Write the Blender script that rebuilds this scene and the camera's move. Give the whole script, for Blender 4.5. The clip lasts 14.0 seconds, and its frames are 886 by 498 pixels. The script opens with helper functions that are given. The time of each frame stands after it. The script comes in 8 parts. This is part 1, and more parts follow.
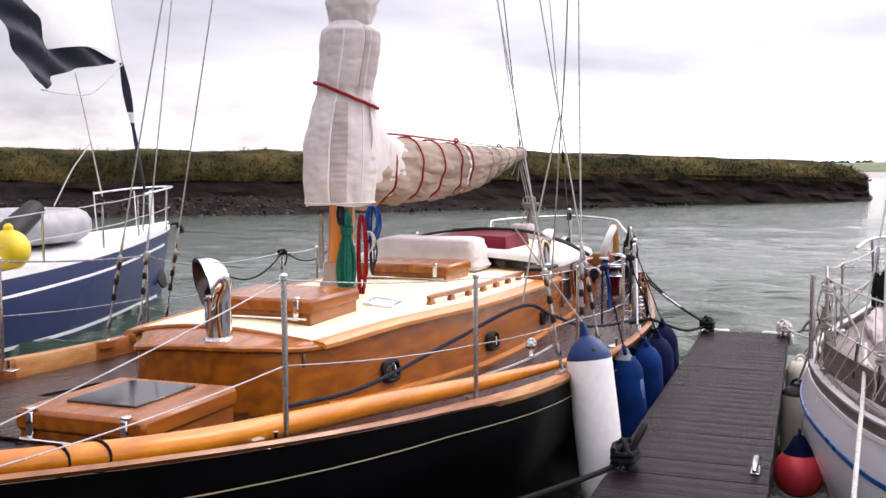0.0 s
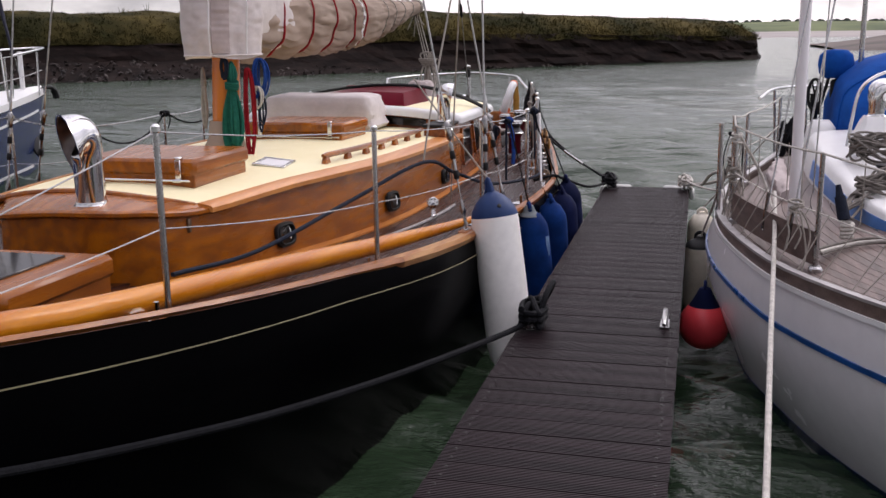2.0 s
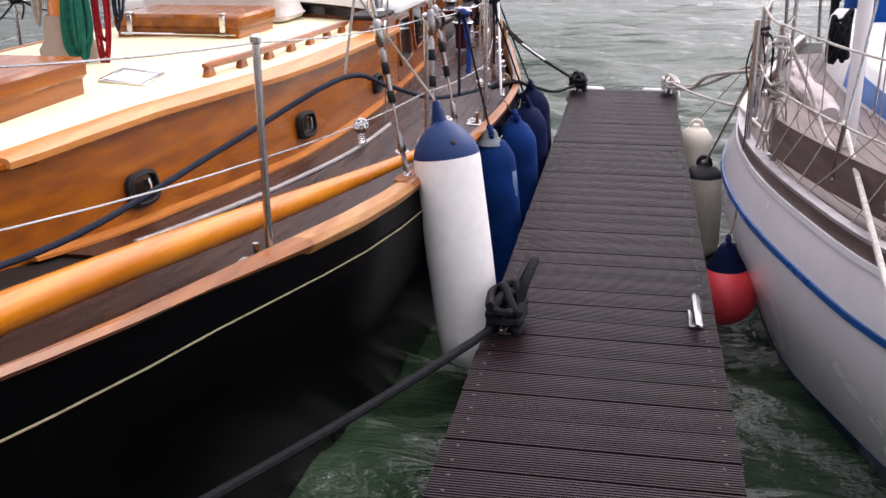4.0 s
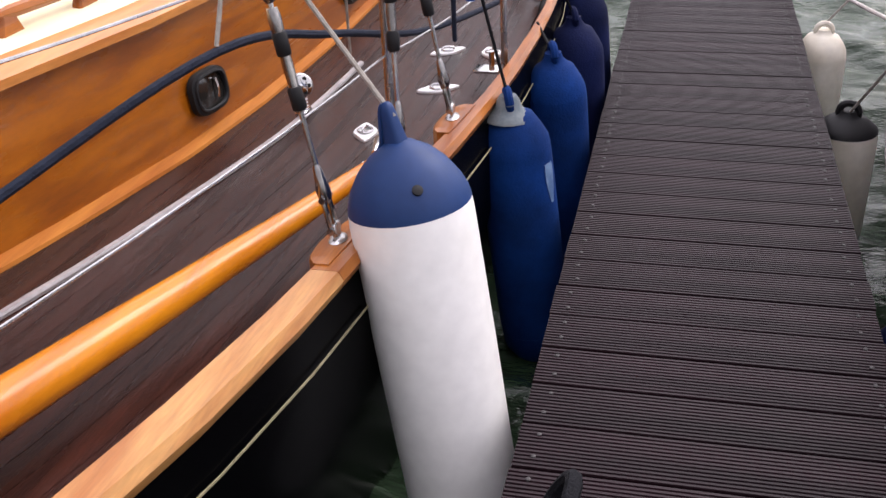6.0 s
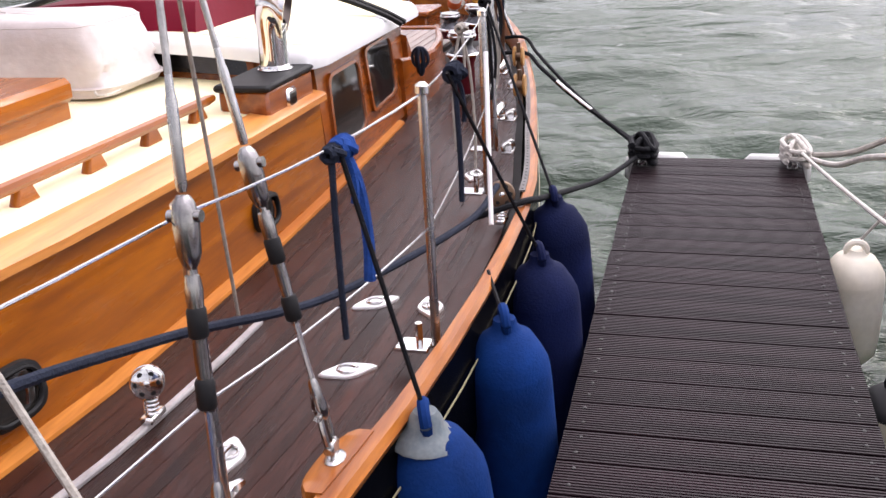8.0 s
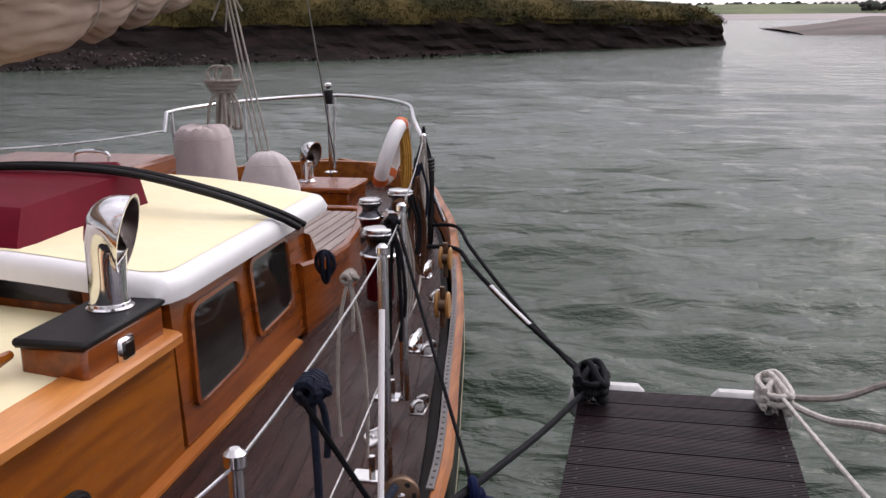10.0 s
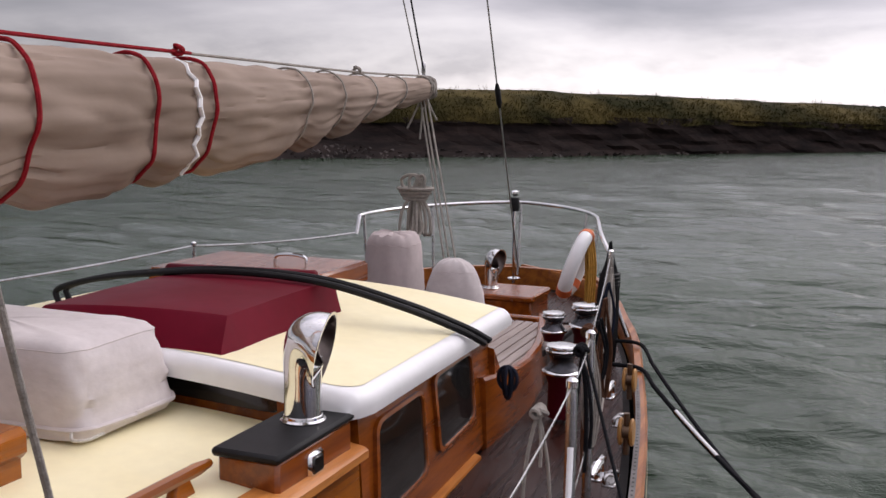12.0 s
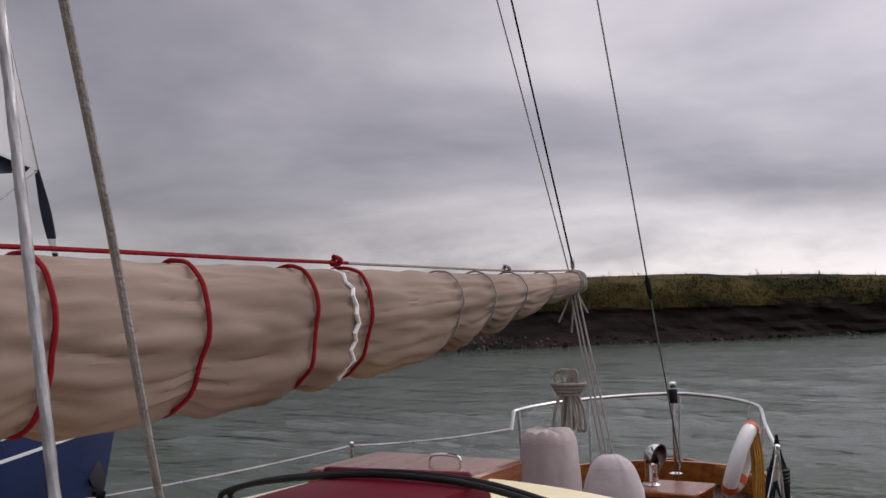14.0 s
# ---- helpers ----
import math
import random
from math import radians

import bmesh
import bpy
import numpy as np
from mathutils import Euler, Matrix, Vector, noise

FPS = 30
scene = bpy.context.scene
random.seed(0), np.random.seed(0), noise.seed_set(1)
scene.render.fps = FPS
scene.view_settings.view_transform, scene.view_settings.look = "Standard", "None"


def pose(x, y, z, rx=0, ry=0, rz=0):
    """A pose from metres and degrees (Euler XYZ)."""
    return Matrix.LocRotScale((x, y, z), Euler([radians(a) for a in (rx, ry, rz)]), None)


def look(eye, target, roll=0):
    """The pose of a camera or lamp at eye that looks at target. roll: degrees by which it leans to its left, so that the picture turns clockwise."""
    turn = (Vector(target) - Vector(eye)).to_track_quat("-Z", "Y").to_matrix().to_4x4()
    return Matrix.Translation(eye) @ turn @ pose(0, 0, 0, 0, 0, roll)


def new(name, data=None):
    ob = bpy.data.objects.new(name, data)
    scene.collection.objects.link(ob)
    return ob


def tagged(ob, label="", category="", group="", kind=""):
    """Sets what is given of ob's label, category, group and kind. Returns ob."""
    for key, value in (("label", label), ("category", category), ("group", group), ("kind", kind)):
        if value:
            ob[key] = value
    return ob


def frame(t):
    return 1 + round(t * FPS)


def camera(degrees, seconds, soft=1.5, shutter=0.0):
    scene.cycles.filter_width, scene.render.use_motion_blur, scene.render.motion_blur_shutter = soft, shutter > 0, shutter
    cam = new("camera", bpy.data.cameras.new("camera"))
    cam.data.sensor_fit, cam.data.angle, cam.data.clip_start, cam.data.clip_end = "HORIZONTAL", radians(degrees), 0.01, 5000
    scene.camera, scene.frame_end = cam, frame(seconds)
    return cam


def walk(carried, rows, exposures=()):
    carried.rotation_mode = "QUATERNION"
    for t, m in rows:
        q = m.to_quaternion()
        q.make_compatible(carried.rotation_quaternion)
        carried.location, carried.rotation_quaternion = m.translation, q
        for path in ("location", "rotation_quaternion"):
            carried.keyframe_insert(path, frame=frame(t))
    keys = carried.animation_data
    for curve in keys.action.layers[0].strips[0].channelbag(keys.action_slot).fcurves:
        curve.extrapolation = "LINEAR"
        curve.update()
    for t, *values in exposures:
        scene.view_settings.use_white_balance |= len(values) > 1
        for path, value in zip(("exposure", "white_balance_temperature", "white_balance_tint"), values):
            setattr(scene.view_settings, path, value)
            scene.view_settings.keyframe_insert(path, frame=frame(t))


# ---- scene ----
# ---------------------------------------------------------------- camera
cam = camera(48.0, 14.0)
PATH = [
    (0, (0.575, 0.651, 1.606), (-0.115, 2.522, 1.451), -0.2),
    (0.5, (0.606, 0.671, 1.611), (0.02, 2.577, 1.46), -0.5),
    (1, (0.601, 0.677, 1.562), (0.126, 2.604, 1.315), -0.5),
    (1.5, (0.514, 0.799, 1.513), (0.098, 2.728, 1.188), -0.5),
    (2, (0.456, 0.981, 1.506), (-0.029, 2.875, 1.083), -0.7),
    (2.5, (0.345, 1.256, 1.498), (-0.098, 3.14, 0.994), 0.1),
    (2.7, (0.29, 1.392, 1.487), (-0.07, 3.294, 0.988), -1.2),
    (4.8, (-0.061, 3.589, 1.428), (-0.419, 5.42, 0.709), -0.3),
    (5, (-0.094, 3.807, 1.462), (-0.422, 5.65, 0.758), -1.2),
    (5.5, (-0.115, 4.324, 1.419), (-0.372, 6.149, 0.641), -1.2),
    (6, (-0.12, 4.762, 1.403), (-0.561, 6.464, 0.449), -2.7),
    (6.5, (-0.176, 5.05, 1.393), (-0.736, 6.671, 0.365), -2.4),
    (7, (-0.161, 5.294, 1.385), (-0.819, 6.835, 0.293), -3.8),
    (7.5, (-0.094, 5.597, 1.402), (-0.74, 7.211, 0.413), -1.3),
    (8, (-0.084, 5.826, 1.435), (-0.575, 7.631, 0.728), -3.0),
    (10.3, (-0.196, 6.903, 1.58), (-0.594, 8.824, 1.188), -0.3),
    (10.5, (-0.214, 6.919, 1.573), (-0.707, 8.827, 1.228), 0.2),
    (11, (-0.163, 6.883, 1.623), (-0.872, 8.723, 1.287), -0.7),
    (11.5, (-0.187, 6.853, 1.62), (-0.872, 8.711, 1.339), 0.7),
    (12, (-0.214, 6.84, 1.674), (-0.955, 8.677, 1.401), 0.5),
    (12.5, (-0.282, 6.887, 1.789), (-1.026, 8.743, 1.738), -0.3),
    (13, (-0.206, 6.866, 1.802), (-1.002, 8.701, 1.824), -1.0),
    (13.5, (-0.238, 6.854, 1.782), (-1.075, 8.67, 1.841), -0.6),
    (14, (-0.167, 6.803, 1.721), (-1.189, 8.519, 1.829), -1.7),
]
EXPOSURES = [(t, s, 6700, 13) for t, s in ((0.0, 0.42), (0.5, -0.12), (1.0, -0.50), (1.5, -0.57), (2.0, -0.34), (2.7, 0.14), (4.8, 0.50), (5.5, 0.54), (6.5, 0.34), (7.2, 0.32), (8.0, 0.69), (8.3, 0.62), (10.3, -0.37), (11.5, -0.44), (12.3, -0.54), (13.0, -0.92), (13.5, -0.99), (14.0, -0.80))]
walk(cam, [(t, look(eye, target, roll)) for t, eye, target, roll in PATH], EXPOSURES)

# ---------------------------------------------------------------- sky and sun
SUN_AZ, SUN_EL = 38.0, 42.0
world = bpy.data.worlds.new("sky")
scene.world = world
world.use_nodes = True


def build_sky():
    nt = world.node_tree
    nt.nodes.clear()
    out = nt.nodes.new("ShaderNodeOutputWorld")
    bg = nt.nodes.new("ShaderNodeBackground")
    sky = nt.nodes.new("ShaderNodeTexSky")
    sky.sky_type, sky.sun_disc = "NISHITA", False
    sky.sun_elevation, sky.sun_rotation = radians(SUN_EL), radians(SUN_AZ)
    co = nt.nodes.new("ShaderNodeTexCoord")
    sep = nt.nodes.new("ShaderNodeSeparateXYZ")
    nt.links.new(co.outputs["Generated"], sep.inputs[0])
    # cloud layer seen in perspective: direction divided by its height
    up = nt.nodes.new("ShaderNodeMath")
    up.operation = "MAXIMUM"
    up.inputs[1].default_value = 0.0
    nt.links.new(sep.outputs["Z"], up.inputs[0])
    lift = nt.nodes.new("ShaderNodeMath")
    lift.operation = "ADD"
    lift.inputs[1].default_value = 0.16
    nt.links.new(up.outputs[0], lift.inputs[0])
    flat = nt.nodes.new("ShaderNodeVectorMath")
    flat.operation = "DIVIDE"
    comb = nt.nodes.new("ShaderNodeCombineXYZ")
    for k in range(3):
        nt.links.new(lift.outputs[0], comb.inputs[k])
    nt.links.new(co.outputs["Generated"], flat.inputs[0])
    nt.links.new(comb.outputs[0], flat.inputs[1])
    n1 = nt.nodes.new("ShaderNodeTexNoise")
    n1.inputs["Scale"].default_value, n1.inputs["Detail"].default_value = 0.62, 7.0
    n1.inputs["Roughness"].default_value = 0.48
    n1.inputs["Distortion"].default_value = 0.25
    nt.links.new(flat.outputs[0], n1.inputs["Vector"])
    ramp = nt.nodes.new("ShaderNodeValToRGB")
    el = ramp.color_ramp.elements
    el[0].position, el[0].color = 0.34, (0.29, 0.285, 0.335, 1)
    el[1].position, el[1].color = 0.72, (0.92, 0.89, 0.94, 1)
    mid = el.new(0.5)
    mid.color = (0.51, 0.49, 0.552, 1)
    nt.links.new(n1.outputs["Fac"], ramp.inputs[0])
    # brighter towards the veiled sun
    sun = nt.nodes.new("ShaderNodeVectorMath")
    sun.operation = "DOT_PRODUCT"
    sun.inputs[1].default_value = (math.sin(radians(SUN_AZ)) * 0.95, math.cos(radians(SUN_AZ)) * 0.95, 0.3)
    nt.links.new(co.outputs["Generated"], sun.inputs[0])
    glow = nt.nodes.new("ShaderNodeMapRange")
    glow.inputs["From Min"].default_value, glow.inputs["From Max"].default_value = 0.1, 1.0
    glow.inputs["To Min"].default_value, glow.inputs["To Max"].default_value = 0.90, 2.05
    nt.links.new(sun.outputs["Value"], glow.inputs["Value"])
    # paler just over the horizon
    low = nt.nodes.new("ShaderNodeMapRange")
    low.inputs["From Min"].default_value, low.inputs["From Max"].default_value = 0.02, 0.10
    low.inputs["To Min"].default_value, low.inputs["To Max"].default_value = 0.85, 0.0
    nt.links.new(up.outputs[0], low.inputs["Value"])
    pale = nt.nodes.new("ShaderNodeMix")
    pale.data_type = "RGBA"
    squash = nt.nodes.new("ShaderNodeMapping")
    squash.inputs["Scale"].default_value = (1.0, 1.0, 2.6)
    nt.links.new(co.outputs["Generated"], squash.inputs["Vector"])
    puff = nt.nodes.new("ShaderNodeTexNoise")
    puff.inputs["Scale"].default_value, puff.inputs["Detail"].default_value = 6.5, 8.0
    puff.inputs["Roughness"].default_value = 0.58
    nt.links.new(squash.outputs[0], puff.inputs["Vector"])
    heap = nt.nodes.new("ShaderNodeValToRGB")
    he = heap.color_ramp.elements
    he[0].position, he[0].color = 0.38, (0.46, 0.45, 0.50, 1)
    he[1].position, he[1].color = 0.62, (1.02, 0.99, 1.03, 1)
    nt.links.new(puff.outputs["Fac"], heap.inputs[0])
    nt.links.new(heap.outputs[0], pale.inputs["B"])
    nt.links.new(low.outputs[0], pale.inputs["Factor"])
    nt.links.new(ramp.outputs[0], pale.inputs["A"])
    # an overcast sky is brightest overhead
    zen = nt.nodes.new("ShaderNodeMapRange")
    zen.interpolation_type = "SMOOTHSTEP"
    zen.inputs["From Min"].default_value, zen.inputs["From Max"].default_value = 0.30, 0.85
    zen.inputs["To Min"].default_value, zen.inputs["To Max"].default_value = 1.0, 2.9
    nt.links.new(up.outputs[0], zen.inputs["Value"])
    both = nt.nodes.new("ShaderNodeMath")
    both.operation = "MULTIPLY"
    nt.links.new(glow.outputs[0], both.inputs[0])
    nt.links.new(zen.outputs[0], both.inputs[1])
    mul = nt.nodes.new("ShaderNodeVectorMath")
    mul.operation = "SCALE"
    nt.links.new(pale.outputs["Result"], mul.inputs[0])
    nt.links.new(both.outputs[0], mul.inputs["Scale"])
    mix = nt.nodes.new("ShaderNodeVectorMath")
    mix.operation = "MULTIPLY_ADD"
    mix.inputs[1].default_value = (0.02, 0.02, 0.02)
    nt.links.new(sky.outputs[0], mix.inputs[0])
    nt.links.new(mul.outputs[0], mix.inputs[2])
    nt.links.new(mix.outputs[0], bg.inputs["Color"])
    bg.inputs["Strength"].default_value = 1.0
    nt.links.new(bg.outputs[0], out.inputs["Surface"])


build_sky()
sun_data = bpy.data.lights.new("sun", "SUN")
sun_data.energy, sun_data.angle, sun_data.color = 0.9, radians(25), (1.0, 0.97, 0.92)
sun_lamp = new("sun", sun_data)
sun_lamp.matrix_world = look((30 * math.sin(radians(SUN_AZ)), 30 * math.cos(radians(SUN_AZ)), 30 * math.tan(radians(SUN_EL))), (0, 0, 0))


# ---------------------------------------------------------------- materials
def mat(name, col, rough=0.5, metal=0.0, col2=None, scale=4.0, stretch=(1, 1, 1), bump=0.0, bump_scale=40.0, coat=0.0, mottle=0.35, rvar=0.12, island=0.0, lo=0.35, hi=0.65, spec=0.5, transmission=0.0):
    m = bpy.data.materials.new(name)
    m.use_nodes = True
    nt = m.node_tree
    b = nt.nodes["Principled BSDF"]
    col2 = col2 or tuple(c * 0.72 for c in col)
    co = nt.nodes.new("ShaderNodeTexCoord")
    mp = nt.nodes.new("ShaderNodeMapping")
    mp.inputs["Scale"].default_value = stretch
    nt.links.new(co.outputs["Object"], mp.inputs["Vector"])
    n1 = nt.nodes.new("ShaderNodeTexNoise")
    n1.inputs["Scale"].default_value, n1.inputs["Detail"].default_value = scale, 6.0
    nt.links.new(mp.outputs[0], n1.inputs["Vector"])
    rm = nt.nodes.new("ShaderNodeValToRGB")
    rm.color_ramp.elements[0].position, rm.color_ramp.elements[0].color = lo, (*col, 1)
    rm.color_ramp.elements[1].position, rm.color_ramp.elements[1].color = hi, (*col2, 1)
    nt.links.new(n1.outputs["Fac"], rm.inputs[0])
    n2 = nt.nodes.new("ShaderNodeTexNoise")
    n2.inputs["Scale"].default_value, n2.inputs["Detail"].default_value = scale * 7.3, 4.0
    nt.links.new(mp.outputs[0], n2.inputs["Vector"])
    hv = nt.nodes.new("ShaderNodeHueSaturation")
    nt.links.new(rm.outputs[0], hv.inputs["Color"])
    mr = nt.nodes.new("ShaderNodeMapRange")
    mr.inputs["To Min"].default_value, mr.inputs["To Max"].default_value = 1.0 - mottle, 1.0 + mottle
    nt.links.new(n2.outputs["Fac"], mr.inputs["Value"])
    val = mr.outputs[0]
    if island:
        oi = nt.nodes.new("ShaderNodeObjectInfo")
        mi = nt.nodes.new("ShaderNodeMapRange")
        mi.inputs["To Min"].default_value, mi.inputs["To Max"].default_value = 1.0 - island, 1.0 + island
        nt.links.new(oi.outputs["Random"], mi.inputs["Value"])
        mm = nt.nodes.new("ShaderNodeMath")
        mm.operation = "MULTIPLY"
        nt.links.new(val, mm.inputs[0])
        nt.links.new(mi.outputs[0], mm.inputs[1])
        val = mm.outputs[0]
    nt.links.new(val, hv.inputs["Value"])
    nt.links.new(hv.outputs[0], b.inputs["Base Color"])
    rr = nt.nodes.new("ShaderNodeMapRange")
    rr.inputs["To Min"].default_value, rr.inputs["To Max"].default_value = max(rough - rvar, 0.02), min(rough + rvar, 1.0)
    nt.links.new(n1.outputs["Fac"], rr.inputs["Value"])
    nt.links.new(rr.outputs[0], b.inputs["Roughness"])
    b.inputs["Metallic"].default_value = metal
    b.inputs["Specular IOR Level"].default_value = spec
    b.inputs["Coat Weight"].default_value = coat
    b.inputs["Coat Roughness"].default_value = 0.12
    b.inputs["Transmission Weight"].default_value = transmission
    if bump:
        n3 = nt.nodes.new("ShaderNodeTexNoise")
        n3.inputs["Scale"].default_value, n3.inputs["Detail"].default_value = bump_scale, 5.0
        nt.links.new(mp.outputs[0], n3.inputs["Vector"])
        bp = nt.nodes.new("ShaderNodeBump")
        bp.inputs["Strength"].default_value, bp.inputs["Distance"].default_value = bump, 0.01
        nt.links.new(n3.outputs["Fac"], bp.inputs["Height"])
        nt.links.new(bp.outputs[0], b.inputs["Normal"])
    return m


GRAIN = (9, 0.7, 9)
M_VARNISH = mat("varnished_teak", (0.350, 0.102, 0.005), 0.28, col2=(0.190, 0.048, 0.003), scale=2.2, stretch=GRAIN, coat=0.18, mottle=0.2, spec=0.4, bump=0.04)
M_VARNISH_RED = mat("red_varnished_mahogany", (0.285, 0.070, 0.007), 0.24, col2=(0.155, 0.034, 0.004), scale=2.2, stretch=GRAIN, coat=0.25, mottle=0.22, bump=0.04)
M_RAIL = mat("rail_wood", (0.50, 0.250, 0.080), 0.4, col2=(0.35, 0.130, 0.034), scale=2.5, stretch=GRAIN, coat=0.15, mottle=0.35, bump=0.08)
M_RAIL_MID = mat("varnished_rail_wood", (0.33, 0.112, 0.020), 0.36, col2=(0.20, 0.058, 0.010), scale=2.5, stretch=GRAIN, coat=0.2, mottle=0.35, bump=0.08)
M_RAIL_RED = mat("wet_rail_wood", (0.37, 0.124, 0.020), 0.33, col2=(0.20, 0.054, 0.010), scale=2.5, stretch=GRAIN, coat=0.1, spec=0.3, mottle=0.4, bump=0.08)
M_BASE = mat("base_board_wood", (0.46, 0.17, 0.03), 0.6, col2=(0.33, 0.10, 0.016), scale=2.0, stretch=GRAIN, mottle=0.3, spec=0.15)
M_DRUM = mat("dark_winch_drum", (0.09, 0.09, 0.10), 0.28, metal=0.9, col2=(0.05, 0.05, 0.055), scale=8)
M_SCREW = mat("dull_screw", (0.07, 0.065, 0.065), 0.6, metal=0.6)
M_TRACK = mat("anodised_alloy", (0.52, 0.50, 0.50), 0.42, metal=0.55, col2=(0.38, 0.36, 0.36), scale=9, mottle=0.2)
# Paler than the varnish: the gloss reflection of the sky is in this colour.
M_TRIM = mat("trim_wood_sky_sheen", (0.62, 0.26, 0.065), 0.38, col2=(0.48, 0.17, 0.035), scale=2.0, stretch=GRAIN, coat=0.2, mottle=0.25)
M_SPAR = mat("varnished_spruce", (0.62, 0.225, 0.010), 0.26, col2=(0.46, 0.135, 0.007), scale=1.2, stretch=(12, 0.5, 12), coat=0.25, spec=0.35, mottle=0.15)
M_MAST = mat("mast_wood", (0.60, 0.19, 0.018), 0.25, col2=(0.47, 0.12, 0.012), scale=1.2, stretch=(12, 12, 0.5), coat=0.4, mottle=0.15)
M_DECK = mat("wet_teak_deck", (0.038, 0.0120, 0.0085), 0.25, col2=(0.016, 0.0055, 0.0042), scale=2.0, stretch=(14, 0.8, 14), mottle=0.4, bump=0.25, bump_scale=30, island=0.22, rvar=0.20, spec=0.15)
M_DECK_AFT = mat("silvered_teak", (0.33, 0.265, 0.235), 0.45, col2=(0.22, 0.165, 0.14), scale=2.0, stretch=(14, 0.8, 14), mottle=0.3, bump=0.2, island=0.18)
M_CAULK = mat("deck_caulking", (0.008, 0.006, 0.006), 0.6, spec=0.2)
M_HULL = mat("black_topsides", (0.0010, 0.0010, 0.0014), 0.24, col2=(0.0018, 0.0018, 0.0021), scale=1.5, mottle=0.2, rvar=0.08, spec=0.03)
M_COVE = mat("cove_line", (0.34, 0.30, 0.18), 0.6)
M_CREAM = mat("cream_deck_paint", (0.90, 0.825, 0.54), 0.5, col2=(0.86, 0.77, 0.48), scale=3.0, mottle=0.06, bump=0.12, bump_scale=260)
M_WHITE = mat("white_paint", (0.86, 0.86, 0.86), 0.35, col2=(0.80, 0.80, 0.80), scale=3.0, mottle=0.05, coat=0.2)
M_CHROME = mat("polished_steel", (0.78, 0.78, 0.78), 0.1, metal=1.0, col2=(0.66, 0.66, 0.66), scale=6, mottle=0.08, rvar=0.06)
M_POLISH = mat("bright_plate", (0.80, 0.80, 0.80), 0.38, metal=0.7, col2=(0.70, 0.70, 0.70), scale=10, mottle=0.1)
M_STEEL = mat("stainless_steel", (0.55, 0.54, 0.54), 0.25, metal=1.0, col2=(0.42, 0.42, 0.42), scale=8, mottle=0.2)
M_DULL = mat("dull_track_steel", (0.17, 0.16, 0.155), 0.6, metal=0.3, mottle=0.3, scale=12)
M_THROAT = mat("shaded_steel", (0.16, 0.13, 0.12), 0.35, metal=0.9, mottle=0.3)
M_FITTING = mat("rigging_steel", (0.44, 0.43, 0.42), 0.2, metal=1.0, col2=(0.26, 0.25, 0.25), scale=14, mottle=0.3)
M_WIRE = mat("wire_rope", (0.50, 0.49, 0.48), 0.36, metal=0.9, col2=(0.36, 0.36, 0.36), scale=30, mottle=0.2)
M_GLASS_DARK = mat("dark_window_glass", (0.012, 0.011, 0.010), 0.07, col2=(0.02, 0.018, 0.016), mottle=0.3, rvar=0.03, spec=0.6)
M_RUBBER = mat("black_rubber", (0.010, 0.010, 0.011), 0.55, mottle=0.3, spec=0.25)
M_MAROON = mat("maroon_paint", (0.135, 0.004, 0.016), 0.5, col2=(0.115, 0.003, 0.012), scale=2.5, spec=0.10, coat=0.0, mottle=0.15)
M_MAROON_DARK = mat("dark_maroon_paint", (0.075, 0.003, 0.008), 0.5, spec=0.15, mottle=0.25)
M_CANVAS = mat("buff_canvas", (0.325, 0.246, 0.192), 0.85, col2=(0.215, 0.158, 0.120), scale=2.0, stretch=(1, 0.5, 1), mottle=0.12, bump=0.35, bump_scale=9)
M_CANVAS_W = mat("pale_canvas", (0.66, 0.61, 0.60), 0.85, col2=(0.56, 0.51, 0.50), scale=4, stretch=(1, 1, 1.6), mottle=0.10, bump=0.45, bump_scale=10)
M_CANVAS_P = mat("lavender_grey_canvas", (0.50, 0.43, 0.42), 0.85, col2=(0.42, 0.36, 0.35), scale=4, mottle=0.10, bump=0.45, bump_scale=10)
M_ROPE_RED = mat("red_rope", (0.30, 0.012, 0.02), 0.8, mottle=0.4, scale=40, bump=0.4, bump_scale=200, spec=0.15)
M_ROPE_DARK = mat("dark_rope", (0.009, 0.0095, 0.012), 0.8, mottle=0.5, scale=40, bump=0.5, bump_scale=160, spec=0.15)
M_ROPE_NAVY = mat("navy_rope", (0.015, 0.020, 0.036), 0.75, mottle=0.5, scale=40, bump=0.5, bump_scale=160, spec=0.15)
M_ROPE_GREY = mat("grey_rope", (0.36, 0.33, 0.29), 0.8, mottle=0.4, scale=40, bump=0.5, bump_scale=160)
M_ROPE_OLD = mat("dirty_grey_rope", (0.21, 0.19, 0.17), 0.85, col2=(0.12, 0.108, 0.098), mottle=0.5, scale=30, bump=0.5, bump_scale=160, spec=0.2)
M_ROPE_BROWN = mat("tarred_brown_rope", (0.10, 0.045, 0.025), 0.8, mottle=0.4, scale=40, bump=0.5, bump_scale=160, spec=0.15)
M_ROPE_WHITE = mat("white_rope", (0.62, 0.59, 0.54), 0.8, mottle=0.3, scale=40, bump=0.5, bump_scale=160)
M_ROPE_GREEN = mat("green_rope", (0.012, 0.12, 0.085), 0.8, mottle=0.4, scale=40, bump=0.4, bump_scale=160, spec=0.15)
M_ROPE_BLUE = mat("blue_rope", (0.015, 0.06, 0.26), 0.8, mottle=0.4, scale=40, bump=0.4, bump_scale=160, spec=0.15)
M_FENDER_W = mat("white_vinyl", (0.93, 0.92, 0.89), 0.42, col2=(0.84, 0.83, 0.79), scale=3.2, mottle=0.10, lo=0.5, hi=0.8, bump=0.06, bump_scale=20)
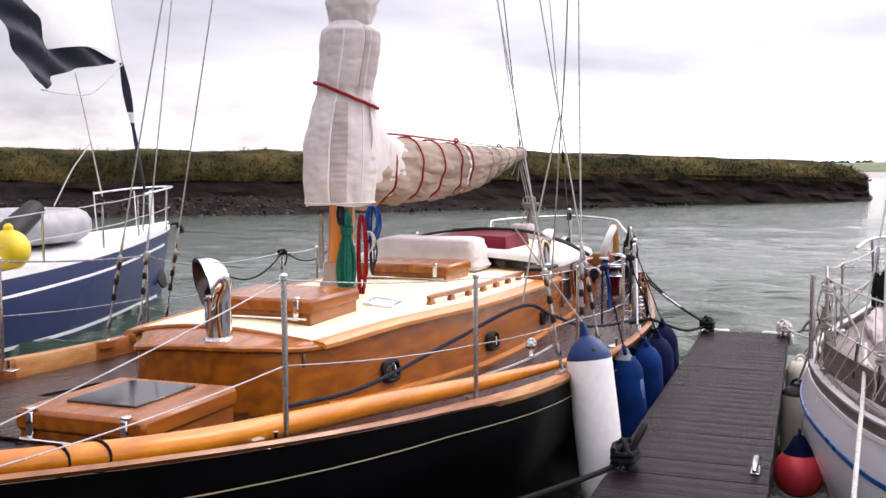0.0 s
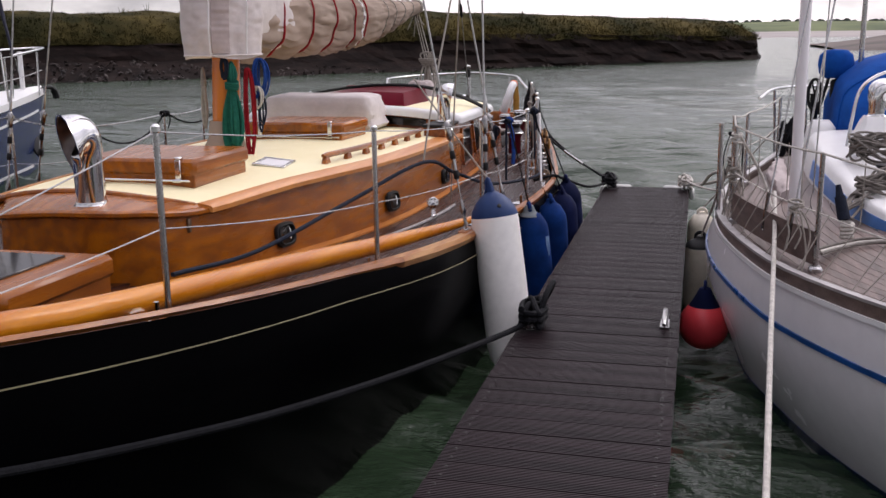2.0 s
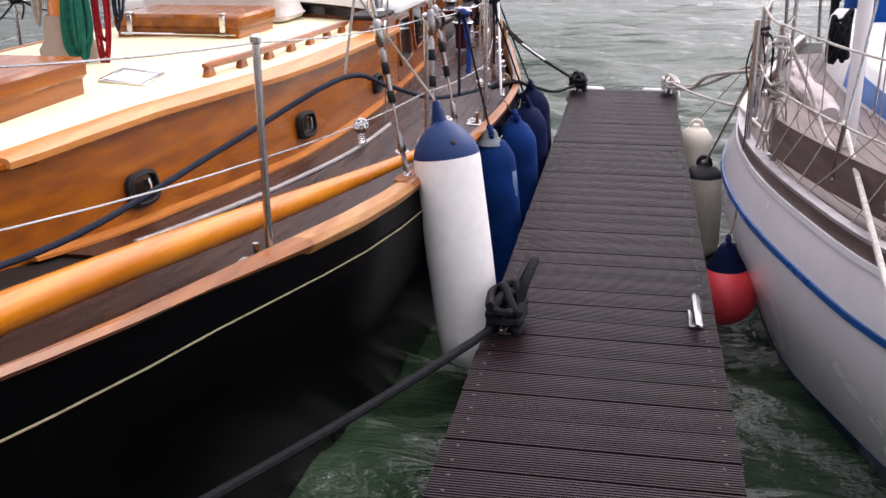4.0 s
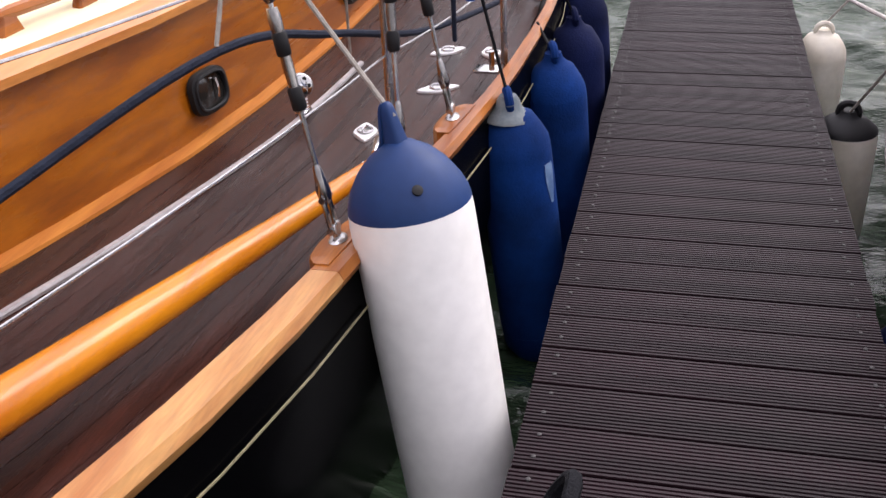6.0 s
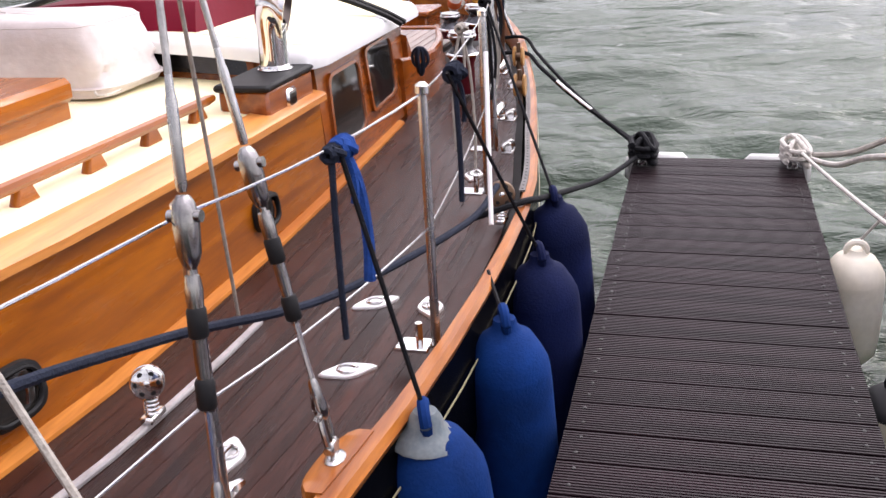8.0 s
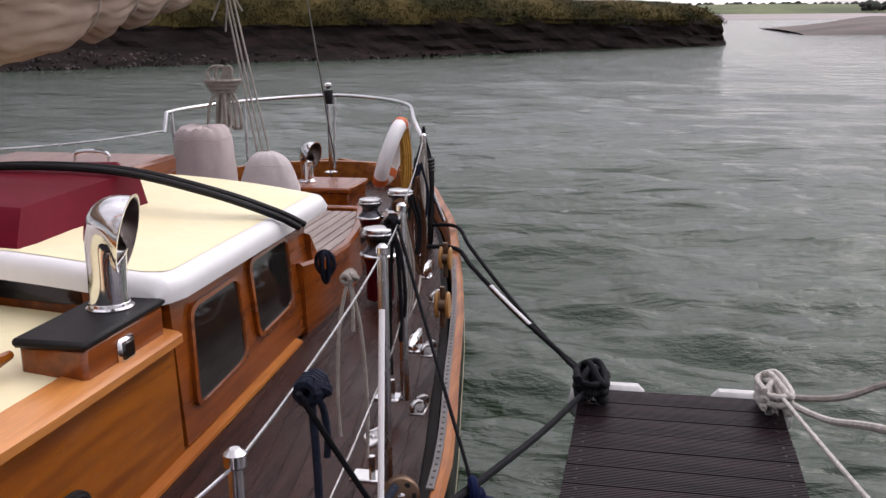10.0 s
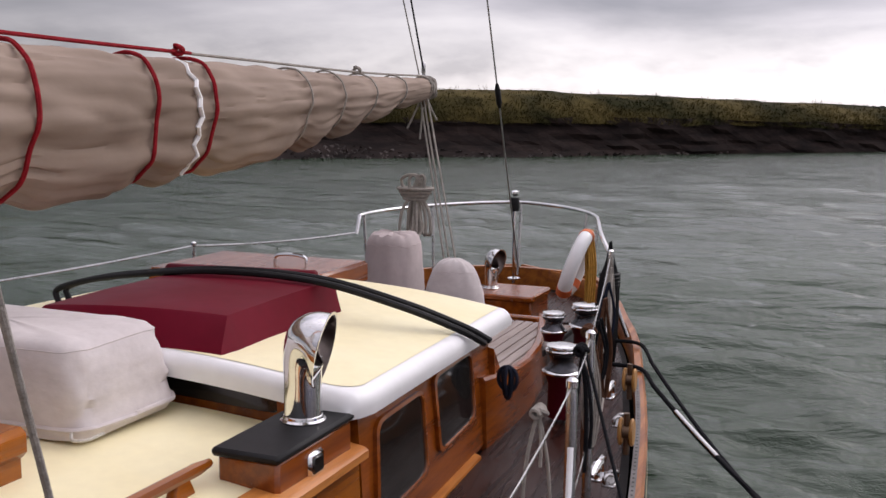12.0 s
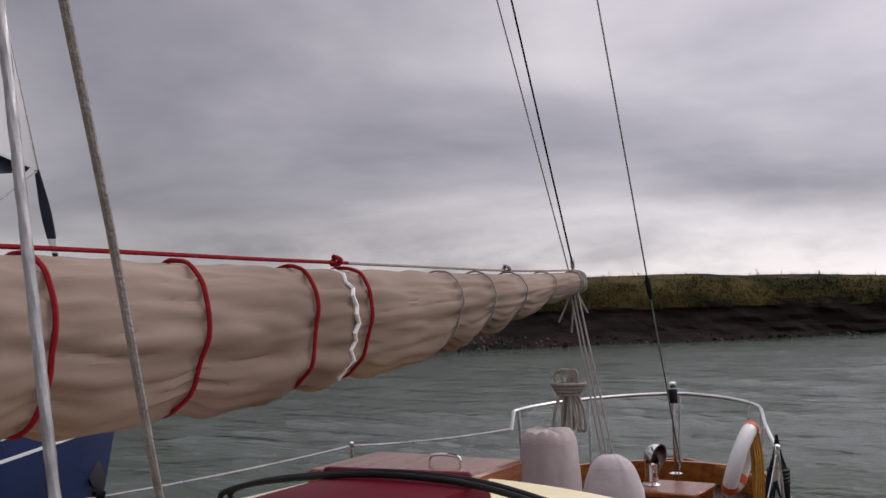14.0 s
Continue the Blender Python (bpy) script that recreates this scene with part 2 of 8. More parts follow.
M_FENDER_B = mat("blue_vinyl", (0.008, 0.036, 0.135), 0.5, col2=(0.006, 0.027, 0.10), scale=5, mottle=0.15, spec=0.3)
M_FENDER_S = mat("blue_fender_sock", (0.003, 0.034, 0.17), 0.8, col2=(0.002, 0.019, 0.095), scale=5, mottle=0.2, bump=0.2, bump_scale=120, spec=0.12)
M_FENDER_N = mat("navy_fender_sock", (0.005, 0.010, 0.052), 0.8, col2=(0.003, 0.006, 0.03), scale=5, mottle=0.2, bump=0.2, bump_scale=120, spec=0.12)
M_TIP = mat("grey_vinyl", (0.15, 0.165, 0.165), 0.6, col2=(0.08, 0.11, 0.135), mottle=0.35, scale=14)
M_WORN = mat("worn_sleeve", (0.16, 0.26, 0.42), 0.75, col2=(0.07, 0.14, 0.28), scale=14, mottle=0.2)
M_FENDER_R = mat("coral_red_vinyl", (0.95, 0.085, 0.10), 0.38, col2=(0.86, 0.06, 0.08), scale=4, mottle=0.06)
M_FENDER_C = mat("cream_vinyl", (0.88, 0.84, 0.74), 0.45, col2=(0.74, 0.68, 0.55), scale=5, mottle=0.12)
M_BOARD = mat("wet_composite_decking", (0.019, 0.0078, 0.0110), 0.42, col2=(0.009, 0.0038, 0.0056), scale=1.6, stretch=(0.6, 6, 6), mottle=0.3, island=0.14, rvar=0.16, spec=0.18)
M_FASCIA = mat("pontoon_fascia", (0.016, 0.013, 0.013), 0.6, mottle=0.4)
M_FLOAT = mat("white_float", (0.66, 0.66, 0.64), 0.5, mottle=0.2)
M_BLUE_HULL = mat("navy_topsides", (0.006, 0.017, 0.075), 0.22, col2=(0.008, 0.020, 0.09), scale=1.5, mottle=0.1, spec=0.35)
M_GELCOAT = mat("white_gelcoat", (0.84, 0.82, 0.84), 0.25, col2=(0.76, 0.74, 0.76), scale=1.5, coat=0.4, mottle=0.07)
M_BLUE_STRIPE = mat("blue_stripe", (0.012, 0.09, 0.32), 0.3)
M_BLUE_FLASH = mat("bright_blue_paint", (0.06, 0.22, 0.60), 0.35, mottle=0.08)
M_BLUE_COVER = mat("blue_canvas", (0.004, 0.082, 0.38), 0.85, col2=(0.003, 0.052, 0.26), scale=4, mottle=0.2, bump=0.4, bump_scale=14, spec=0.15)
M_OLD_TEAK = mat("weathered_teak", (0.155, 0.105, 0.09), 0.5, col2=(0.09, 0.06, 0.052), scale=2, stretch=(10, 0.8, 10), mottle=0.35, bump=0.25, island=0.2)
M_DINGHY = mat("grey_inflatable", (0.38, 0.38, 0.40), 0.5, mottle=0.15)
M_YELLOW = mat("yellow_vinyl", (0.80, 0.58, 0.02), 0.4, mottle=0.08)
M_ORANGE = mat("orange_band", (0.75, 0.16, 0.04), 0.6, mottle=0.15)
M_GOLD_ROPE = mat("gold_line", (0.52, 0.27, 0.04), 0.8, mottle=0.5, scale=40, bump=0.4, bump_scale=160)
M_BLOCKWOOD = mat("block_wood", (0.45, 0.22, 0.06), 0.4, mottle=0.3, scale=10)
M_BRONZE = mat("dull_bronze", (0.20, 0.13, 0.085), 0.4, metal=0.8, mottle=0.3)
M_MUD = mat("dark_mud", (0.020, 0.0125, 0.0105), 0.85, col2=(0.006, 0.0040, 0.0036), scale=0.9, stretch=(0.6, 0.6, 3.0), mottle=0.8, bump=1.0, bump_scale=2.5, spec=0.12)
M_ROCK = mat("shore_rock", (0.060, 0.046, 0.042), 0.6, col2=(0.013, 0.010, 0.0095), scale=0.8, mottle=0.6, bump=0.6, bump_scale=4, spec=0.2)
M_GRASS = mat("rough_grass", (0.080, 0.062, 0.021), 0.9, col2=(0.022, 0.022, 0.008), scale=0.3, mottle=0.55, spec=0.05, lo=0.38, hi=0.6)
M_SPIT = mat("brown_mud", (0.11, 0.075, 0.058), 0.7, col2=(0.05, 0.034, 0.028), scale=0.25, stretch=(0.4, 1, 3), mottle=0.5, bump=0.6, bump_scale=1.5)
M_SAND = mat("wet_sand", (0.34, 0.29, 0.27), 0.6, col2=(0.25, 0.22, 0.21), scale=0.02, mottle=0.2)
M_FIELD = mat("far_field", (0.14, 0.17, 0.06), 0.9, col2=(0.075, 0.10, 0.04), scale=0.02, mottle=0.3)
M_WOODS = mat("far_woods", (0.035, 0.045, 0.035), 0.9, scale=0.05, mottle=0.4)


def water_mat():
    m = mat("choppy_estuary_water", (0.031, 0.056, 0.030), 0.11, col2=(0.025, 0.046, 0.025), scale=0.25, mottle=0.10, rvar=0.03)
    nt = m.node_tree
    b = nt.nodes["Principled BSDF"]
    b.inputs["IOR"].default_value = 1.42
    co = nt.nodes.new("ShaderNodeTexCoord")
    mp = nt.nodes.new("ShaderNodeMapping")
    mp.inputs["Scale"].default_value = (0.42, 1.0, 1.0)
    mp.inputs["Rotation"].default_value = (0, 0, radians(-12))
    nt.links.new(co.outputs["Object"], mp.inputs["Vector"])
    n = nt.nodes.new("ShaderNodeTexNoise")
    n.inputs["Scale"].default_value, n.inputs["Detail"].default_value = 4.6, 6.0
    n.inputs["Roughness"].default_value = 0.6
    nt.links.new(mp.outputs[0], n.inputs["Vector"])
    bp = nt.nodes.new("ShaderNodeBump")
    bp.inputs["Strength"].default_value, bp.inputs["Distance"].default_value = 0.8, 0.09
    nt.links.new(n.outputs["Fac"], bp.inputs["Height"])
    # longer wavelets under the ripples
    mw = nt.nodes.new("ShaderNodeMapping")
    mw.inputs["Scale"].default_value = (0.30, 1.0, 1.0)
    mw.inputs["Rotation"].default_value = (0, 0, radians(-6))
    nt.links.new(co.outputs["Object"], mw.inputs["Vector"])
    nw = nt.nodes.new("ShaderNodeTexNoise")
    nw.inputs["Scale"].default_value, nw.inputs["Detail"].default_value = 1.25, 3.0
    nw.inputs["Distortion"].default_value = 0.6
    nt.links.new(mw.outputs[0], nw.inputs["Vector"])
    bw = nt.nodes.new("ShaderNodeBump")
    bw.inputs["Strength"].default_value, bw.inputs["Distance"].default_value = 0.9, 0.30
    nt.links.new(nw.outputs["Fac"], bw.inputs["Height"])
    nt.links.new(bw.outputs[0], bp.inputs["Normal"])
    nt.links.new(bp.outputs[0], b.inputs["Normal"])
    # sparse flecks of foam
    mf = nt.nodes.new("ShaderNodeMapping")
    mf.inputs["Scale"].default_value = (0.5, 1.5, 1.0)
    nt.links.new(co.outputs["Object"], mf.inputs["Vector"])
    nf = nt.nodes.new("ShaderNodeTexNoise")
    nf.inputs["Scale"].default_value, nf.inputs["Detail"].default_value = 0.8, 9.0
    nf.inputs["Roughness"].default_value = 0.62
    nt.links.new(mf.outputs[0], nf.inputs["Vector"])
    rf = nt.nodes.new("ShaderNodeMapRange")
    rf.inputs["From Min"].default_value, rf.inputs["From Max"].default_value = 0.705, 0.75
    nt.links.new(nf.outputs["Fac"], rf.inputs["Value"])
    old = b.inputs["Base Color"].links[0].from_socket
    mx = nt.nodes.new("ShaderNodeMix")
    mx.data_type = "RGBA"
    mx.inputs["B"].default_value = (0.62, 0.64, 0.62, 1)
    nt.links.new(rf.outputs[0], mx.inputs["Factor"])
    nt.links.new(old, mx.inputs["A"])
    nt.links.new(mx.outputs["Result"], b.inputs["Base Color"])
    return m


M_WATER = water_mat()


# ---------------------------------------------------------------- mesh helpers
class Geo:
    """Vertices and faces of one mesh."""

    def __init__(self):
        self.v, self.f = [], []

    def add(self, verts, faces):
        n = len(self.v)
        self.v += [tuple(p) for p in verts]
        self.f += [tuple(i + n for i in f) for f in faces]
        return self

    def box(self, c, s, bevel=0.01, rot=None, taper=None):
        """A bevelled box round c with sides s; taper scales its top."""
        hx, hy, hz = s[0] / 2, s[1] / 2, s[2] / 2
        b = min(bevel, hx * 0.9, hy * 0.9, hz * 0.9)
        tx, ty = taper or (1, 1)
        pts, idx = [], {}
        for sx in (-1, 1):
            for sy in (-1, 1):
                for sz in (-1, 1):
                    for a in range(3):
                        p = [sx * (hx - b), sy * (hy - b), sz * (hz - b)]
                        p[a] = (sx, sy, sz)[a] * (hx, hy, hz)[a]
                        if sz > 0:
                            p[0] *= tx
                            p[1] *= ty
                        idx[(sx, sy, sz, a)] = len(pts)
                        pts.append(p)
        F = []
        for a in range(3):
            o = [k for k in range(3) if k != a]
            for s_ in (-1, 1):
                q = []
                for u, w in ((-1, -1), (1, -1), (1, 1), (-1, 1)):
                    k = [0, 0, 0]
                    k[a], k[o[0]], k[o[1]] = s_, u, w
                    q.append(idx[(*k, a)])
                F.append(q)
        for a in range(3):
            o = [k for k in range(3) if k != a]
            for u in (-1, 1):
                for w in (-1, 1):
                    k0, k1 = [0, 0, 0], [0, 0, 0]
                    k0[a], k1[a] = -1, 1
                    k0[o[0]] = k1[o[0]] = u
                    k0[o[1]] = k1[o[1]] = w
                    F.append([idx[(*k0, o[0])], idx[(*k1, o[0])], idx[(*k1, o[1])], idx[(*k0, o[1])]])
        for sx in (-1, 1):
            for sy in (-1, 1):
                for sz in (-1, 1):
                    F.append([idx[(sx, sy, sz, a)] for a in range(3)])
        m = Matrix.Translation(c) @ (rot.to_4x4() if rot else Matrix.Identity(4))
        return self.add([m @ Vector(p) for p in pts], F)

    def loft(self, rings, closed=True, caps=True):
        """Skin over rings of equally many points."""
        n = len(rings[0])
        verts = [p for r in rings for p in r]
        F = []
        for i in range(len(rings) - 1):
            for j in range(n if closed else n - 1):
                k = (j + 1) % n
                F.append((i * n + j, i * n + k, (i + 1) * n + k, (i + 1) * n + j))
        if caps and closed:
            F.append(tuple(range(n))[::-1])
            F.append(tuple((len(rings) - 1) * n + j for j in range(n)))
        return self.add(verts, F)

    def tube(self, pts, r, n=8, r_end=None, caps=True):
        """A round bar along points; r may taper to r_end or be a list."""
        pts = [Vector(p) for p in pts]
        rings, up = [], None
        for i, p in enumerate(pts):
            d = (pts[min(i + 1, len(pts) - 1)] - pts[max(i - 1, 0)])
            d = d.normalized() if d.length > 1e-9 else Vector((0, 0, 1))
            if up is None:
                up = d.orthogonal().normalized()
            up = (up - d * up.dot(d))
            up = up.normalized() if up.length > 1e-6 else d.orthogonal().normalized()
            side = d.cross(up)
            if isinstance(r, (list, tuple)):
                rr = r[i]
            else:
                rr = r if r_end is None else r + (r_end - r) * i / (len(pts) - 1)
            rings.append([p + up * (rr * math.cos(2 * math.pi * k / n)) + side * (rr * math.sin(2 * math.pi * k / n)) for k in range(n)])
        return self.loft(rings, True, caps)

    def lathe(self, prof, m=None, n=20):
        """Turn (radius, height) pairs round z, then place by m."""
        m = m or Matrix.Identity(4)
        rings = [[m @ Vector((r * math.cos(2 * math.pi * k / n), r * math.sin(2 * math.pi * k / n), z)) for k in range(n)] for r, z in prof]
        return self.loft(rings, True, True)


def mesh_of(name, g, material, smooth=38):
    me = bpy.data.meshes.new(name)
    me.from_pydata(g.v, [], g.f)
    me.materials.append(material)
    bm = bmesh.new()
    bm.from_mesh(me)
    bmesh.ops.recalc_face_normals(bm, faces=bm.faces)
    bm.to_mesh(me)
    bm.free()
    if smooth:
        me.shade_smooth()
        me.set_sharp_from_angle(angle=radians(smooth))
    me.update()
    return me


def part(name, g, material, parent=None, label="", smooth=38):
    """One mesh object, under a thing or a part."""
    ob = new(name, mesh_of(name, g, material, smooth))
    ob.parent = parent
    if label:
        tagged(ob, label)
    return ob


def thing(name, label, category, group="", kind=""):
    return tagged(new(name), label, category, group, kind)


def piece(name, me, parent, m):
    """One more object on a shared mesh."""
    ob = new(name, me)
    ob.parent = parent
    ob.matrix_basis = m
    return ob


def curve_of(keys):
    """A smooth curve through (t, value) keys, flat-ended cubic."""
    ts = np.array([k[0] for k in keys], float)
    vs = np.array([k[1] for k in keys], float)
    d = np.gradient(vs, ts)

    def f(t):
        t = min(max(t, ts[0]), ts[-1])
        i = int(min(max(np.searchsorted(ts, t) - 1, 0), len(ts) - 2))
        h = ts[i + 1] - ts[i]
        u = (t - ts[i]) / h
        return float(vs[i] * (1 + 2 * u) * (1 - u) ** 2 + h * d[i] * u * (1 - u) ** 2 + vs[i + 1] * u * u * (3 - 2 * u) + h * d[i + 1] * u * u * (u - 1))
    return f


def sag(a, b, drop=0.1, n=10):
    """Points of a slack line from a to b."""
    a, b = Vector(a), Vector(b)
    return [a.lerp(b, i / n) - Vector((0, 0, drop * 4 * (i / n) * (1 - i / n))) for i in range(n + 1)]


def spline(pts, n=8):
    """A smooth line through points."""
    p = [Vector(q) for q in pts]
    p = [p[0] * 2 - p[1]] + p + [p[-1] * 2 - p[-2]]
    out = []
    for i in range(1, len(p) - 2):
        for k in range(n):
            u = k / n
            out.append(0.5 * ((2 * p[i]) + (p[i + 1] - p[i - 1]) * u + (2 * p[i - 1] - 5 * p[i] + 4 * p[i + 1] - p[i + 2]) * u * u + (3 * p[i] - p[i - 1] - 3 * p[i + 1] + p[i + 2]) * u ** 3))
    return out + [p[-2]]


# ---------------------------------------------------------------- water
WATER_Z = -0.55


def build_water():
    g = Geo()
    n = 420
    radii = [0.02] + [0.25 * 1.0245 ** k for k in range(390)]
    rng = np.random.RandomState(4)
    waves = []
    for wl, amp, cnt in ((5.5, 0.010, 3), (2.6, 0.015, 5), (1.3, 0.020, 8), (0.62, 0.013, 11)):
        for _ in range(cnt):
            a = radians(80 + rng.uniform(-34, 34))
            k = 2 * math.pi / (wl * rng.uniform(0.75, 1.3))
            waves.append((k * math.cos(a), k * math.sin(a), amp * rng.uniform(0.6, 1.2), rng.uniform(0, 6.28), k))
    ang = np.arange(n) * 2 * math.pi / n
    cx, cy = 0.3, 9.0
    for r in radii:
        x, y = cx + r * np.cos(ang), cy + r * np.sin(ang)
        z = np.zeros(n)
        step = max(r * 2 * math.pi / n, 0.03)
        for kx, ky, a, ph, k in waves:
            fade = 1.0 / (1.0 + (step * k / 1.2) ** 4)
            s = np.sin(kx * x + ky * y + ph)
            z += a * fade * (s + 0.42 * np.sin(2 * (kx * x + ky * y + ph) - 1.3))
        g.v += [(float(p), float(q), float(WATER_Z + h)) for p, q, h in zip(x, y, z)]
    for i in range(len(radii) - 1):
        for j in range(n):
            k = (j + 1) % n
            g.f.append((i * n + j, i * n + k, (i + 1) * n + k, (i + 1) * n + j))
    me = bpy.data.meshes.new("water")
    me.from_pydata(g.v, [], g.f)
    me.materials.append(M_WATER)
    me.shade_smooth()
    tagged(new("water", me), "choppy grey-green estuary water under a dull sky", "water", kind="structure")


build_water()


# ---------------------------------------------------------------- far bank
def bank_line(s):
    """Waterline of the bank, s metres from its bluff end."""
    ax, ay = 4.3, 77.5
    dx, dy = -0.765, -0.644
    bend = 6.0 * math.sin(min(s, 110.0) / 110.0 * math.pi)
    wig = 1.2 * noise.noise(Vector((s * 0.06, 1.7, 0)))
    return ax + dx * s - dy * (wig + bend), ay + dy * s + dx * (wig + bend)


def build_bank():
    g, top = Geo(), Geo()
    steps = [i * 0.55 for i in range(260)]
    prof = [(-3.0, -0.9), (0.0, -0.55), (1.0, -0.3), (1.8, 0.0), (2.5, 0.35), (2.8, 0.7), (3.0, 1.05), (3.2, 1.3), (3.9, 1.65)]
    ptop = [(3.2, 1.3), (3.5, 1.7), (4.0, 2.1), (4.6, 2.5), (5.4, 2.85), (7.5, 3.15), (14, 3.3), (40, 2.8), (60, -1.0)]
    nx, ny = -0.644, 0.765
    rings, rings2 = [], []
    for s in steps:
        x, y = bank_line(s)
        k = min(0.92, 0.74 + s * 0.008)
        ring, ring2 = [], []
        steep = 0.15 if s < 18 else min(1.0, 0.15 + (s - 18) * 0.03)
        for o, z in prof:
            w = noise.noise(Vector((s * 0.5, o * 1.1, z * 1.3))) * 0.5 + noise.noise(Vector((s * 1.7, o * 2.0, z * 2.3))) * 0.22
            oo = o * steep + (w * 0.8 if z > -0.5 else 0)
            ring.append((x + nx * oo, y + ny * oo, (z + w * 0.25 + 0.55) * (k if z > 0 else 1) - 0.55 if z > -0.6 else z))
        for o, z in ptop:
            w = noise.noise(Vector((s * 0.35, o * 0.6, 9))) * 0.45 + noise.noise(Vector((s * 1.1, o * 1.3, 5))) * 0.2
            oo = o - 3.2 + 3.2 * steep + w * 0.5
            ring2.append((x + nx * oo, y + ny * oo, (z + w * 0.5 + 0.55) * k - 0.55))
        rings.append(ring)
        rings2.append(ring2)
    g.loft(rings, closed=False)
    top.loft(rings2, closed=False)
    # the bluff end turns away from the water
    end = Geo()
    e0 = [rings[0][k] for k in range(1, len(prof))] + [rings2[0][k] for k in range(1, len(ptop))]
    back = [(p[0] + 0.6 + 0.25 * noise.noise(Vector(p)), p[1] + 9.0, min(p[2], 1.4)) for p in e0]
    end.loft([e0, back], closed=False)
    bank = thing("bank", "steep muddy bank with rough grass on top", "bank", kind="structure")
    part("mud_face", g, M_MUD, bank, smooth=0)
    part("grass_top", top, M_GRASS, bank)
    part("end_face", end, M_MUD, bank)
    # stones on the foreshore
    rocks = Geo()
    rng = random.Random(5)
    for _ in range(2600):
        s = rng.uniform(16, 120)
        x, y = bank_line(s)
        o = rng.uniform(-0.4, 2.6)
        z = -0.52 + max(o, 0) * 0.33 + rng.uniform(-0.05, 0.08)
        r = rng.uniform(0.05, 0.2)
        m = Matrix.LocRotScale((x + nx * o, y + ny * o, z), Euler((rng.random(), rng.random(), rng.random() * 6)), (r, r * rng.uniform(0.5, 1), r * rng.uniform(0.3, 0.55)))
        pts = [m @ Vector(p) for p in ((1, 0, 0), (0.2, 0.9, 0.1), (-0.9, 0.2, 0), (0, -1, 0), (0.1, 0.1, 0.9), (0, 0, -0.6))]
        rocks.add(pts, [(0, 1, 4), (1, 2, 4), (2, 3, 4), (3, 0, 4), (1, 0, 5), (2, 1, 5), (3, 2, 5), (0, 3, 5)])
    ob = part("shore_stones", rocks, M_ROCK, None, smooth=0)
    tagged(ob, "dark wet stones strewn along the foot of the bank", "stones", kind="stuff")
    # grass tufts and low scrub along the crest
    tuft = Geo()
    for _ in range(24000):
        s = rng.uniform(0.0, 125)
        i = min(int(s / 0.55), len(rings2) - 1)
        k = min(int(abs(rng.gauss(0, 2.6))), 6)
        a, b = Vector(rings2[i][k]), Vector(rings2[i][k + 1])
        p = a.lerp(b, rng.random()) + Vector((rng.uniform(-0.3, 0.3), rng.uniform(-0.3, 0.3), -0.05))
        h = rng.uniform(0.06, 0.20) * (2.4 if rng.random() < 0.05 else 1)
        for _b in range(4):
            a2 = rng.uniform(0, 6.28)
            w = rng.uniform(0.012, 0.032)
            lean = Vector((rng.uniform(-0.18, 0.18), rng.uniform(-0.18, 0.18), h))
            q = p + Vector((rng.uniform(-0.15, 0.15), rng.uniform(-0.15, 0.15), 0))
            d = Vector((math.cos(a2) * w, math.sin(a2) * w, 0))
            n0 = len(tuft.v)
            tuft.v += [tuple(q - d), tuple(q + d), tuple(q + lean)]
            tuft.f.append((n0, n0 + 1, n0 + 2))
    me = bpy.data.meshes.new("grass")
    me.from_pydata(tuft.v, [], tuft.f)
    me.materials.append(M_GRASS)
    tagged(new("grass", me), "long rough yellow-green grass along the bank top", "grass", kind="stuff")


build_bank()


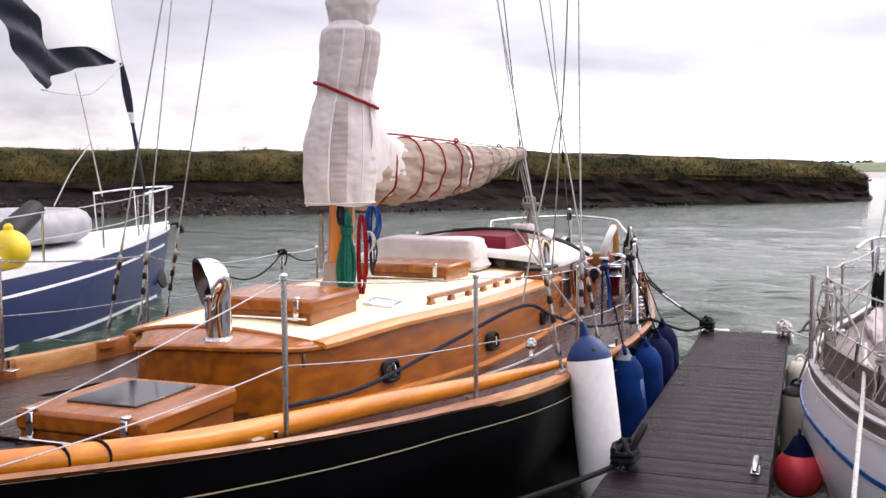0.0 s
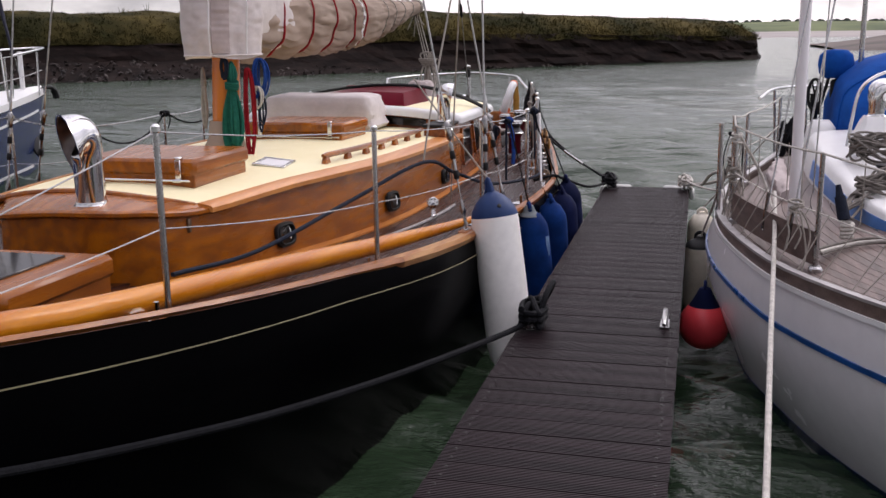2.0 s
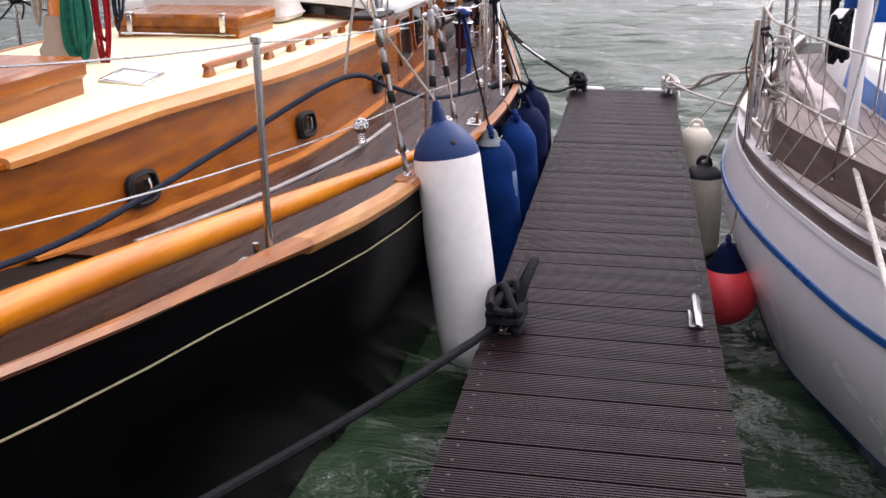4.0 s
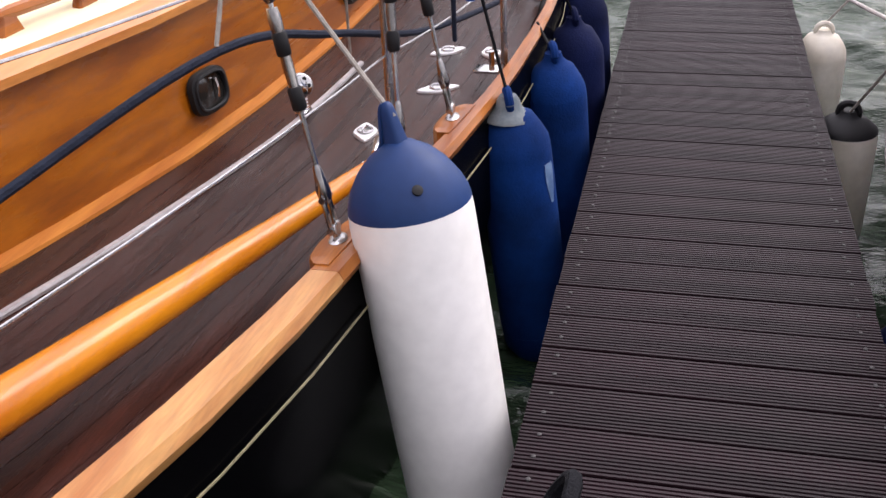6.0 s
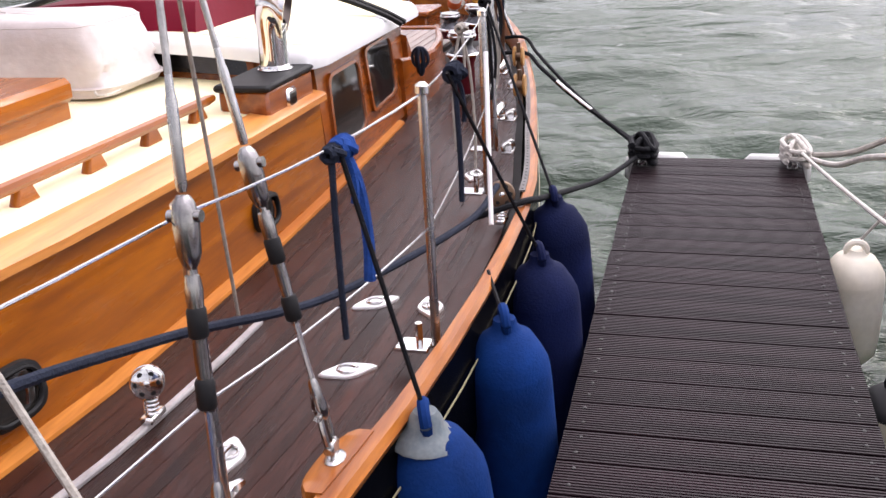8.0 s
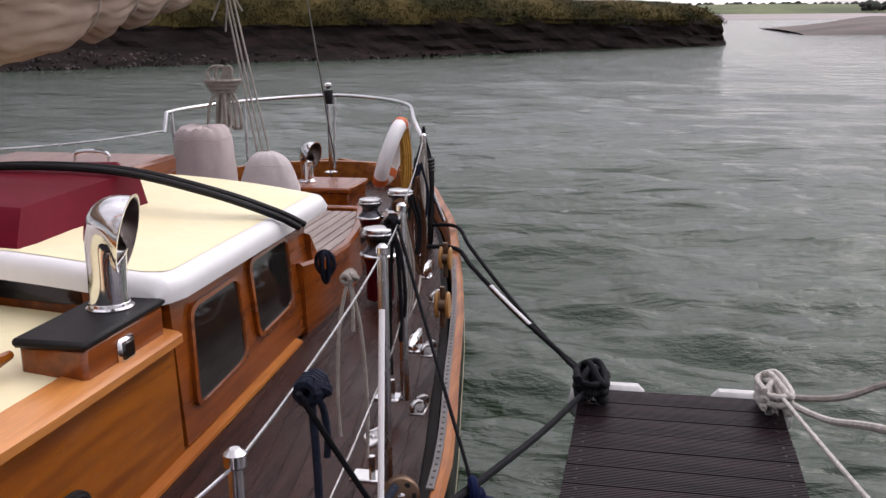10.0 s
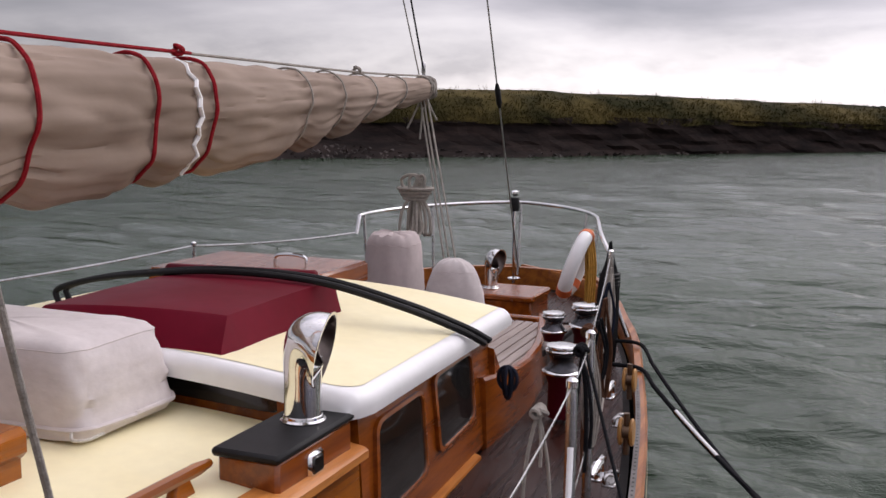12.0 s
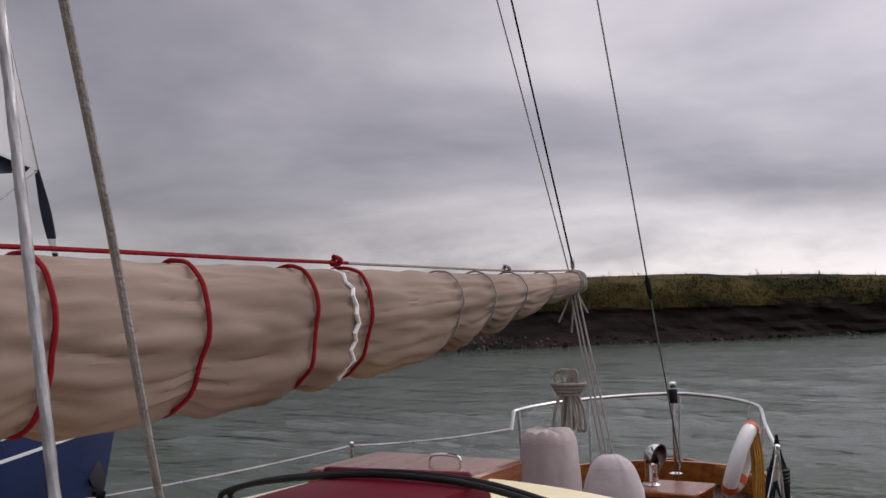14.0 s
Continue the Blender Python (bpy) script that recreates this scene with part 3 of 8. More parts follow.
def build_distance():
    g = Geo()
    rows = []
    for i in range(60):
        x = -60 + i * 12
        rows.append([(x, 260 + 14 * noise.noise(Vector((x * 0.02, 0, 0))), -0.75), (x, 300, -0.3), (x, 420, 0.2), (x, 900, 0.4)])
    g.loft(rows, closed=False)
    part("sand_flat", g, M_SAND)
    tagged(bpy.data.objects["sand_flat"], "bare wet sand flat at low water", "sand", kind="structure")
    sp = Geo()
    rows = []
    for i in range(70):
        x = 13.5 + i * 1.6
        near = 106 + 3.5 * noise.noise(Vector((x * 0.09, 4, 0))) - 0.05 * (x - 13.5)
        h = min(1.0, (x - 13.5) / 9.0)
        w = noise.noise(Vector((x * 0.4, 1, 0)))
        rows.append([(x, near, -0.7), (x, near + 1.2, -0.5 + 0.2 * h), (x, near + 4 + w, -0.42 + 0.55 * h + 0.1 * w), (x, near + 9, -0.35 + 0.95 * h + 0.12 * w), (x, near + 20, -0.3 + 1.35 * h), (x, near + 60, -0.7)])
    sp.loft(rows, closed=False)
    tagged(part("mud_spit", sp, M_SPIT), "low brown mud spit running out into the estuary", "mud", kind="structure")
    f = Geo()
    rows = []
    for i in range(80):
        x = -300 + i * 20
        h = 9 + 5 * noise.noise(Vector((x * 0.006, 3, 0)))
        rows.append([(x, 700, 0.0), (x, 740, h * 0.35), (x, 900, h * 0.8), (x, 1100, h)])
    f.loft(rows, closed=False)
    part("far_shore", f, M_FIELD)
    tagged(bpy.data.objects["far_shore"], "low green fields on the far shore", "field", kind="structure")
    w = Geo()
    rng = random.Random(8)
    for i in range(520):
        x = rng.uniform(-300, 900)
        y = rng.uniform(1000, 1100)
        r = rng.uniform(1.5, 3.6)
        z = 8 + 5 * noise.noise(Vector((x * 0.006, 3, 0)))
        if noise.noise(Vector((x * 0.01, 7, 0))) < -0.05:
            continue
        m = Matrix.LocRotScale((x, y, z), Euler((0, 0, rng.random() * 6)), (r, r, r * 0.8))
        w.lathe([(0.7, -0.4), (1, 0.1), (0.75, 0.6), (0.3, 0.95), (0.02, 1.05)], m, 7)
    for i in range(90):
        x = rng.uniform(128, 260)
        y = rng.uniform(690, 730)
        r = rng.uniform(2.2, 4.2)
        m = Matrix.LocRotScale((x, y, 2.6 + rng.uniform(0, 3.2)), Euler((0, 0, rng.random() * 6)), (r, r, r * 0.85))
        w.lathe([(0.7, -0.4), (1, 0.1), (0.75, 0.6), (0.3, 0.95), (0.02, 1.05)], m, 7)
    part("far_woods", w, M_WOODS)
    tagged(bpy.data.objects["far_woods"], "dark tree belts along the far fields", "woods", kind="stuff")


build_distance()


# ---------------------------------------------------------------- finger pontoon
FW, FEND, PITCH = 0.82, 10.93, 0.1524


def cleat_geo(g, x, y, z, length=0.26, along_y=True):
    """A horn cleat: two feet, a bar with drooping horns."""
    ax = Vector((0, 1, 0)) if along_y else Vector((1, 0, 0))
    c = Vector((x, y, z))
    for s in (-1, 1):
        g.tube([c + ax * (s * length * 0.16), c + ax * (s * length * 0.16) + Vector((0, 0, 0.045))], 0.016, 8, 0.013)
    g.tube([c + ax * (-length / 2) + Vector((0, 0, 0.042)), c + ax * (-length * 0.25) + Vector((0, 0, 0.056)), c + ax * (length * 0.25) + Vector((0, 0, 0.056)), c + ax * (length / 2) + Vector((0, 0, 0.042))], [0.009, 0.017, 0.017, 0.009], 8)
    g.box(c + Vector((0, 0, 0.006)), (0.05 if along_y else length * 0.5, length * 0.5 if along_y else 0.05, 0.012), 0.003)


def board_mesh():
    """One decking board with a ribbed top, width across x."""
    g = Geo()
    w = PITCH - 0.006
    n = 12
    prof = [(-w / 2, -0.028), (-w / 2, -0.003)]
    for i in range(n):
        a = -w / 2 + w * (i + 0.08) / n
        b = -w / 2 + w * (i + 0.58) / n
        c = -w / 2 + w * (i + 0.66) / n
        d = -w / 2 + w * (i + 0.98) / n
        prof += [(a, 0.0), (b, 0.0), (c, -0.0035), (d, -0.0035)]
    prof += [(w / 2, -0.028)]
    g.loft([[(-FW / 2, y, z) for y, z in prof], [(FW / 2, y, z) for y, z in prof]], True, False)
    return mesh_of("board", g, M_BOARD, 0)


def build_pontoon():
    finger = thing("pontoon", "floating finger pontoon decked in wet dark brown ribbed composite boards", "pontoon", kind="structure")
    g = Geo()
    for s in (-1, 1):
        g.box((s * (FW / 2 - 0.03), 4.7, -0.13), (0.05, 12.4, 0.19), 0.008)
    g.box((0, FEND - 0.03, -0.13), (FW - 0.11, 0.05, 0.19), 0.008)
    part("side_beam", g, M_FASCIA, finger)
    g = Geo()
    for y in (0.5, 3.6, 6.8, 9.6):
        g.box((0, y, -0.43), (0.62, 1.5, 0.40), 0.05)
    part("float", g, M_FASCIA, finger)
    for s in (-1, 1):
        g = Geo()
        g.box((s * 0.26, FEND + 0.045, -0.035), (0.24, 0.10, 0.09), 0.03)
        g.box((s * (FW / 2 + 0.02), FEND - 0.02, -0.05), (0.05, 0.16, 0.11), 0.02)
        part("corner_fender", g, M_FLOAT, finger, "white plastic corner fender")
    me = board_mesh()
    sg = Geo()
    sg.lathe([(0.0058, -0.002), (0.0058, 0.0012), (0.004, 0.0022)], None, 8)
    screw = mesh_of("screw", sg, M_SCREW)
    n = 78
    rng = random.Random(11)
    for i in range(n):
        y = FEND - PITCH * (i + 0.5)
        b = piece("board", me, finger, Matrix.Translation((rng.uniform(-0.002, 0.002), y, rng.uniform(-0.0012, 0.0012))))
        if y > 2.6:
            for s in (-1, 1):
                for dy in (-0.038, 0.038):
                    piece("screw", screw, b, Matrix.Translation((s * (FW / 2 - 0.045 + rng.uniform(-0.004, 0.004)), dy + rng.uniform(-0.005, 0.005), 0.0005)))
    # cleats
    for name, x, y in (("cleat", 0.335, 6.12), ("cleat", -0.335, 5.95), ("cleat", -0.36, FEND - 0.12), ("cleat", 0.36, FEND - 0.12)):
        g = Geo()
        cleat_geo(g, x, y, 0.001, 0.30)
        tagged(part(name, g, M_STEEL), "galvanised horn cleat bolted to the pontoon deck", "cleat", "pontoon cleats")
    # the main walkway that the finger springs from
    wk = thing("walkway", "main floating walkway decked in dark composite boards", "walkway", kind="structure")
    g = Geo()
    for k in range(30):
        g.box((k * 0.6 - 8.7, -0.62, -0.016), (0.59, 2.3, 0.028), 0.003)
    part("walkway_deck", g, M_BOARD, wk)
    g = Geo()
    g.box((0, -0.62, -0.2), (18, 2.2, 0.33), 0.02)
    part("walkway_beam", g, M_FASCIA, wk)


# ---------------------------------------------------------------- classic yacht: lines
def mid_x(y):
    return -2.55


half = curve_of([(1.75, 0.02), (2.3, 0.44), (3.05, 0.90), (3.5, 1.13), (4.0, 1.32), (4.6, 1.46), (5.1, 1.54), (5.6, 1.63), (6.1, 1.715), (6.5, 1.755), (7.0, 1.795), (7.5, 1.85), (8.0, 1.88), (8.5, 1.89), (9.3, 1.865), (10.05, 1.75), (11.0, 1.59), (11.8, 1.42), (12.53, 1.25), (13.0, 1.09), (13.4, 0.95), (13.9, 0.60), (14.25, 0.05)])
sheer = curve_of([(1.75, 0.82), (3.0, 0.69), (4.0, 0.595), (5.0, 0.49), (5.6, 0.43), (6.6, 0.37), (7.5, 0.35), (8.5, 0.34), (10.0, 0.355), (12.0, 0.39), (13.4, 0.44), (14.25, 0.49)])
cab = curve_of([(5.15, 0.52), (5.4, 0.61), (6.3, 0.74), (7.5, 0.935), (8.5, 0.985), (9.6, 0.985), (10.8, 0.95)])
BULWARK = 0.12


def rail(y, side=1, inset=0.0, dz=0.0):
    """A point of the toe rail's top outer edge; side 1 is starboard."""
    return Vector((mid_x(y) + side * max(half(y) - inset, 0.0), y, sheer(y) + dz))


def deck_z(y):
    return sheer(y) - BULWARK


YS = [1.75 + (14.25 - 1.75) * (0.5 - 0.5 * math.cos(math.pi * i / 56)) for i in range(57)]


def build_yacht():
    yacht = thing("yacht", "classic black-hulled wooden sailing yacht with varnished cabin and cream deckhouse roof", "sailing yacht")
    # hull shell, starboard round to port
    g = Geo()
    rings = []
    for y in YS:
        h, z0 = half(y), sheer(y) - 0.03
        bow = max(0.0, (5.0 - y) / 3.25)
        stern = max(0.0, (y - 10.5) / 3.75)
        sec = []
        for u in (0.0, 0.12, 0.3, 0.5, 0.7, 0.85, 1.0):
            z = z0 + (-0.75 - z0) * u
            k = 1.0 + 0.02 * math.sin(min(u * 2.0, 1) * math.pi) - u * u * (0.10 + 0.16 * bow + 0.55 * stern)
            sec.append((h * max(k, 0.03), z))
        rings.append([(mid_x(y) + a, y, z) for a, z in sec] + [(mid_x(y) - a, y, z) for a, z in reversed(sec)])
    g.loft(rings, False, False)
    part("hull", g, M_HULL, yacht, "glossy black painted hull")
    # gold cove line
    for s in (1, -1):
        g = Geo()
        rr = []
        for y in YS[2:-3]:
            z = sheer(y) - 0.135 - 0.05 * max(0, (5 - y) / 4)
            x = mid_x(y) + s * (half(y) * (1.0 + 0.012) + 0.004)
            rr.append([(x, y, z + 0.0023), (x + s * 0.003, y, z + 0.0023), (x + s * 0.003, y, z - 0.0023), (x, y, z - 0.0023)])
        g.loft(rr)
        part("cove_line", g, M_COVE, yacht)
    # toe rail cap, slimmer forward
    rail_in = curve_of([(1.75, 0.012), (4.5, 0.014), (5.1, 0.035), (5.5, 0.058), (6.5, 0.058), (7.1, 0.043), (14.25, 0.043)])
    for s in (1, -1):
      for y0, y1, m_rail, lab in ((1.75, 5.55, M_RAIL_MID, "varnished reddish brown toe rail"), (5.55, 6.46, M_RAIL, "worn pale stretch of toe rail"), (6.46, 14.25, M_RAIL_RED, "wet reddish varnished toe rail")):
        g = Geo()
        rr = []
        for y in [y0] + [q for q in YS if y0 < q < y1] + [y1 - 0.002]:
            o, i = half(y) + 0.016, max(half(y) - rail_in(y), 0.0)
            z = sheer(y)
            mx = mid_x(y)
            rr.append([(mx + s * o, y, z - 0.012 - 0.38 * rail_in(y)), (mx + s * (o + 0.006), y, z - 0.010 - 0.14 * rail_in(y)), (mx + s * (o - 0.006), y, z + 0.003), (mx + s * (i + 0.008), y, z + 0.003), (mx + s * i, y, z - 0.008), (mx + s * i, y, z - (BULWARK + 0.02 if s < 0 or y > 5.3 else 0.028))])
        g.loft(rr)
        part("toe_rail", g, m_rail, yacht, lab)
    # caulked underdeck and planks
    g = Geo()
    rr = []
    for y in YS:
        h = max(half(y) - 0.05, 0.005)
        rr.append([(mid_x(y) - h + 2 * h * k / 6, y, deck_z(y) - 0.012) for k in range(7)])
    g.loft(rr, False)
    deck = part("deck", g, M_CAULK, yacht, "dark wet teak laid deck with black seams")
    pw = 0.062
    for s in (1, -1):
        for k in range(25 if s > 0 else 16):
            g = Geo()
            rr = []
            for y in YS:
                if y < 2.2 or y > 13.95:
                    continue
                inner = half(y) - 0.082 - pw * (k + 1)
                lim = cab(y) + 0.02 if 5.3 < y < 10.8 else (0.06 if y <= 5.15 else (0.93 if y < 12.9 else 0.02))
                o, i = half(y) - 0.082 - pw * k - 0.0018, max(inner, lim)
                if o - i < 0.004:
                    if len(rr) > 2:
                        g.loft(rr)
                        part("plank", g, M_DECK, deck)
                        g = Geo()
                    rr = []
                    continue
                z = deck_z(y) + 0.002
                mx = mid_x(y)
                rr.append([(mx + s * o, y, z - 0.02), (mx + s * o, y, z), (mx + s * i, y, z), (mx + s * i, y, z - 0.02)])
            if len(rr) > 2:
                g.loft(rr)
                part("plank", g, M_DECK, deck)
    for k in range(-9, 10):
        g = Geo()
        x = mid_x(3.5) + k * 0.068
        rr = []
        for y in (2.4, 2.8, 3.2, 3.9, 4.6, 5.2):
            if abs(k) * 0.068 + 0.04 > half(y) - 0.082 - pw * 14:
                continue
            rr.append([(x - 0.031, y, deck_z(y) - 0.004), (x - 0.031, y, deck_z(y) + 0.006), (x + 0.031, y, deck_z(y) + 0.006), (x + 0.031, y, deck_z(y) - 0.004)])
        if len(rr) > 1:
            g.loft(rr)
            part("plank", g, M_DECK, deck)
    build_cabin(yacht)
    build_doghouse(yacht)
    build_cockpit(yacht)
    build_rig(yacht)
    build_rails(yacht)
    build_deck_gear(yacht)
    return yacht


ROOF_Z = curve_of([(5.15, 0.642), (5.6, 0.652), (6.0, 0.657), (6.5, 0.655), (7.0, 0.647), (8.5, 0.632), (9.7, 0.62)])


def build_cabin(yacht):
    # coachroof sides: outer skin, wood
    ys = [5.15, 5.17, 5.2, 5.25, 5.32, 5.4, 5.6, 5.9, 6.3, 6.8, 7.3, 7.8, 8.3, 8.8, 9.2, 9.5]
    g = Geo()
    outline = []
    for y in reversed(ys[6:]):
        outline.append((mid_x(y) + cab(y), y))
    outline += [(-1.945, 5.42), (-1.955, 5.30), (-1.99, 5.19), (-2.05, 5.10), (-2.13, 5.03), (-2.23, 4.995), (-2.35, 4.985), (-2.48, 4.985), (-2.60, 4.99), (-2.70, 5.0), (-2.765, 5.02), (-2.81, 5.07), (-2.99, 5.34)]
    for y in ys[6:]:
        outline.append((mid_x(y) - cab(y), y))
    def rim(x, y):
        """Height of the trunk's top edge, sagging to port over the front."""
        k = min(max((5.5 - y) / 0.4, 0.0), 1.0)
        u = (x + 2.42) / 0.4
        return ROOF_Z(y) * (1 - k) + k * (0.708 + 0.012 * u - 0.024 * u * u)
    top = [(x, y, rim(x, y)) for x, y in outline]
    flare = curve_of([(5.0, 0.012), (5.45, 0.02), (6.0, 0.055), (6.8, 0.062), (7.6, 0.05), (8.6, 0.03), (9.8, 0.012)])
    bot = [(x + (flare(y) if x > mid_x(y) else -flare(y)), y, deck_z(y) - 0.03) for x, y in outline]
    g.loft([bot, top], closed=False)
    cabin = part("cabin", g, M_VARNISH, yacht, "varnished teak cabin trunk")
    # base moulding along the deck
    g = Geo()
    rr = []
    for y in (5.5, 5.75, 6.0, 6.4, 6.8, 7.3, 7.8, 8.3, 8.8, 9.3, 10.0, 10.6):
        x, z = mid_x(y) + cab(y) + flare(y) - 0.012, deck_z(y)
        rr.append([(x - 0.03, y, z), (x + 0.045, y, z), (x + 0.042, y, z + 0.012), (x + 0.016, y, z + 0.022), (x - 0.03, y, z + 0.03)])
    g.loft(rr)
    part("base_moulding", g, M_BASE, cabin)
    # roof margin, its sky sheen put into the pale colour, and painted roof
    def roof_pt(u, y, lift=0.0, over=0.035):
        w = cab(max(y, 5.4)) + over
        return (mid_x(y) + u * w, y, ROOF_Z(y) + 0.012 + 0.07 * (1 - u * u) + lift)
    g = Geo()
    rr = []
    for y in [5.47] + ys[6:]:
        rr.append([roof_pt(1.0, y, -0.02), roof_pt(1.0, y, 0.004), roof_pt(0.985, y, 0.012), roof_pt(0.885, y, 0.012), roof_pt(0.885, y, -0.02)])
    g.loft(rr)
    rr = []
    for y in [5.47] + ys[6:]:
        rr.append([roof_pt(-1.0, y, -0.02), roof_pt(-1.0, y, 0.004), roof_pt(-0.985, y, 0.012), roof_pt(-0.885, y, 0.012), roof_pt(-0.885, y, -0.02)])
    g.loft(rr)
    part("roof_margin", g, M_TRIM, cabin, "varnished roof edge, its pale colour holding the sky sheen")
    # varnished top of the trunk front, its lip and the curved roof moulding behind it
    fr = [p for p in outline if p[1] < 5.65]
    def roof_front(s):
        """The curved forward edge of the painted roof, s from starboard 0 to port 1."""
        u = 1 - 2 * s
        return Vector((mid_x(5.5) + u * 0.575, 5.34 + 0.12 * abs(u) ** 2.6, 0.672 + 0.074 * (1 - u * u)))
    g = Geo()
    n = len(fr)
    rr = []
    for i, (x, y) in enumerate(fr):
        a = Vector((x, y, rim(x, y) + 0.008))
        b_ = roof_front(i / (n - 1))
        rr.append([a.lerp(b_, q) + Vector((0, 0, 0.014 * math.sin(math.pi * q))) for q in (0, 0.15, 0.35, 0.6, 0.8, 1.0)])
    g.loft(rr, False)
    part("front_top", g, M_VARNISH, cabin, "varnished top over the cabin front")
    g = Geo()
    rr = []
    for i, (x, y) in enumerate(fr):
        x0, y0 = fr[max(i - 1, 0)]
        x1, y1 = fr[min(i + 1, n - 1)]
        d = Vector((x1 - x0, y1 - y0, 0)).normalized()
        nn = Vector((d.y, -d.x, 0))
        nn = -nn if nn.dot(Vector((x + 2.45, y - 5.6, 0))) < 0 else nn
        c = Vector((x, y, rim(x, y)))
        rr.append([c + nn * a + Vector((0, 0, z)) for a, z in ((-0.02, 0.014), (0.012, 0.014), (0.026, 0.004), (0.026, -0.012), (0.012, -0.024), (-0.004, -0.026))])
    g.loft(rr)
    part("front_lip", g, M_VARNISH, cabin, "rounded lip moulding")
    g = Geo()
    g.tube([roof_front(k / 30) + Vector((0, -0.004, 0.004)) for k in range(31)], 0.017, 8)
    part("roof_moulding", g, M_VARNISH, cabin)
    g = Geo()
    g.box((-1.937, 5.46, 0.53), (0.012, 0.012, 0.22), 0.003)
    part("corner_groove", g, M_CAULK, cabin)
    g = Geo()
    rr = []
    for q in range(45):
        row = []
        for k in range(23):
            u = -0.88 + 1.76 * k / 22
            y = 5.35 + 0.12 * abs(u / 0.9) ** 2.6
            y += (9.50 - y) * q / 44
            row.append(roof_pt(u, y, 0.006))
        rr.append(row)
    g.loft(rr, False)
    part("roof", g, M_CREAM, cabin, "cream painted cabin roof")
    # round and oval portlights with chrome frames
    for y, w, hgt, dz in ((6.12, 0.078, 0.056, 0.0), (7.50, 0.078, 0.056, 0.0), (8.84, 0.07, 0.05, 0.0)):
        x = mid_x(y) + cab(y) + 0.004
        ang = math.atan2(cab(y + 0.2) - cab(y - 0.2) + 0.018, 0.4)
        z = (deck_z(y) + ROOF_Z(y)) / 2 - 0.06 + dz
        tip = math.atan2(flare(y), ROOF_Z(y) - deck_z(y))
        m = Matrix.Translation((x + 0.004 + flare(y) * 0.70, y, z)) @ Matrix.Rotation(-ang, 4, "Z") @ Matrix.Rotation(-tip, 4, "Y")
        frame_g, glass_g = Geo(), Geo()
        n = 28
        def oval(k, sx, sz):
            a = 2 * math.pi * k / n
            ca, sa = math.cos(a), math.sin(a)
            p = 0.62
            return (math.copysign(abs(ca) ** p, ca) * sx, math.copysign(abs(sa) ** p, sa) * sz)
        rr = []
        for dx, k2 in ((-0.004, 1.25), (0.014, 1.22), (0.016, 1.05), (0.006, 0.95), (0.006, 0.93)):
            rr.append([m @ Vector((dx, oval(k, w * k2, hgt * k2)[0], oval(k, w * k2, hgt * k2)[1])) for k in range(n)])
        frame_g.loft(rr, True, False)
        port = part("porthole", frame_g, M_RUBBER, cabin, "dark framed oval portlight")
        ring = Geo()
        ring.tube([m @ Vector((0.017, *oval(k, w * 1.0, hgt * 1.0))) for k in list(range(n)) + [0]], 0.006, 6, caps=False)
        part("bezel", ring, M_RUBBER, port)
        glass_g.loft([[m @ Vector((0.008, *oval(k, w * 0.95, hgt * 0.95))) for k in range(n)], [m @ Vector((0.0, *oval(k, w * 0.95, hgt * 0.95))) for k in range(n)]])
        part("pane", glass_g, M_GLASS_DARK, port)
        lock = Geo()
        lock.tube([m @ Vector((0.016, 0.025, -0.03)), m @ Vector((0.019, 0.032, 0.0)), m @ Vector((0.016, 0.03, 0.032))], 0.006, 6)
        part("catch", lock, M_CHROME, port)
    # bell bracket at the cabin front corner
    g = Geo()
    g.box((-1.945, 5.33, 0.60), (0.02, 0.03, 0.07), 0.005)
    part("bracket", g, M_BRONZE, cabin)
    # grab rail on the roof
    g = Geo()
    yy = [6.98 + 0.058 * k for k in range(36)]
    def gx(y):
        return mid_x(y) + cab(y) * 0.79
    def gz(y):
        return ROOF_Z(y) + 0.012 + 0.07 * (1 - 0.76 ** 2)
    g.tube([(gx(y), y, gz(y) + 0.058) for y in yy], [0.012] + [0.019] * (len(yy) - 2) + [0.012], 8)
    for k in range(7):
        y = 7.02 + k * 0.31
        g.box((gx(y), y, gz(y) + 0.028), (0.034, 0.10, 0.06), 0.008, taper=(0.8, 0.55))
    part("grab_rail", g, M_VARNISH, cabin)
    # deck prism
    g = Geo()
    zz = ROOF_Z(6.75) + 0.012 + 0.07 * (1 - 0.5 ** 2)
    tilt = Matrix.Rotation(radians(7), 3, "Y") @ Matrix.Rotation(radians(8), 3, "Z")
    cx = -2.11
    for dx, dy, sx, sy in ((-0.09, 0, 0.02, 0.30), (0.09, 0, 0.02, 0.30), (0, -0.14, 0.16, 0.02), (0, 0.14, 0.16, 0.02)):
        p = tilt @ Vector((dx, dy, 0.012))
        g.box((cx + p.x, 6.75 + p.y, zz + p.z), (sx, sy, 0.014), 0.003, tilt)
    f = part("deck_light", g, M_STEEL, cabin, "flush deck light with a steel frame")
    g = Geo()
    g.box((cx, 6.75, zz + 0.008), (0.17, 0.27, 0.010), 0.002, tilt)
    part("pane", g, M_GELCOAT, f)


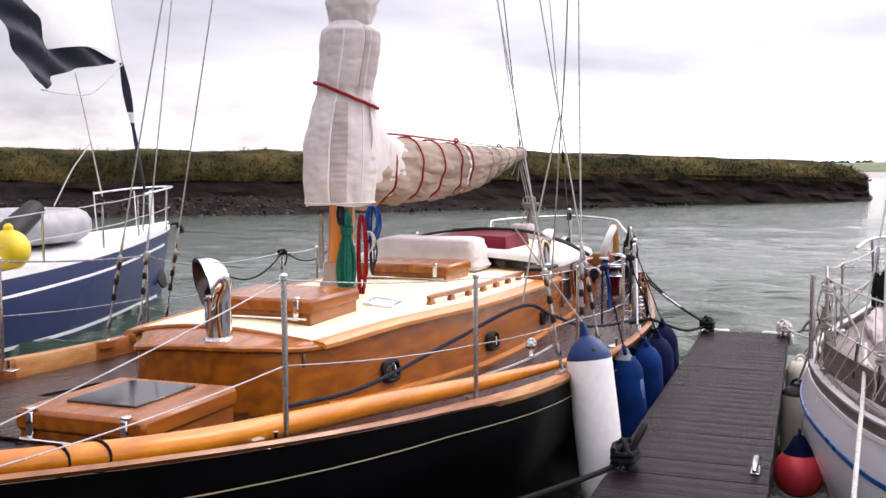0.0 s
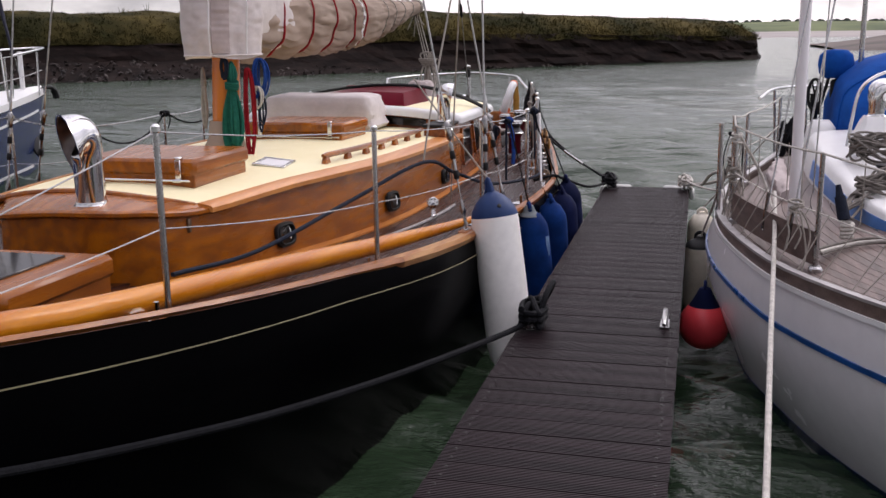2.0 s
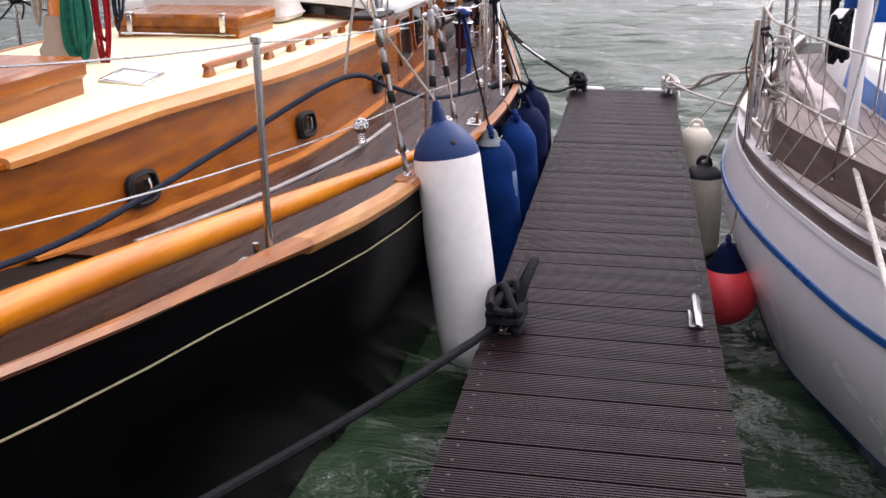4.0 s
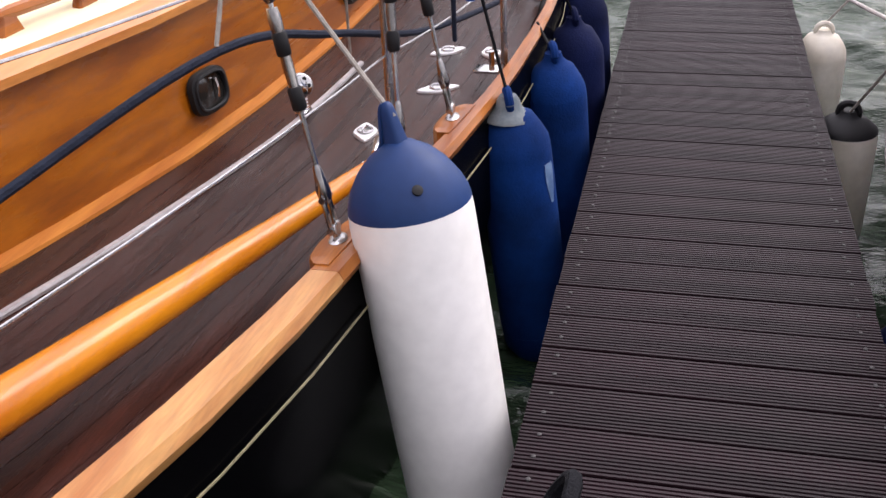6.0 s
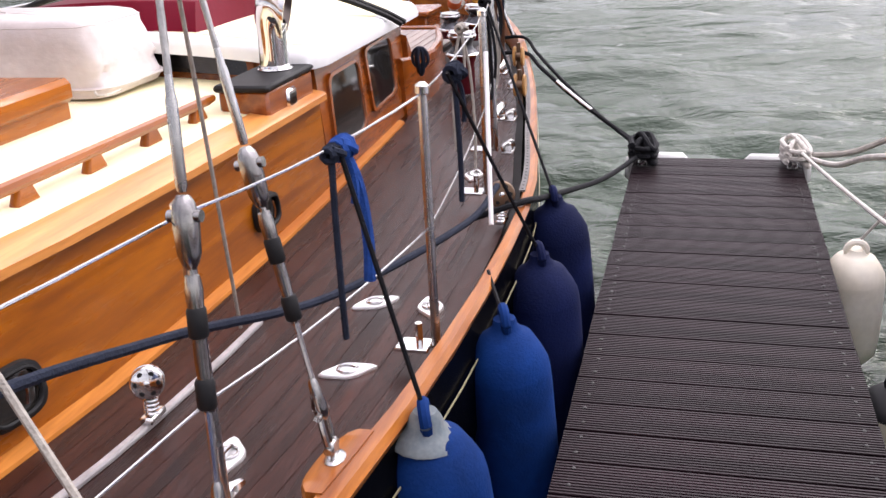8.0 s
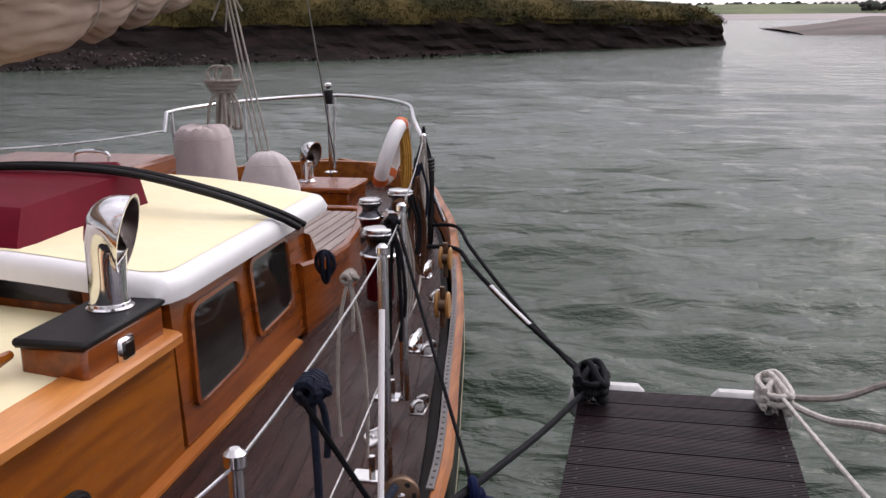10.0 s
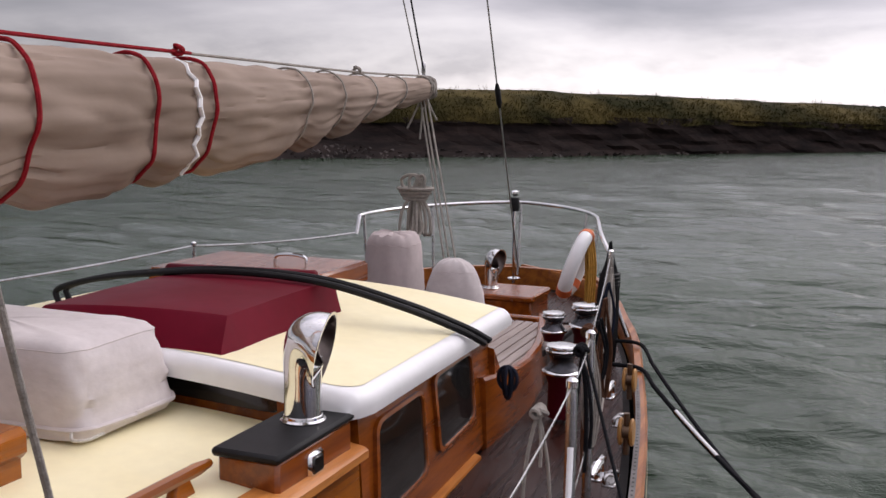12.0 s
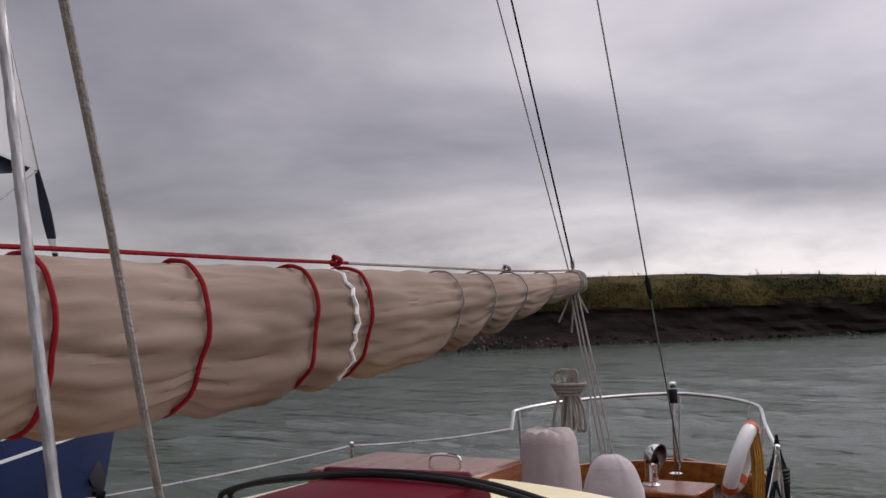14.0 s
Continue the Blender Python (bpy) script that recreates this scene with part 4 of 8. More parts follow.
def hatch(yacht, cx, cy, z0, sx, sy, h, label, glass=False, toggles=True):
    """A varnished hatch: coaming, lid with an overhanging bevelled edge, toggles on the front."""
    g = Geo()
    g.box((cx, cy, z0 + h * 0.25), (sx * 0.95, sy * 0.95, h * 0.5), 0.006)
    top = part("hatch", g, M_VARNISH, yacht, label)
    g = Geo()
    g.box((cx, cy, z0 + h * 0.72), (sx, sy, h * 0.56), 0.018)
    part("lid", g, M_VARNISH, top)
    if glass:
        g = Geo()
        g.box((cx - 0.02, cy + 0.04, z0 + h + 0.004), (sx * 0.55, sy * 0.62, 0.012), 0.003)
        part("pane", g, M_GLASS_DARK, top)
    if toggles:
        for s in (-1, 1):
            g = Geo()
            x = cx + s * sx * 0.36
            g.box((x, cy - sy / 2 - 0.006, z0 + h * 0.60), (0.035, 0.014, h * 0.75), 0.004)
            g.box((x, cy - sy / 2 + 0.01, z0 + h + 0.006), (0.035, 0.05, 0.012), 0.004)
            g.tube([(x - 0.025, cy - sy / 2 - 0.018, z0 + h * 0.28), (x + 0.025, cy - sy / 2 - 0.018, z0 + h * 0.28)], 0.011, 8)
            part("toggle", g, M_CHROME, top)
        g = Geo()
        g.tube([(cx - sx * 0.42, cy - sy / 2 - 0.022, z0 + h * 0.28), (cx + sx * 0.46, cy - sy / 2 - 0.022, z0 + h * 0.28)], 0.006, 6)
        part("bar", g, M_CHROME, top)
    return top


def cowl(parent, x, y, z, height, r, turn, label="polished chrome cowl ventilator"):
    """A cowl vent: flanged pipe bending into a flared mouth that faces turn degrees."""
    a = radians(turn)
    d = Vector((math.cos(a), math.sin(a), 0))
    g = Geo()
    n = 26
    side = Vector((-d.y, d.x, 0))
    up = Vector((0, 0, 1))
    base_p = Vector((x, y, z))
    stem = height - 3.60 * r
    # along, up, tilt and radius of the rings that make the hood
    bend = ((0.0, 0.0, 0, 1.0), (0.0, 0.75, 8, 1.03), (0.04, 1.30, 26, 1.13), (0.16, 1.70, 48, 1.34), (0.40, 1.86, 70, 1.58), (0.74, 1.82, 88, 1.80), (1.16, 1.62, 102, 1.96))
    cols = [curve_of([(i, row[k]) for i, row in enumerate(bend)]) for k in range(4)]
    def ring(q, k=1.0):
        th = radians(cols[2](q))
        e = -d * math.cos(th) + up * math.sin(th)
        c = base_p + up * (stem + cols[1](q) * r) + d * (cols[0](q) * r)
        return [c + e * (k * cols[3](q) * r * math.cos(6.28319 * j / n)) + side * (k * cols[3](q) * r * math.sin(6.28319 * j / n)) for j in range(n)]
    rows = [[p - up * stem for p in ring(0)], [p - up * stem * 0.4 for p in ring(0)]]
    rows += [ring(q * 0.4) for q in range(15)]
    lip = d * (0.05 * r)
    rows += [ring(6), ring(6, 1.05), [p + lip for p in ring(6, 1.06)], [p + lip for p in ring(6, 0.98)]]
    g.loft(rows, caps=False)
    v = part("cowl_vent", g, M_CHROME, parent, label)
    g = Geo()
    g.lathe([(r * 1.2, -0.004), (r * 1.22, 0.005), (r * 1.08, 0.010), (r * 1.05, 0.018), (r * 1.0, 0.020)], Matrix.Translation((x, y, z)), 24)
    part("flange", g, M_CHROME, v)
    g = Geo()
    g.loft([[p + lip for p in ring(6, 0.98)], ring(6, 0.95)] + [ring(5.6 - 0.4 * q, 0.94) for q in range(11)] + [ring(1.0, 0.3)], caps=False)
    part("throat", g, M_THROAT, v, "dark inside of the cowl")
    return v


def build_doghouse(yacht):
    ys = [9.52, 9.7, 10.1, 10.5, 10.85]
    lean = 0.05
    zt = lambda y: 0.775 - 0.012 * (y - 9.5)
    def w(y):
        return 1.005 - 0.03 * (y - 9.5)
    g = Geo()
    pts_b, pts_t = [], []
    out = [(1, y) for y in reversed(ys)] + [(u, 9.50 - 0.02 * (1 - u * u)) for u in (0.75, 0.5, 0.25, 0, -0.25, -0.5, -0.75)] + [(-1, y) for y in ys]
    for u, y in out:
        pts_b.append((mid_x(y) + u * (w(y) + 0.0), y - (0.05 if y < 9.51 else 0), 0.26))
        pts_t.append((mid_x(y) + u * (w(y) - lean), y + (0.07 if y < 9.51 else 0.03), zt(y) + 0.075 * (1 - u * u) * (1 if y < 9.51 else 0) - 0.01))
    g.loft([pts_b, pts_t], closed=False)
    dog = part("doghouse", g, M_VARNISH_RED, yacht, "varnished wooden doghouse with dark windows")
    g = Geo()
    y0 = 10.86
    g.box((mid_x(y0) + 0.0, y0 + 0.02, 0.52), (1.84, 0.04, 0.46), 0.008)
    part("aft_bulkhead", g, M_VARNISH_RED, dog)
    # roof: rounded white edge and cream panel
    g = Geo()
    rr = []
    R = 0.042
    us = [1 - q for q in (0, 0.003, 0.007, 0.012, 0.018, 0.026, 0.036, 0.05, 0.09, 0.16, 0.25, 0.38, 0.52, 0.68, 0.84)]
    us = [-q for q in us] + [0.0] + us[::-1]
    def roof_w(y):
        return (w(y) + 0.02) * (1 - 0.045 * max(0.0, 1 - (y - 9.44) / 0.11) ** 2)
    def roof_z(u, y):
        f = lambda q: R - math.sqrt(max(R * R - max(R - q, 0.0) ** 2, 0.0))
        drop = f((1 - abs(u)) * roof_w(y)) + f(y - 9.44) + f(11.05 - y)
        return zt(y) + 0.04 + 0.085 * (1 - u * u) - min(drop, R * 1.15)
    yy = [9.44 + R * q for q in (0, 0.03, 0.12, 0.28, 0.5, 0.75, 1.0)] + [9.55, 9.7, 9.9, 10.3, 10.7, 10.95] + [11.05 - R * q for q in (1.0, 0.6, 0.25, 0.06, 0)]
    for y in yy:
        W = roof_w(y)
        front = 0.01 if y < 9.7 else 0
        row = [(mid_x(y) + u * W, y - front * (1 - u * u), roof_z(u, y)) for u in us]
        row += [(mid_x(y) + u * (W - 0.004), y - front * (1 - u * u), zt(y) - 0.034 + 0.08 * (1 - u * u)) for u in us[::-1]]
        rr.append(row)
    g.loft(rr)
    part("roof_edge", g, M_WHITE, dog, "rounded white painted roof edge", smooth=50)
    g = Geo()
    rr = []
    for y in [9.485, 9.488, 9.494, 9.503, 9.52, 9.545, 9.575] + [9.70 + 0.13 * k for k in range(11)]:
        q = max(0.0, 1 - (y - 9.485) / 0.09)
        lim = roof_w(y) - 0.05 - 0.085 * (1 - math.sqrt(1 - q * q))
        rr.append([(mid_x(y) + u * lim, y - (0.01 * (1 - u * u) if y < 9.7 else 0), roof_z(u * lim / roof_w(y), y) + 0.002) for u in [-1 + k / 12 for k in range(25)]])
    g.loft(rr, False)
    part("roof_panel", g, M_CREAM, dog, "cream non-slip roof panel")
    # side windows
    def quad_window(corners, nrm, name="window"):
        c = sum((Vector(p) for p in corners), Vector()) / 4
        n = Vector(nrm)
        def rounded(scale, off, rad=0.28):
            ptsr = []
            m = len(corners)
            for i in range(m):
                a, b, d = Vector(corners[i - 1]), Vector(corners[i]), Vector(corners[(i + 1) % m])
                p, q = b.lerp(a, rad * 0.5), b.lerp(d, rad * 0.5)
                for t in (0, 0.25, 0.5, 0.75, 1):
                    x = p.lerp(b, t).lerp(b.lerp(q, t), t)
                    ptsr.append(c + (x - c) * scale + n * off)
            return ptsr
        fr = Geo()
        fr.loft([rounded(1.09, -0.01), rounded(1.09, 0.012), rounded(1.0, 0.014), rounded(0.98, 0.002)], True, False)
        f = part(name, fr, M_VARNISH_RED, dog, "dark window in a rounded varnished frame")
        gl = Geo()
        gl.loft([rounded(1.0, 0.006), rounded(1.0, -0.004)])
        part("pane", gl, M_GLASS_DARK, f)
    def sx(y, z):
        return mid_x(y) + w(y) - lean * (z - 0.26) / (zt(y) - 0.26) + 0.003
    for y0, y1, z0, z1, rake in ((9.62, 10.05, 0.36, 0.665, 0.05), (10.20, 10.60, 0.405, 0.685, 0.0)):
        cs = [(y0, z0), (y1, z0 + 0.015), (y1 + 0.01, z1), (y0 + rake, z1)]
        quad_window([(sx(y, z), y, z) for y, z in cs], (1, -0.05, 0.08))
    # front windows
    for u0 in (0.10, -0.80):
        def fp(u, z):
            y = 9.50 - 0.02 * (1 - u * u)
            k = (z - 0.26) / (0.83 - 0.26)
            return (mid_x(y) + u * (w(y) - lean * k), y - 0.05 + 0.12 * k, z)
        if u0 > 0:
            quad_window([fp(0.04, 0.735), fp(0.71, 0.70), fp(0.70, 0.765), fp(0.04, 0.81)], (0, -1, 0.25))
        else:
            quad_window([fp(-0.71, 0.70), fp(-0.04, 0.735), fp(-0.04, 0.81), fp(-0.70, 0.765)], (0, -1, 0.25))
    # maroon sliding hatch and its garage
    g = Geo()
    cx = -2.44
    rr = []
    def skew(x):
        return 0.15 * (x + 2.10)
    for y, zt_, zb_, w1, w2 in ((9.50, 0.885, 0.85, 0.375, 0.40), (9.505, 0.895, 0.85, 0.372, 0.40), (9.585, 0.988, 0.84, 0.345, 0.40), (9.595, 0.994, 0.84, 0.34, 0.40), (9.9, 1.0, 0.82, 0.34, 0.39), (10.34, 1.0, 0.80, 0.34, 0.39)):
        row = []
        for k in range(13):
            u = -1 + 2 * k / 12
            row.append((cx + u * w1, y + skew(cx + u * w1), zt_ + 0.012 * (1 - u * u)))
        row += [(cx + w2, y + skew(cx + w2), zb_), (cx - w2, y + skew(cx - w2), zb_)]
        rr.append(row)
    g.loft(rr)
    h = part("sliding_hatch", g, M_MAROON, dog, "maroon painted sliding hatch", smooth=24)
    g = Geo()
    g.box((cx - 0.10, 10.34, 1.003), (0.68, 0.05, 0.04), 0.01, Matrix.Rotation(radians(8), 3, "Z"))
    part("stop_bar", g, M_MAROON, h)
    g = Geo()
    g.box((-2.88, 11.03, 0.865), (0.88, 0.64, 0.11), 0.015)
    part("hatch_board", g, M_VARNISH_RED, dog)
    g = Geo()
    hx = -2.75
    g.tube(spline([(hx - 0.09, 11.1, 0.92), (hx - 0.08, 11.1, 0.955), (hx, 11.1, 0.965), (hx + 0.08, 11.1, 0.955), (hx + 0.09, 11.1, 0.92)], 4), 0.009, 8)
    part("handle", g, M_CHROME, dog)
    # two black hoops bent over the roof
    for o in (0.0, 0.062):
        g = Geo()
        g.tube(spline([(-3.27, 10.12 + o, 0.80), (-3.33, 10.13 + o, 0.86), (-3.33, 10.14 + o, 0.905), (-3.16, 10.15 + o, 0.955), (-2.91, 10.15 + o, 0.995), (-2.53, 10.16 + o, 1.032), (-2.11, 10.19 + o, 1.018), (-1.78, 10.26 + o, 0.935), (-1.58, 10.40 + o, 0.83), (-1.50, 10.48 + o, 0.765)], 8), 0.0135, 8)
        part("hood_bow", g, M_RUBBER, dog, "black rubber covered folding hood bow")


def build_cockpit(yacht):
    # coamings, side decks, seats and the raised after deck
    g = Geo()
    rr = []
    cx_ = curve_of([(10.72, 0.97), (11.0, 0.98), (11.4, 0.97), (11.8, 0.91), (12.2, 0.81), (12.7, 0.66)])
    top_ = curve_of([(10.72, 0.555), (11.0, 0.52), (11.3, 0.495), (11.8, 0.48), (12.7, 0.44)])
    for y in (10.72, 11.0, 11.2, 11.4, 11.7, 12.0, 12.35, 12.7):
        x = mid_x(y) + cx_(y)
        zt_ = top_(y)
        rr.append([(x - 0.05, y, deck_z(y) - 0.01), (x + 0.012, y, deck_z(y) - 0.01), (x, y, zt_ - 0.012), (x - 0.012, y, zt_), (x - 0.04, y, zt_), (x - 0.05, y, zt_ - 0.012)])
    g.loft(rr)
    part("coaming", g, M_VARNISH_RED, yacht, "varnished cockpit coaming")
    g = Geo()
    rr = []
    for y in (10.85, 11.2, 11.7, 12.2, 12.7):
        x = mid_x(y) - 0.93 + 0.16 * (y - 10.85)
        rr.append([(x + 0.035, y, deck_z(y)), (x - 0.015, y, deck_z(y)), (x + 0.01, y, 0.54 - 0.05 * (y - 10.85)), (x + 0.05, y, 0.54 - 0.05 * (y - 10.85))])
    g.loft(rr)
    part("coaming", g, M_VARNISH_RED, yacht)
    g = Geo()
    g.box((mid_x(12.75), 12.52, 0.36), (1.36, 0.05, 0.19), 0.01)
    part("aft_coaming", g, M_VARNISH_RED, yacht)
    # Sole and seat bases reuse the near-black caulking colour; slat gaps show it.
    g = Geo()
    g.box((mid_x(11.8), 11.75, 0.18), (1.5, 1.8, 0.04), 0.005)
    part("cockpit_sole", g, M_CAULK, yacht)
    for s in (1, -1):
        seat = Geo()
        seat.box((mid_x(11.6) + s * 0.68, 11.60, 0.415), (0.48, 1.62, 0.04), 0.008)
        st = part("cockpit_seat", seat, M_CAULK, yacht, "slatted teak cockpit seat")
        for k in range(8):
            b = Geo()
            b.box((mid_x(11.6) + s * (0.47 + k * 0.06), 11.60, 0.439), (0.052, 1.61, 0.016), 0.003)
            part("slat", b, M_DECK_AFT, st)
    # coaming corner behind the doghouse
    g = Geo()
    rr = [[(mid_x(y) + x, y, z) for x, z in ((0.80, 0.44), (0.965, 0.42), (0.955, 0.66 - 1.2 * (y - 10.86)), (0.82, 0.69 - 1.2 * (y - 10.86)))] for y in (10.87, 10.93, 11.0)]
    g.loft(rr)
    part("coaming_step", g, M_VARNISH_RED, yacht)
    # stern box with its cowl
    g = Geo()
    g.box((-2.24, 13.05, 0.40), (0.42, 0.40, 0.17), 0.012)
    bx = part("stern_locker", g, M_VARNISH_RED, yacht, "varnished stern locker box")
    g = Geo()
    g.box((-2.24, 13.05, 0.487), (0.45, 0.43, 0.04), 0.01)
    part("lid", g, M_VARNISH_RED, bx)
    cowl(yacht, -2.37, 13.05, 0.508, 0.265, 0.046, -12)
    # bulwark round the stern
    g = Geo()
    rr = []
    for a in range(-80, 81, 10):
        t = radians(a)
        x, y = -2.46 + 0.74 * math.sin(t), 13.45 + 0.66 * math.cos(t)
        dx, dy = math.sin(t), math.cos(t)
        z = 0.39
        rr.append([(x, y, z - 0.1), (x + dx * 0.05, y + dy * 0.05, z - 0.1), (x + dx * 0.05, y + dy * 0.05, z + 0.10), (x, y, z + 0.10)])
    g.loft(rr)
    part("stern_bulwark", g, M_RAIL_RED, yacht, "reddish varnished bulwark round the stern")


HOOPS = (7.95, 8.65, 9.3, 9.98, 10.40, 11.36, 11.82, 12.32, 12.9)


def cover_ring(cz, hw, hh, y, x0, ph, n=26):
    """A slack fabric section across the boom."""
    out = []
    for k in range(n):
        a = 2 * math.pi * k / n
        ca, sa = math.cos(a), math.sin(a)
        pinch = max(math.exp(-((y - h) / 0.11) ** 2) for h in HOOPS)
        fold = 0.03 * math.sin(3 * a + 0.4 * ph) + (0.10 * noise.noise(Vector((ca * 2.2, sa * 2.2, y * 0.9))) + 0.12 * abs(noise.noise(Vector((ca * 4.0 + 0.5 * y, sa * 4.0, y * 1.1))))) * (1 - 0.6 * max(sa, 0.0)) + 0.04 * abs(noise.noise(Vector((ca * 6.0 + 0.8 * y, sa * 6.0 - 0.5 * y, y * 1.3)))) + 0.08 * abs(noise.noise(Vector((ca * 5.0 - 0.9 * y, sa * 5.0 + 0.6 * y, y * 2.4)))) + 0.05 * noise.noise(Vector((ca * 3, sa * 3, y * 5.0)))
        fold += 0.030 * pinch * math.sin(15 * a + 3 * y) - 0.05 - 0.09 * pinch * (1 - 0.7 * max(sa, 0.0))
        r = 1.0 + fold * (0.55 + 0.45 * hh / 0.25)
        sink = (0.10 + 0.22 * min(max((y - 10.4) / 1.2, 0.0), 1.0)) * (1 - pinch) * max(-sa, 0.0) * hh
        out.append((x0 + hw * r * ca, y, cz + hh * r * sa - sink))
    return out


BOOM = [(7.6, 1.62, 0.21, 0.26), (8.4, 1.63, 0.215, 0.265), (9.0, 1.63, 0.215, 0.265), (9.8, 1.635, 0.205, 0.255), (10.6, 1.655, 0.19, 0.235), (11.4, 1.695, 0.165, 0.195), (12.2, 1.745, 0.135, 0.145), (12.9, 1.80, 0.105, 0.10), (13.5, 1.845, 0.08, 0.07)]
BOOM_X = curve_of([(7.2, -2.66), (13.5, -3.08)])


def build_rig(yacht):
    mx, my = -2.62, 7.13
    g = Geo()
    g.tube([(mx, my, 0.72), (mx + 0.045, my, 1.6), (mx + 0.165, my, 4.0), (mx + 0.39, my, 8.5), (mx + 0.59, my, 12.5)], [0.092, 0.092, 0.09, 0.08, 0.06], 20)
    mast = part("mast", g, M_MAST, yacht, "varnished wooden mast")
    g = Geo()
    g.lathe([(0.135, 0.0), (0.14, 0.05), (0.115, 0.09), (0.106, 0.18), (0.098, 0.21)], Matrix.Translation((mx, my, 0.745)), 20)
    part("mast_boot", g, M_CANVAS, mast, "stained canvas mast boot")
    g = Geo()
    g.tube([(BOOM_X(7.2), 7.25, 1.55), (BOOM_X(10), 10, 1.66), (BOOM_X(13.62), 13.62, 1.845)], [0.06, 0.065, 0.05], 14)
    boom = part("boom", g, M_MAST, yacht)
    # cover over boom and furled sail
    b = [curve_of([(r[0], r[k]) for r in BOOM]) for k in (1, 2, 3)]
    g = Geo()
    rr = []
    y = 7.3
    while y < 13.54:
        rr.append(cover_ring(b[0](y), b[1](y), b[2](y), y, BOOM_X(y), y * 1.3, 120))
        y += 0.03
    g.loft(rr)
    part("sail_cover", g, M_CANVAS, boom, "buff canvas sail cover laced round the boom")
    # the front of the cover round the mast
    g = Geo()
    rr = []
    prof = [(1.37, 0.225, 0.31, 0.09, -2.645), (1.5, 0.235, 0.33, 0.09, -2.645), (1.8, 0.245, 0.33, 0.09, -2.635), (1.95, 0.225, 0.30, 0.08, -2.62), (2.1, 0.205, 0.27, 0.07, -2.595), (2.2, 0.195, 0.25, 0.06, -2.58), (2.4, 0.205, 0.24, 0.05, -2.55), (2.56, 0.208, 0.23, 0.03, -2.525), (2.60, 0.20, 0.22, 0.02, -2.52), (2.625, 0.165, 0.18, 0.0, -2.51), (2.66, 0.148, 0.155, 0.0, -2.505)]
    cs = [curve_of([(p[0], p[k]) for p in prof]) for k in (1, 2, 3, 4)]
    def cloth(z, a, extra=0.0):
        """A point of the wrinkled cover round the mast."""
        ca, sa = math.cos(a), math.sin(a)
        f = 1 + 0.05 * noise.noise(Vector((ca * 2, sa * 2, z * 1.6))) - 0.04
        f += 0.075 * abs(noise.noise(Vector((ca * 2.2 + 1.9 * z, sa * 2.2, z * 2.4)))) + 0.045 * abs(noise.noise(Vector((ca * 3.0 - 2.6 * z, sa * 3.0 + 1.4 * z, z * 4.6))))
        f += 0.036 * abs(noise.noise(Vector((ca * 1.6 + 2.2 * z, sa * 1.6, z * 12.0)))) + 0.014 * noise.noise(Vector((ca * 4 + z, sa * 4, z * 30.0)))
        near = math.exp(-((z - 2.16) / 0.13) ** 2)
        f += 0.018 * math.sin(13 * a + 9 * z) * near - 0.05 * math.exp(-((z - 2.16) / 0.05) ** 2)
        return Vector((cs[3](z) + (cs[0](z) * f + extra) * ca, my + cs[2](z) + (cs[1](z) * f + extra) * sa, z))
    z = 1.37
    while z <= 2.665:
        rr.append([cloth(z, 2 * math.pi * k / 96) + Vector((0, 0, 0.012 * math.sin(3 * 2 * math.pi * k / 96) * (1 if z < 1.5 else 0))) for k in range(96)])
        z += 0.009
    g.loft(rr)
    cov = part("mast_cover", g, M_CANVAS_W, mast, "pale wrinkled canvas cover wrapped round the mast foot")
    for a in (-74, -20):
        g = Geo()
        g.tube([cloth(1.38 + 0.04 * k, radians(a), 0.001) for k in range(31)], 0.006, 6)
        part("seam", g, M_WHITE, cov, "white taped seam")
    # Grey strip right of the seam; the stripe's shade is put in its colour.
    g = Geo()
    fl = []
    for k in range(90):
        z = 1.40 + 0.0078 * k
        e = 0.006 + 0.004 * noise.noise(Vector((z * 4, 0, 0)))
        w = lambda q: cloth(z, radians(q - 4 * math.sin(z * 3)), e + 0.006 * noise.noise(Vector((q * 0.03, 0, z * 38))))
        fl.append([cloth(z, radians(-76 - 4 * math.sin(z * 3)), -0.004)] + [w(q) for q in (-74, -68, -62, -56, -50)] + [cloth(z, radians(-49 - 4 * math.sin(z * 3)), -0.004)])
    g.loft(fl, False)
    part("grey_strip", g, M_CANVAS_P, cov, "pleated canvas strip in the grey of a shaded stripe")
    g = Geo()
    fl = []
    for k in range(50):
        z = 2.20 + 0.0085 * k
        fl.append([cloth(z, radians(-34), -0.004)] + [cloth(z, radians(q), 0.005) for q in (-32, -20, -8, 4, 16)] + [cloth(z, radians(18), -0.004)])
    g.loft(fl, False)
    part("grey_strip", g, M_CANVAS_P, cov, "greyer canvas strip above the lashing")
    g = Geo()
    g.tube([cloth(1.385, 2 * math.pi * k / 48, 0.003) for k in range(49)], 0.007, 6, caps=False)
    part("hem", g, M_CANVAS_W, cov)
    # crumpled sail bundled up the mast above the cover
    g = Geo()
    rr = []
    z = 2.64
    while z <= 3.9:
        ring = []
        for k in range(60):
            a = 2 * math.pi * k / 60
            ca, sa = math.cos(a), math.sin(a)
            R = 0.150 + 0.035 * min((z - 2.64) / 0.14, 1.0)
            f = 1 + 0.16 * abs(noise.noise(Vector((ca * 1.5, sa * 1.5, z * 11)))) + 0.12 * abs(noise.noise(Vector((ca * 3 + z, sa * 3, z * 19)))) - 0.06
            ring.append((-2.505 + 0.10 * (z - 2.64) + R * f * ca, my + R * f * sa, z))
        rr.append(ring)
        z += 0.018
    g.loft(rr)
    part("bundled_sail", g, M_CANVAS_W, mast, "crumpled pale sail bundled up the mast")
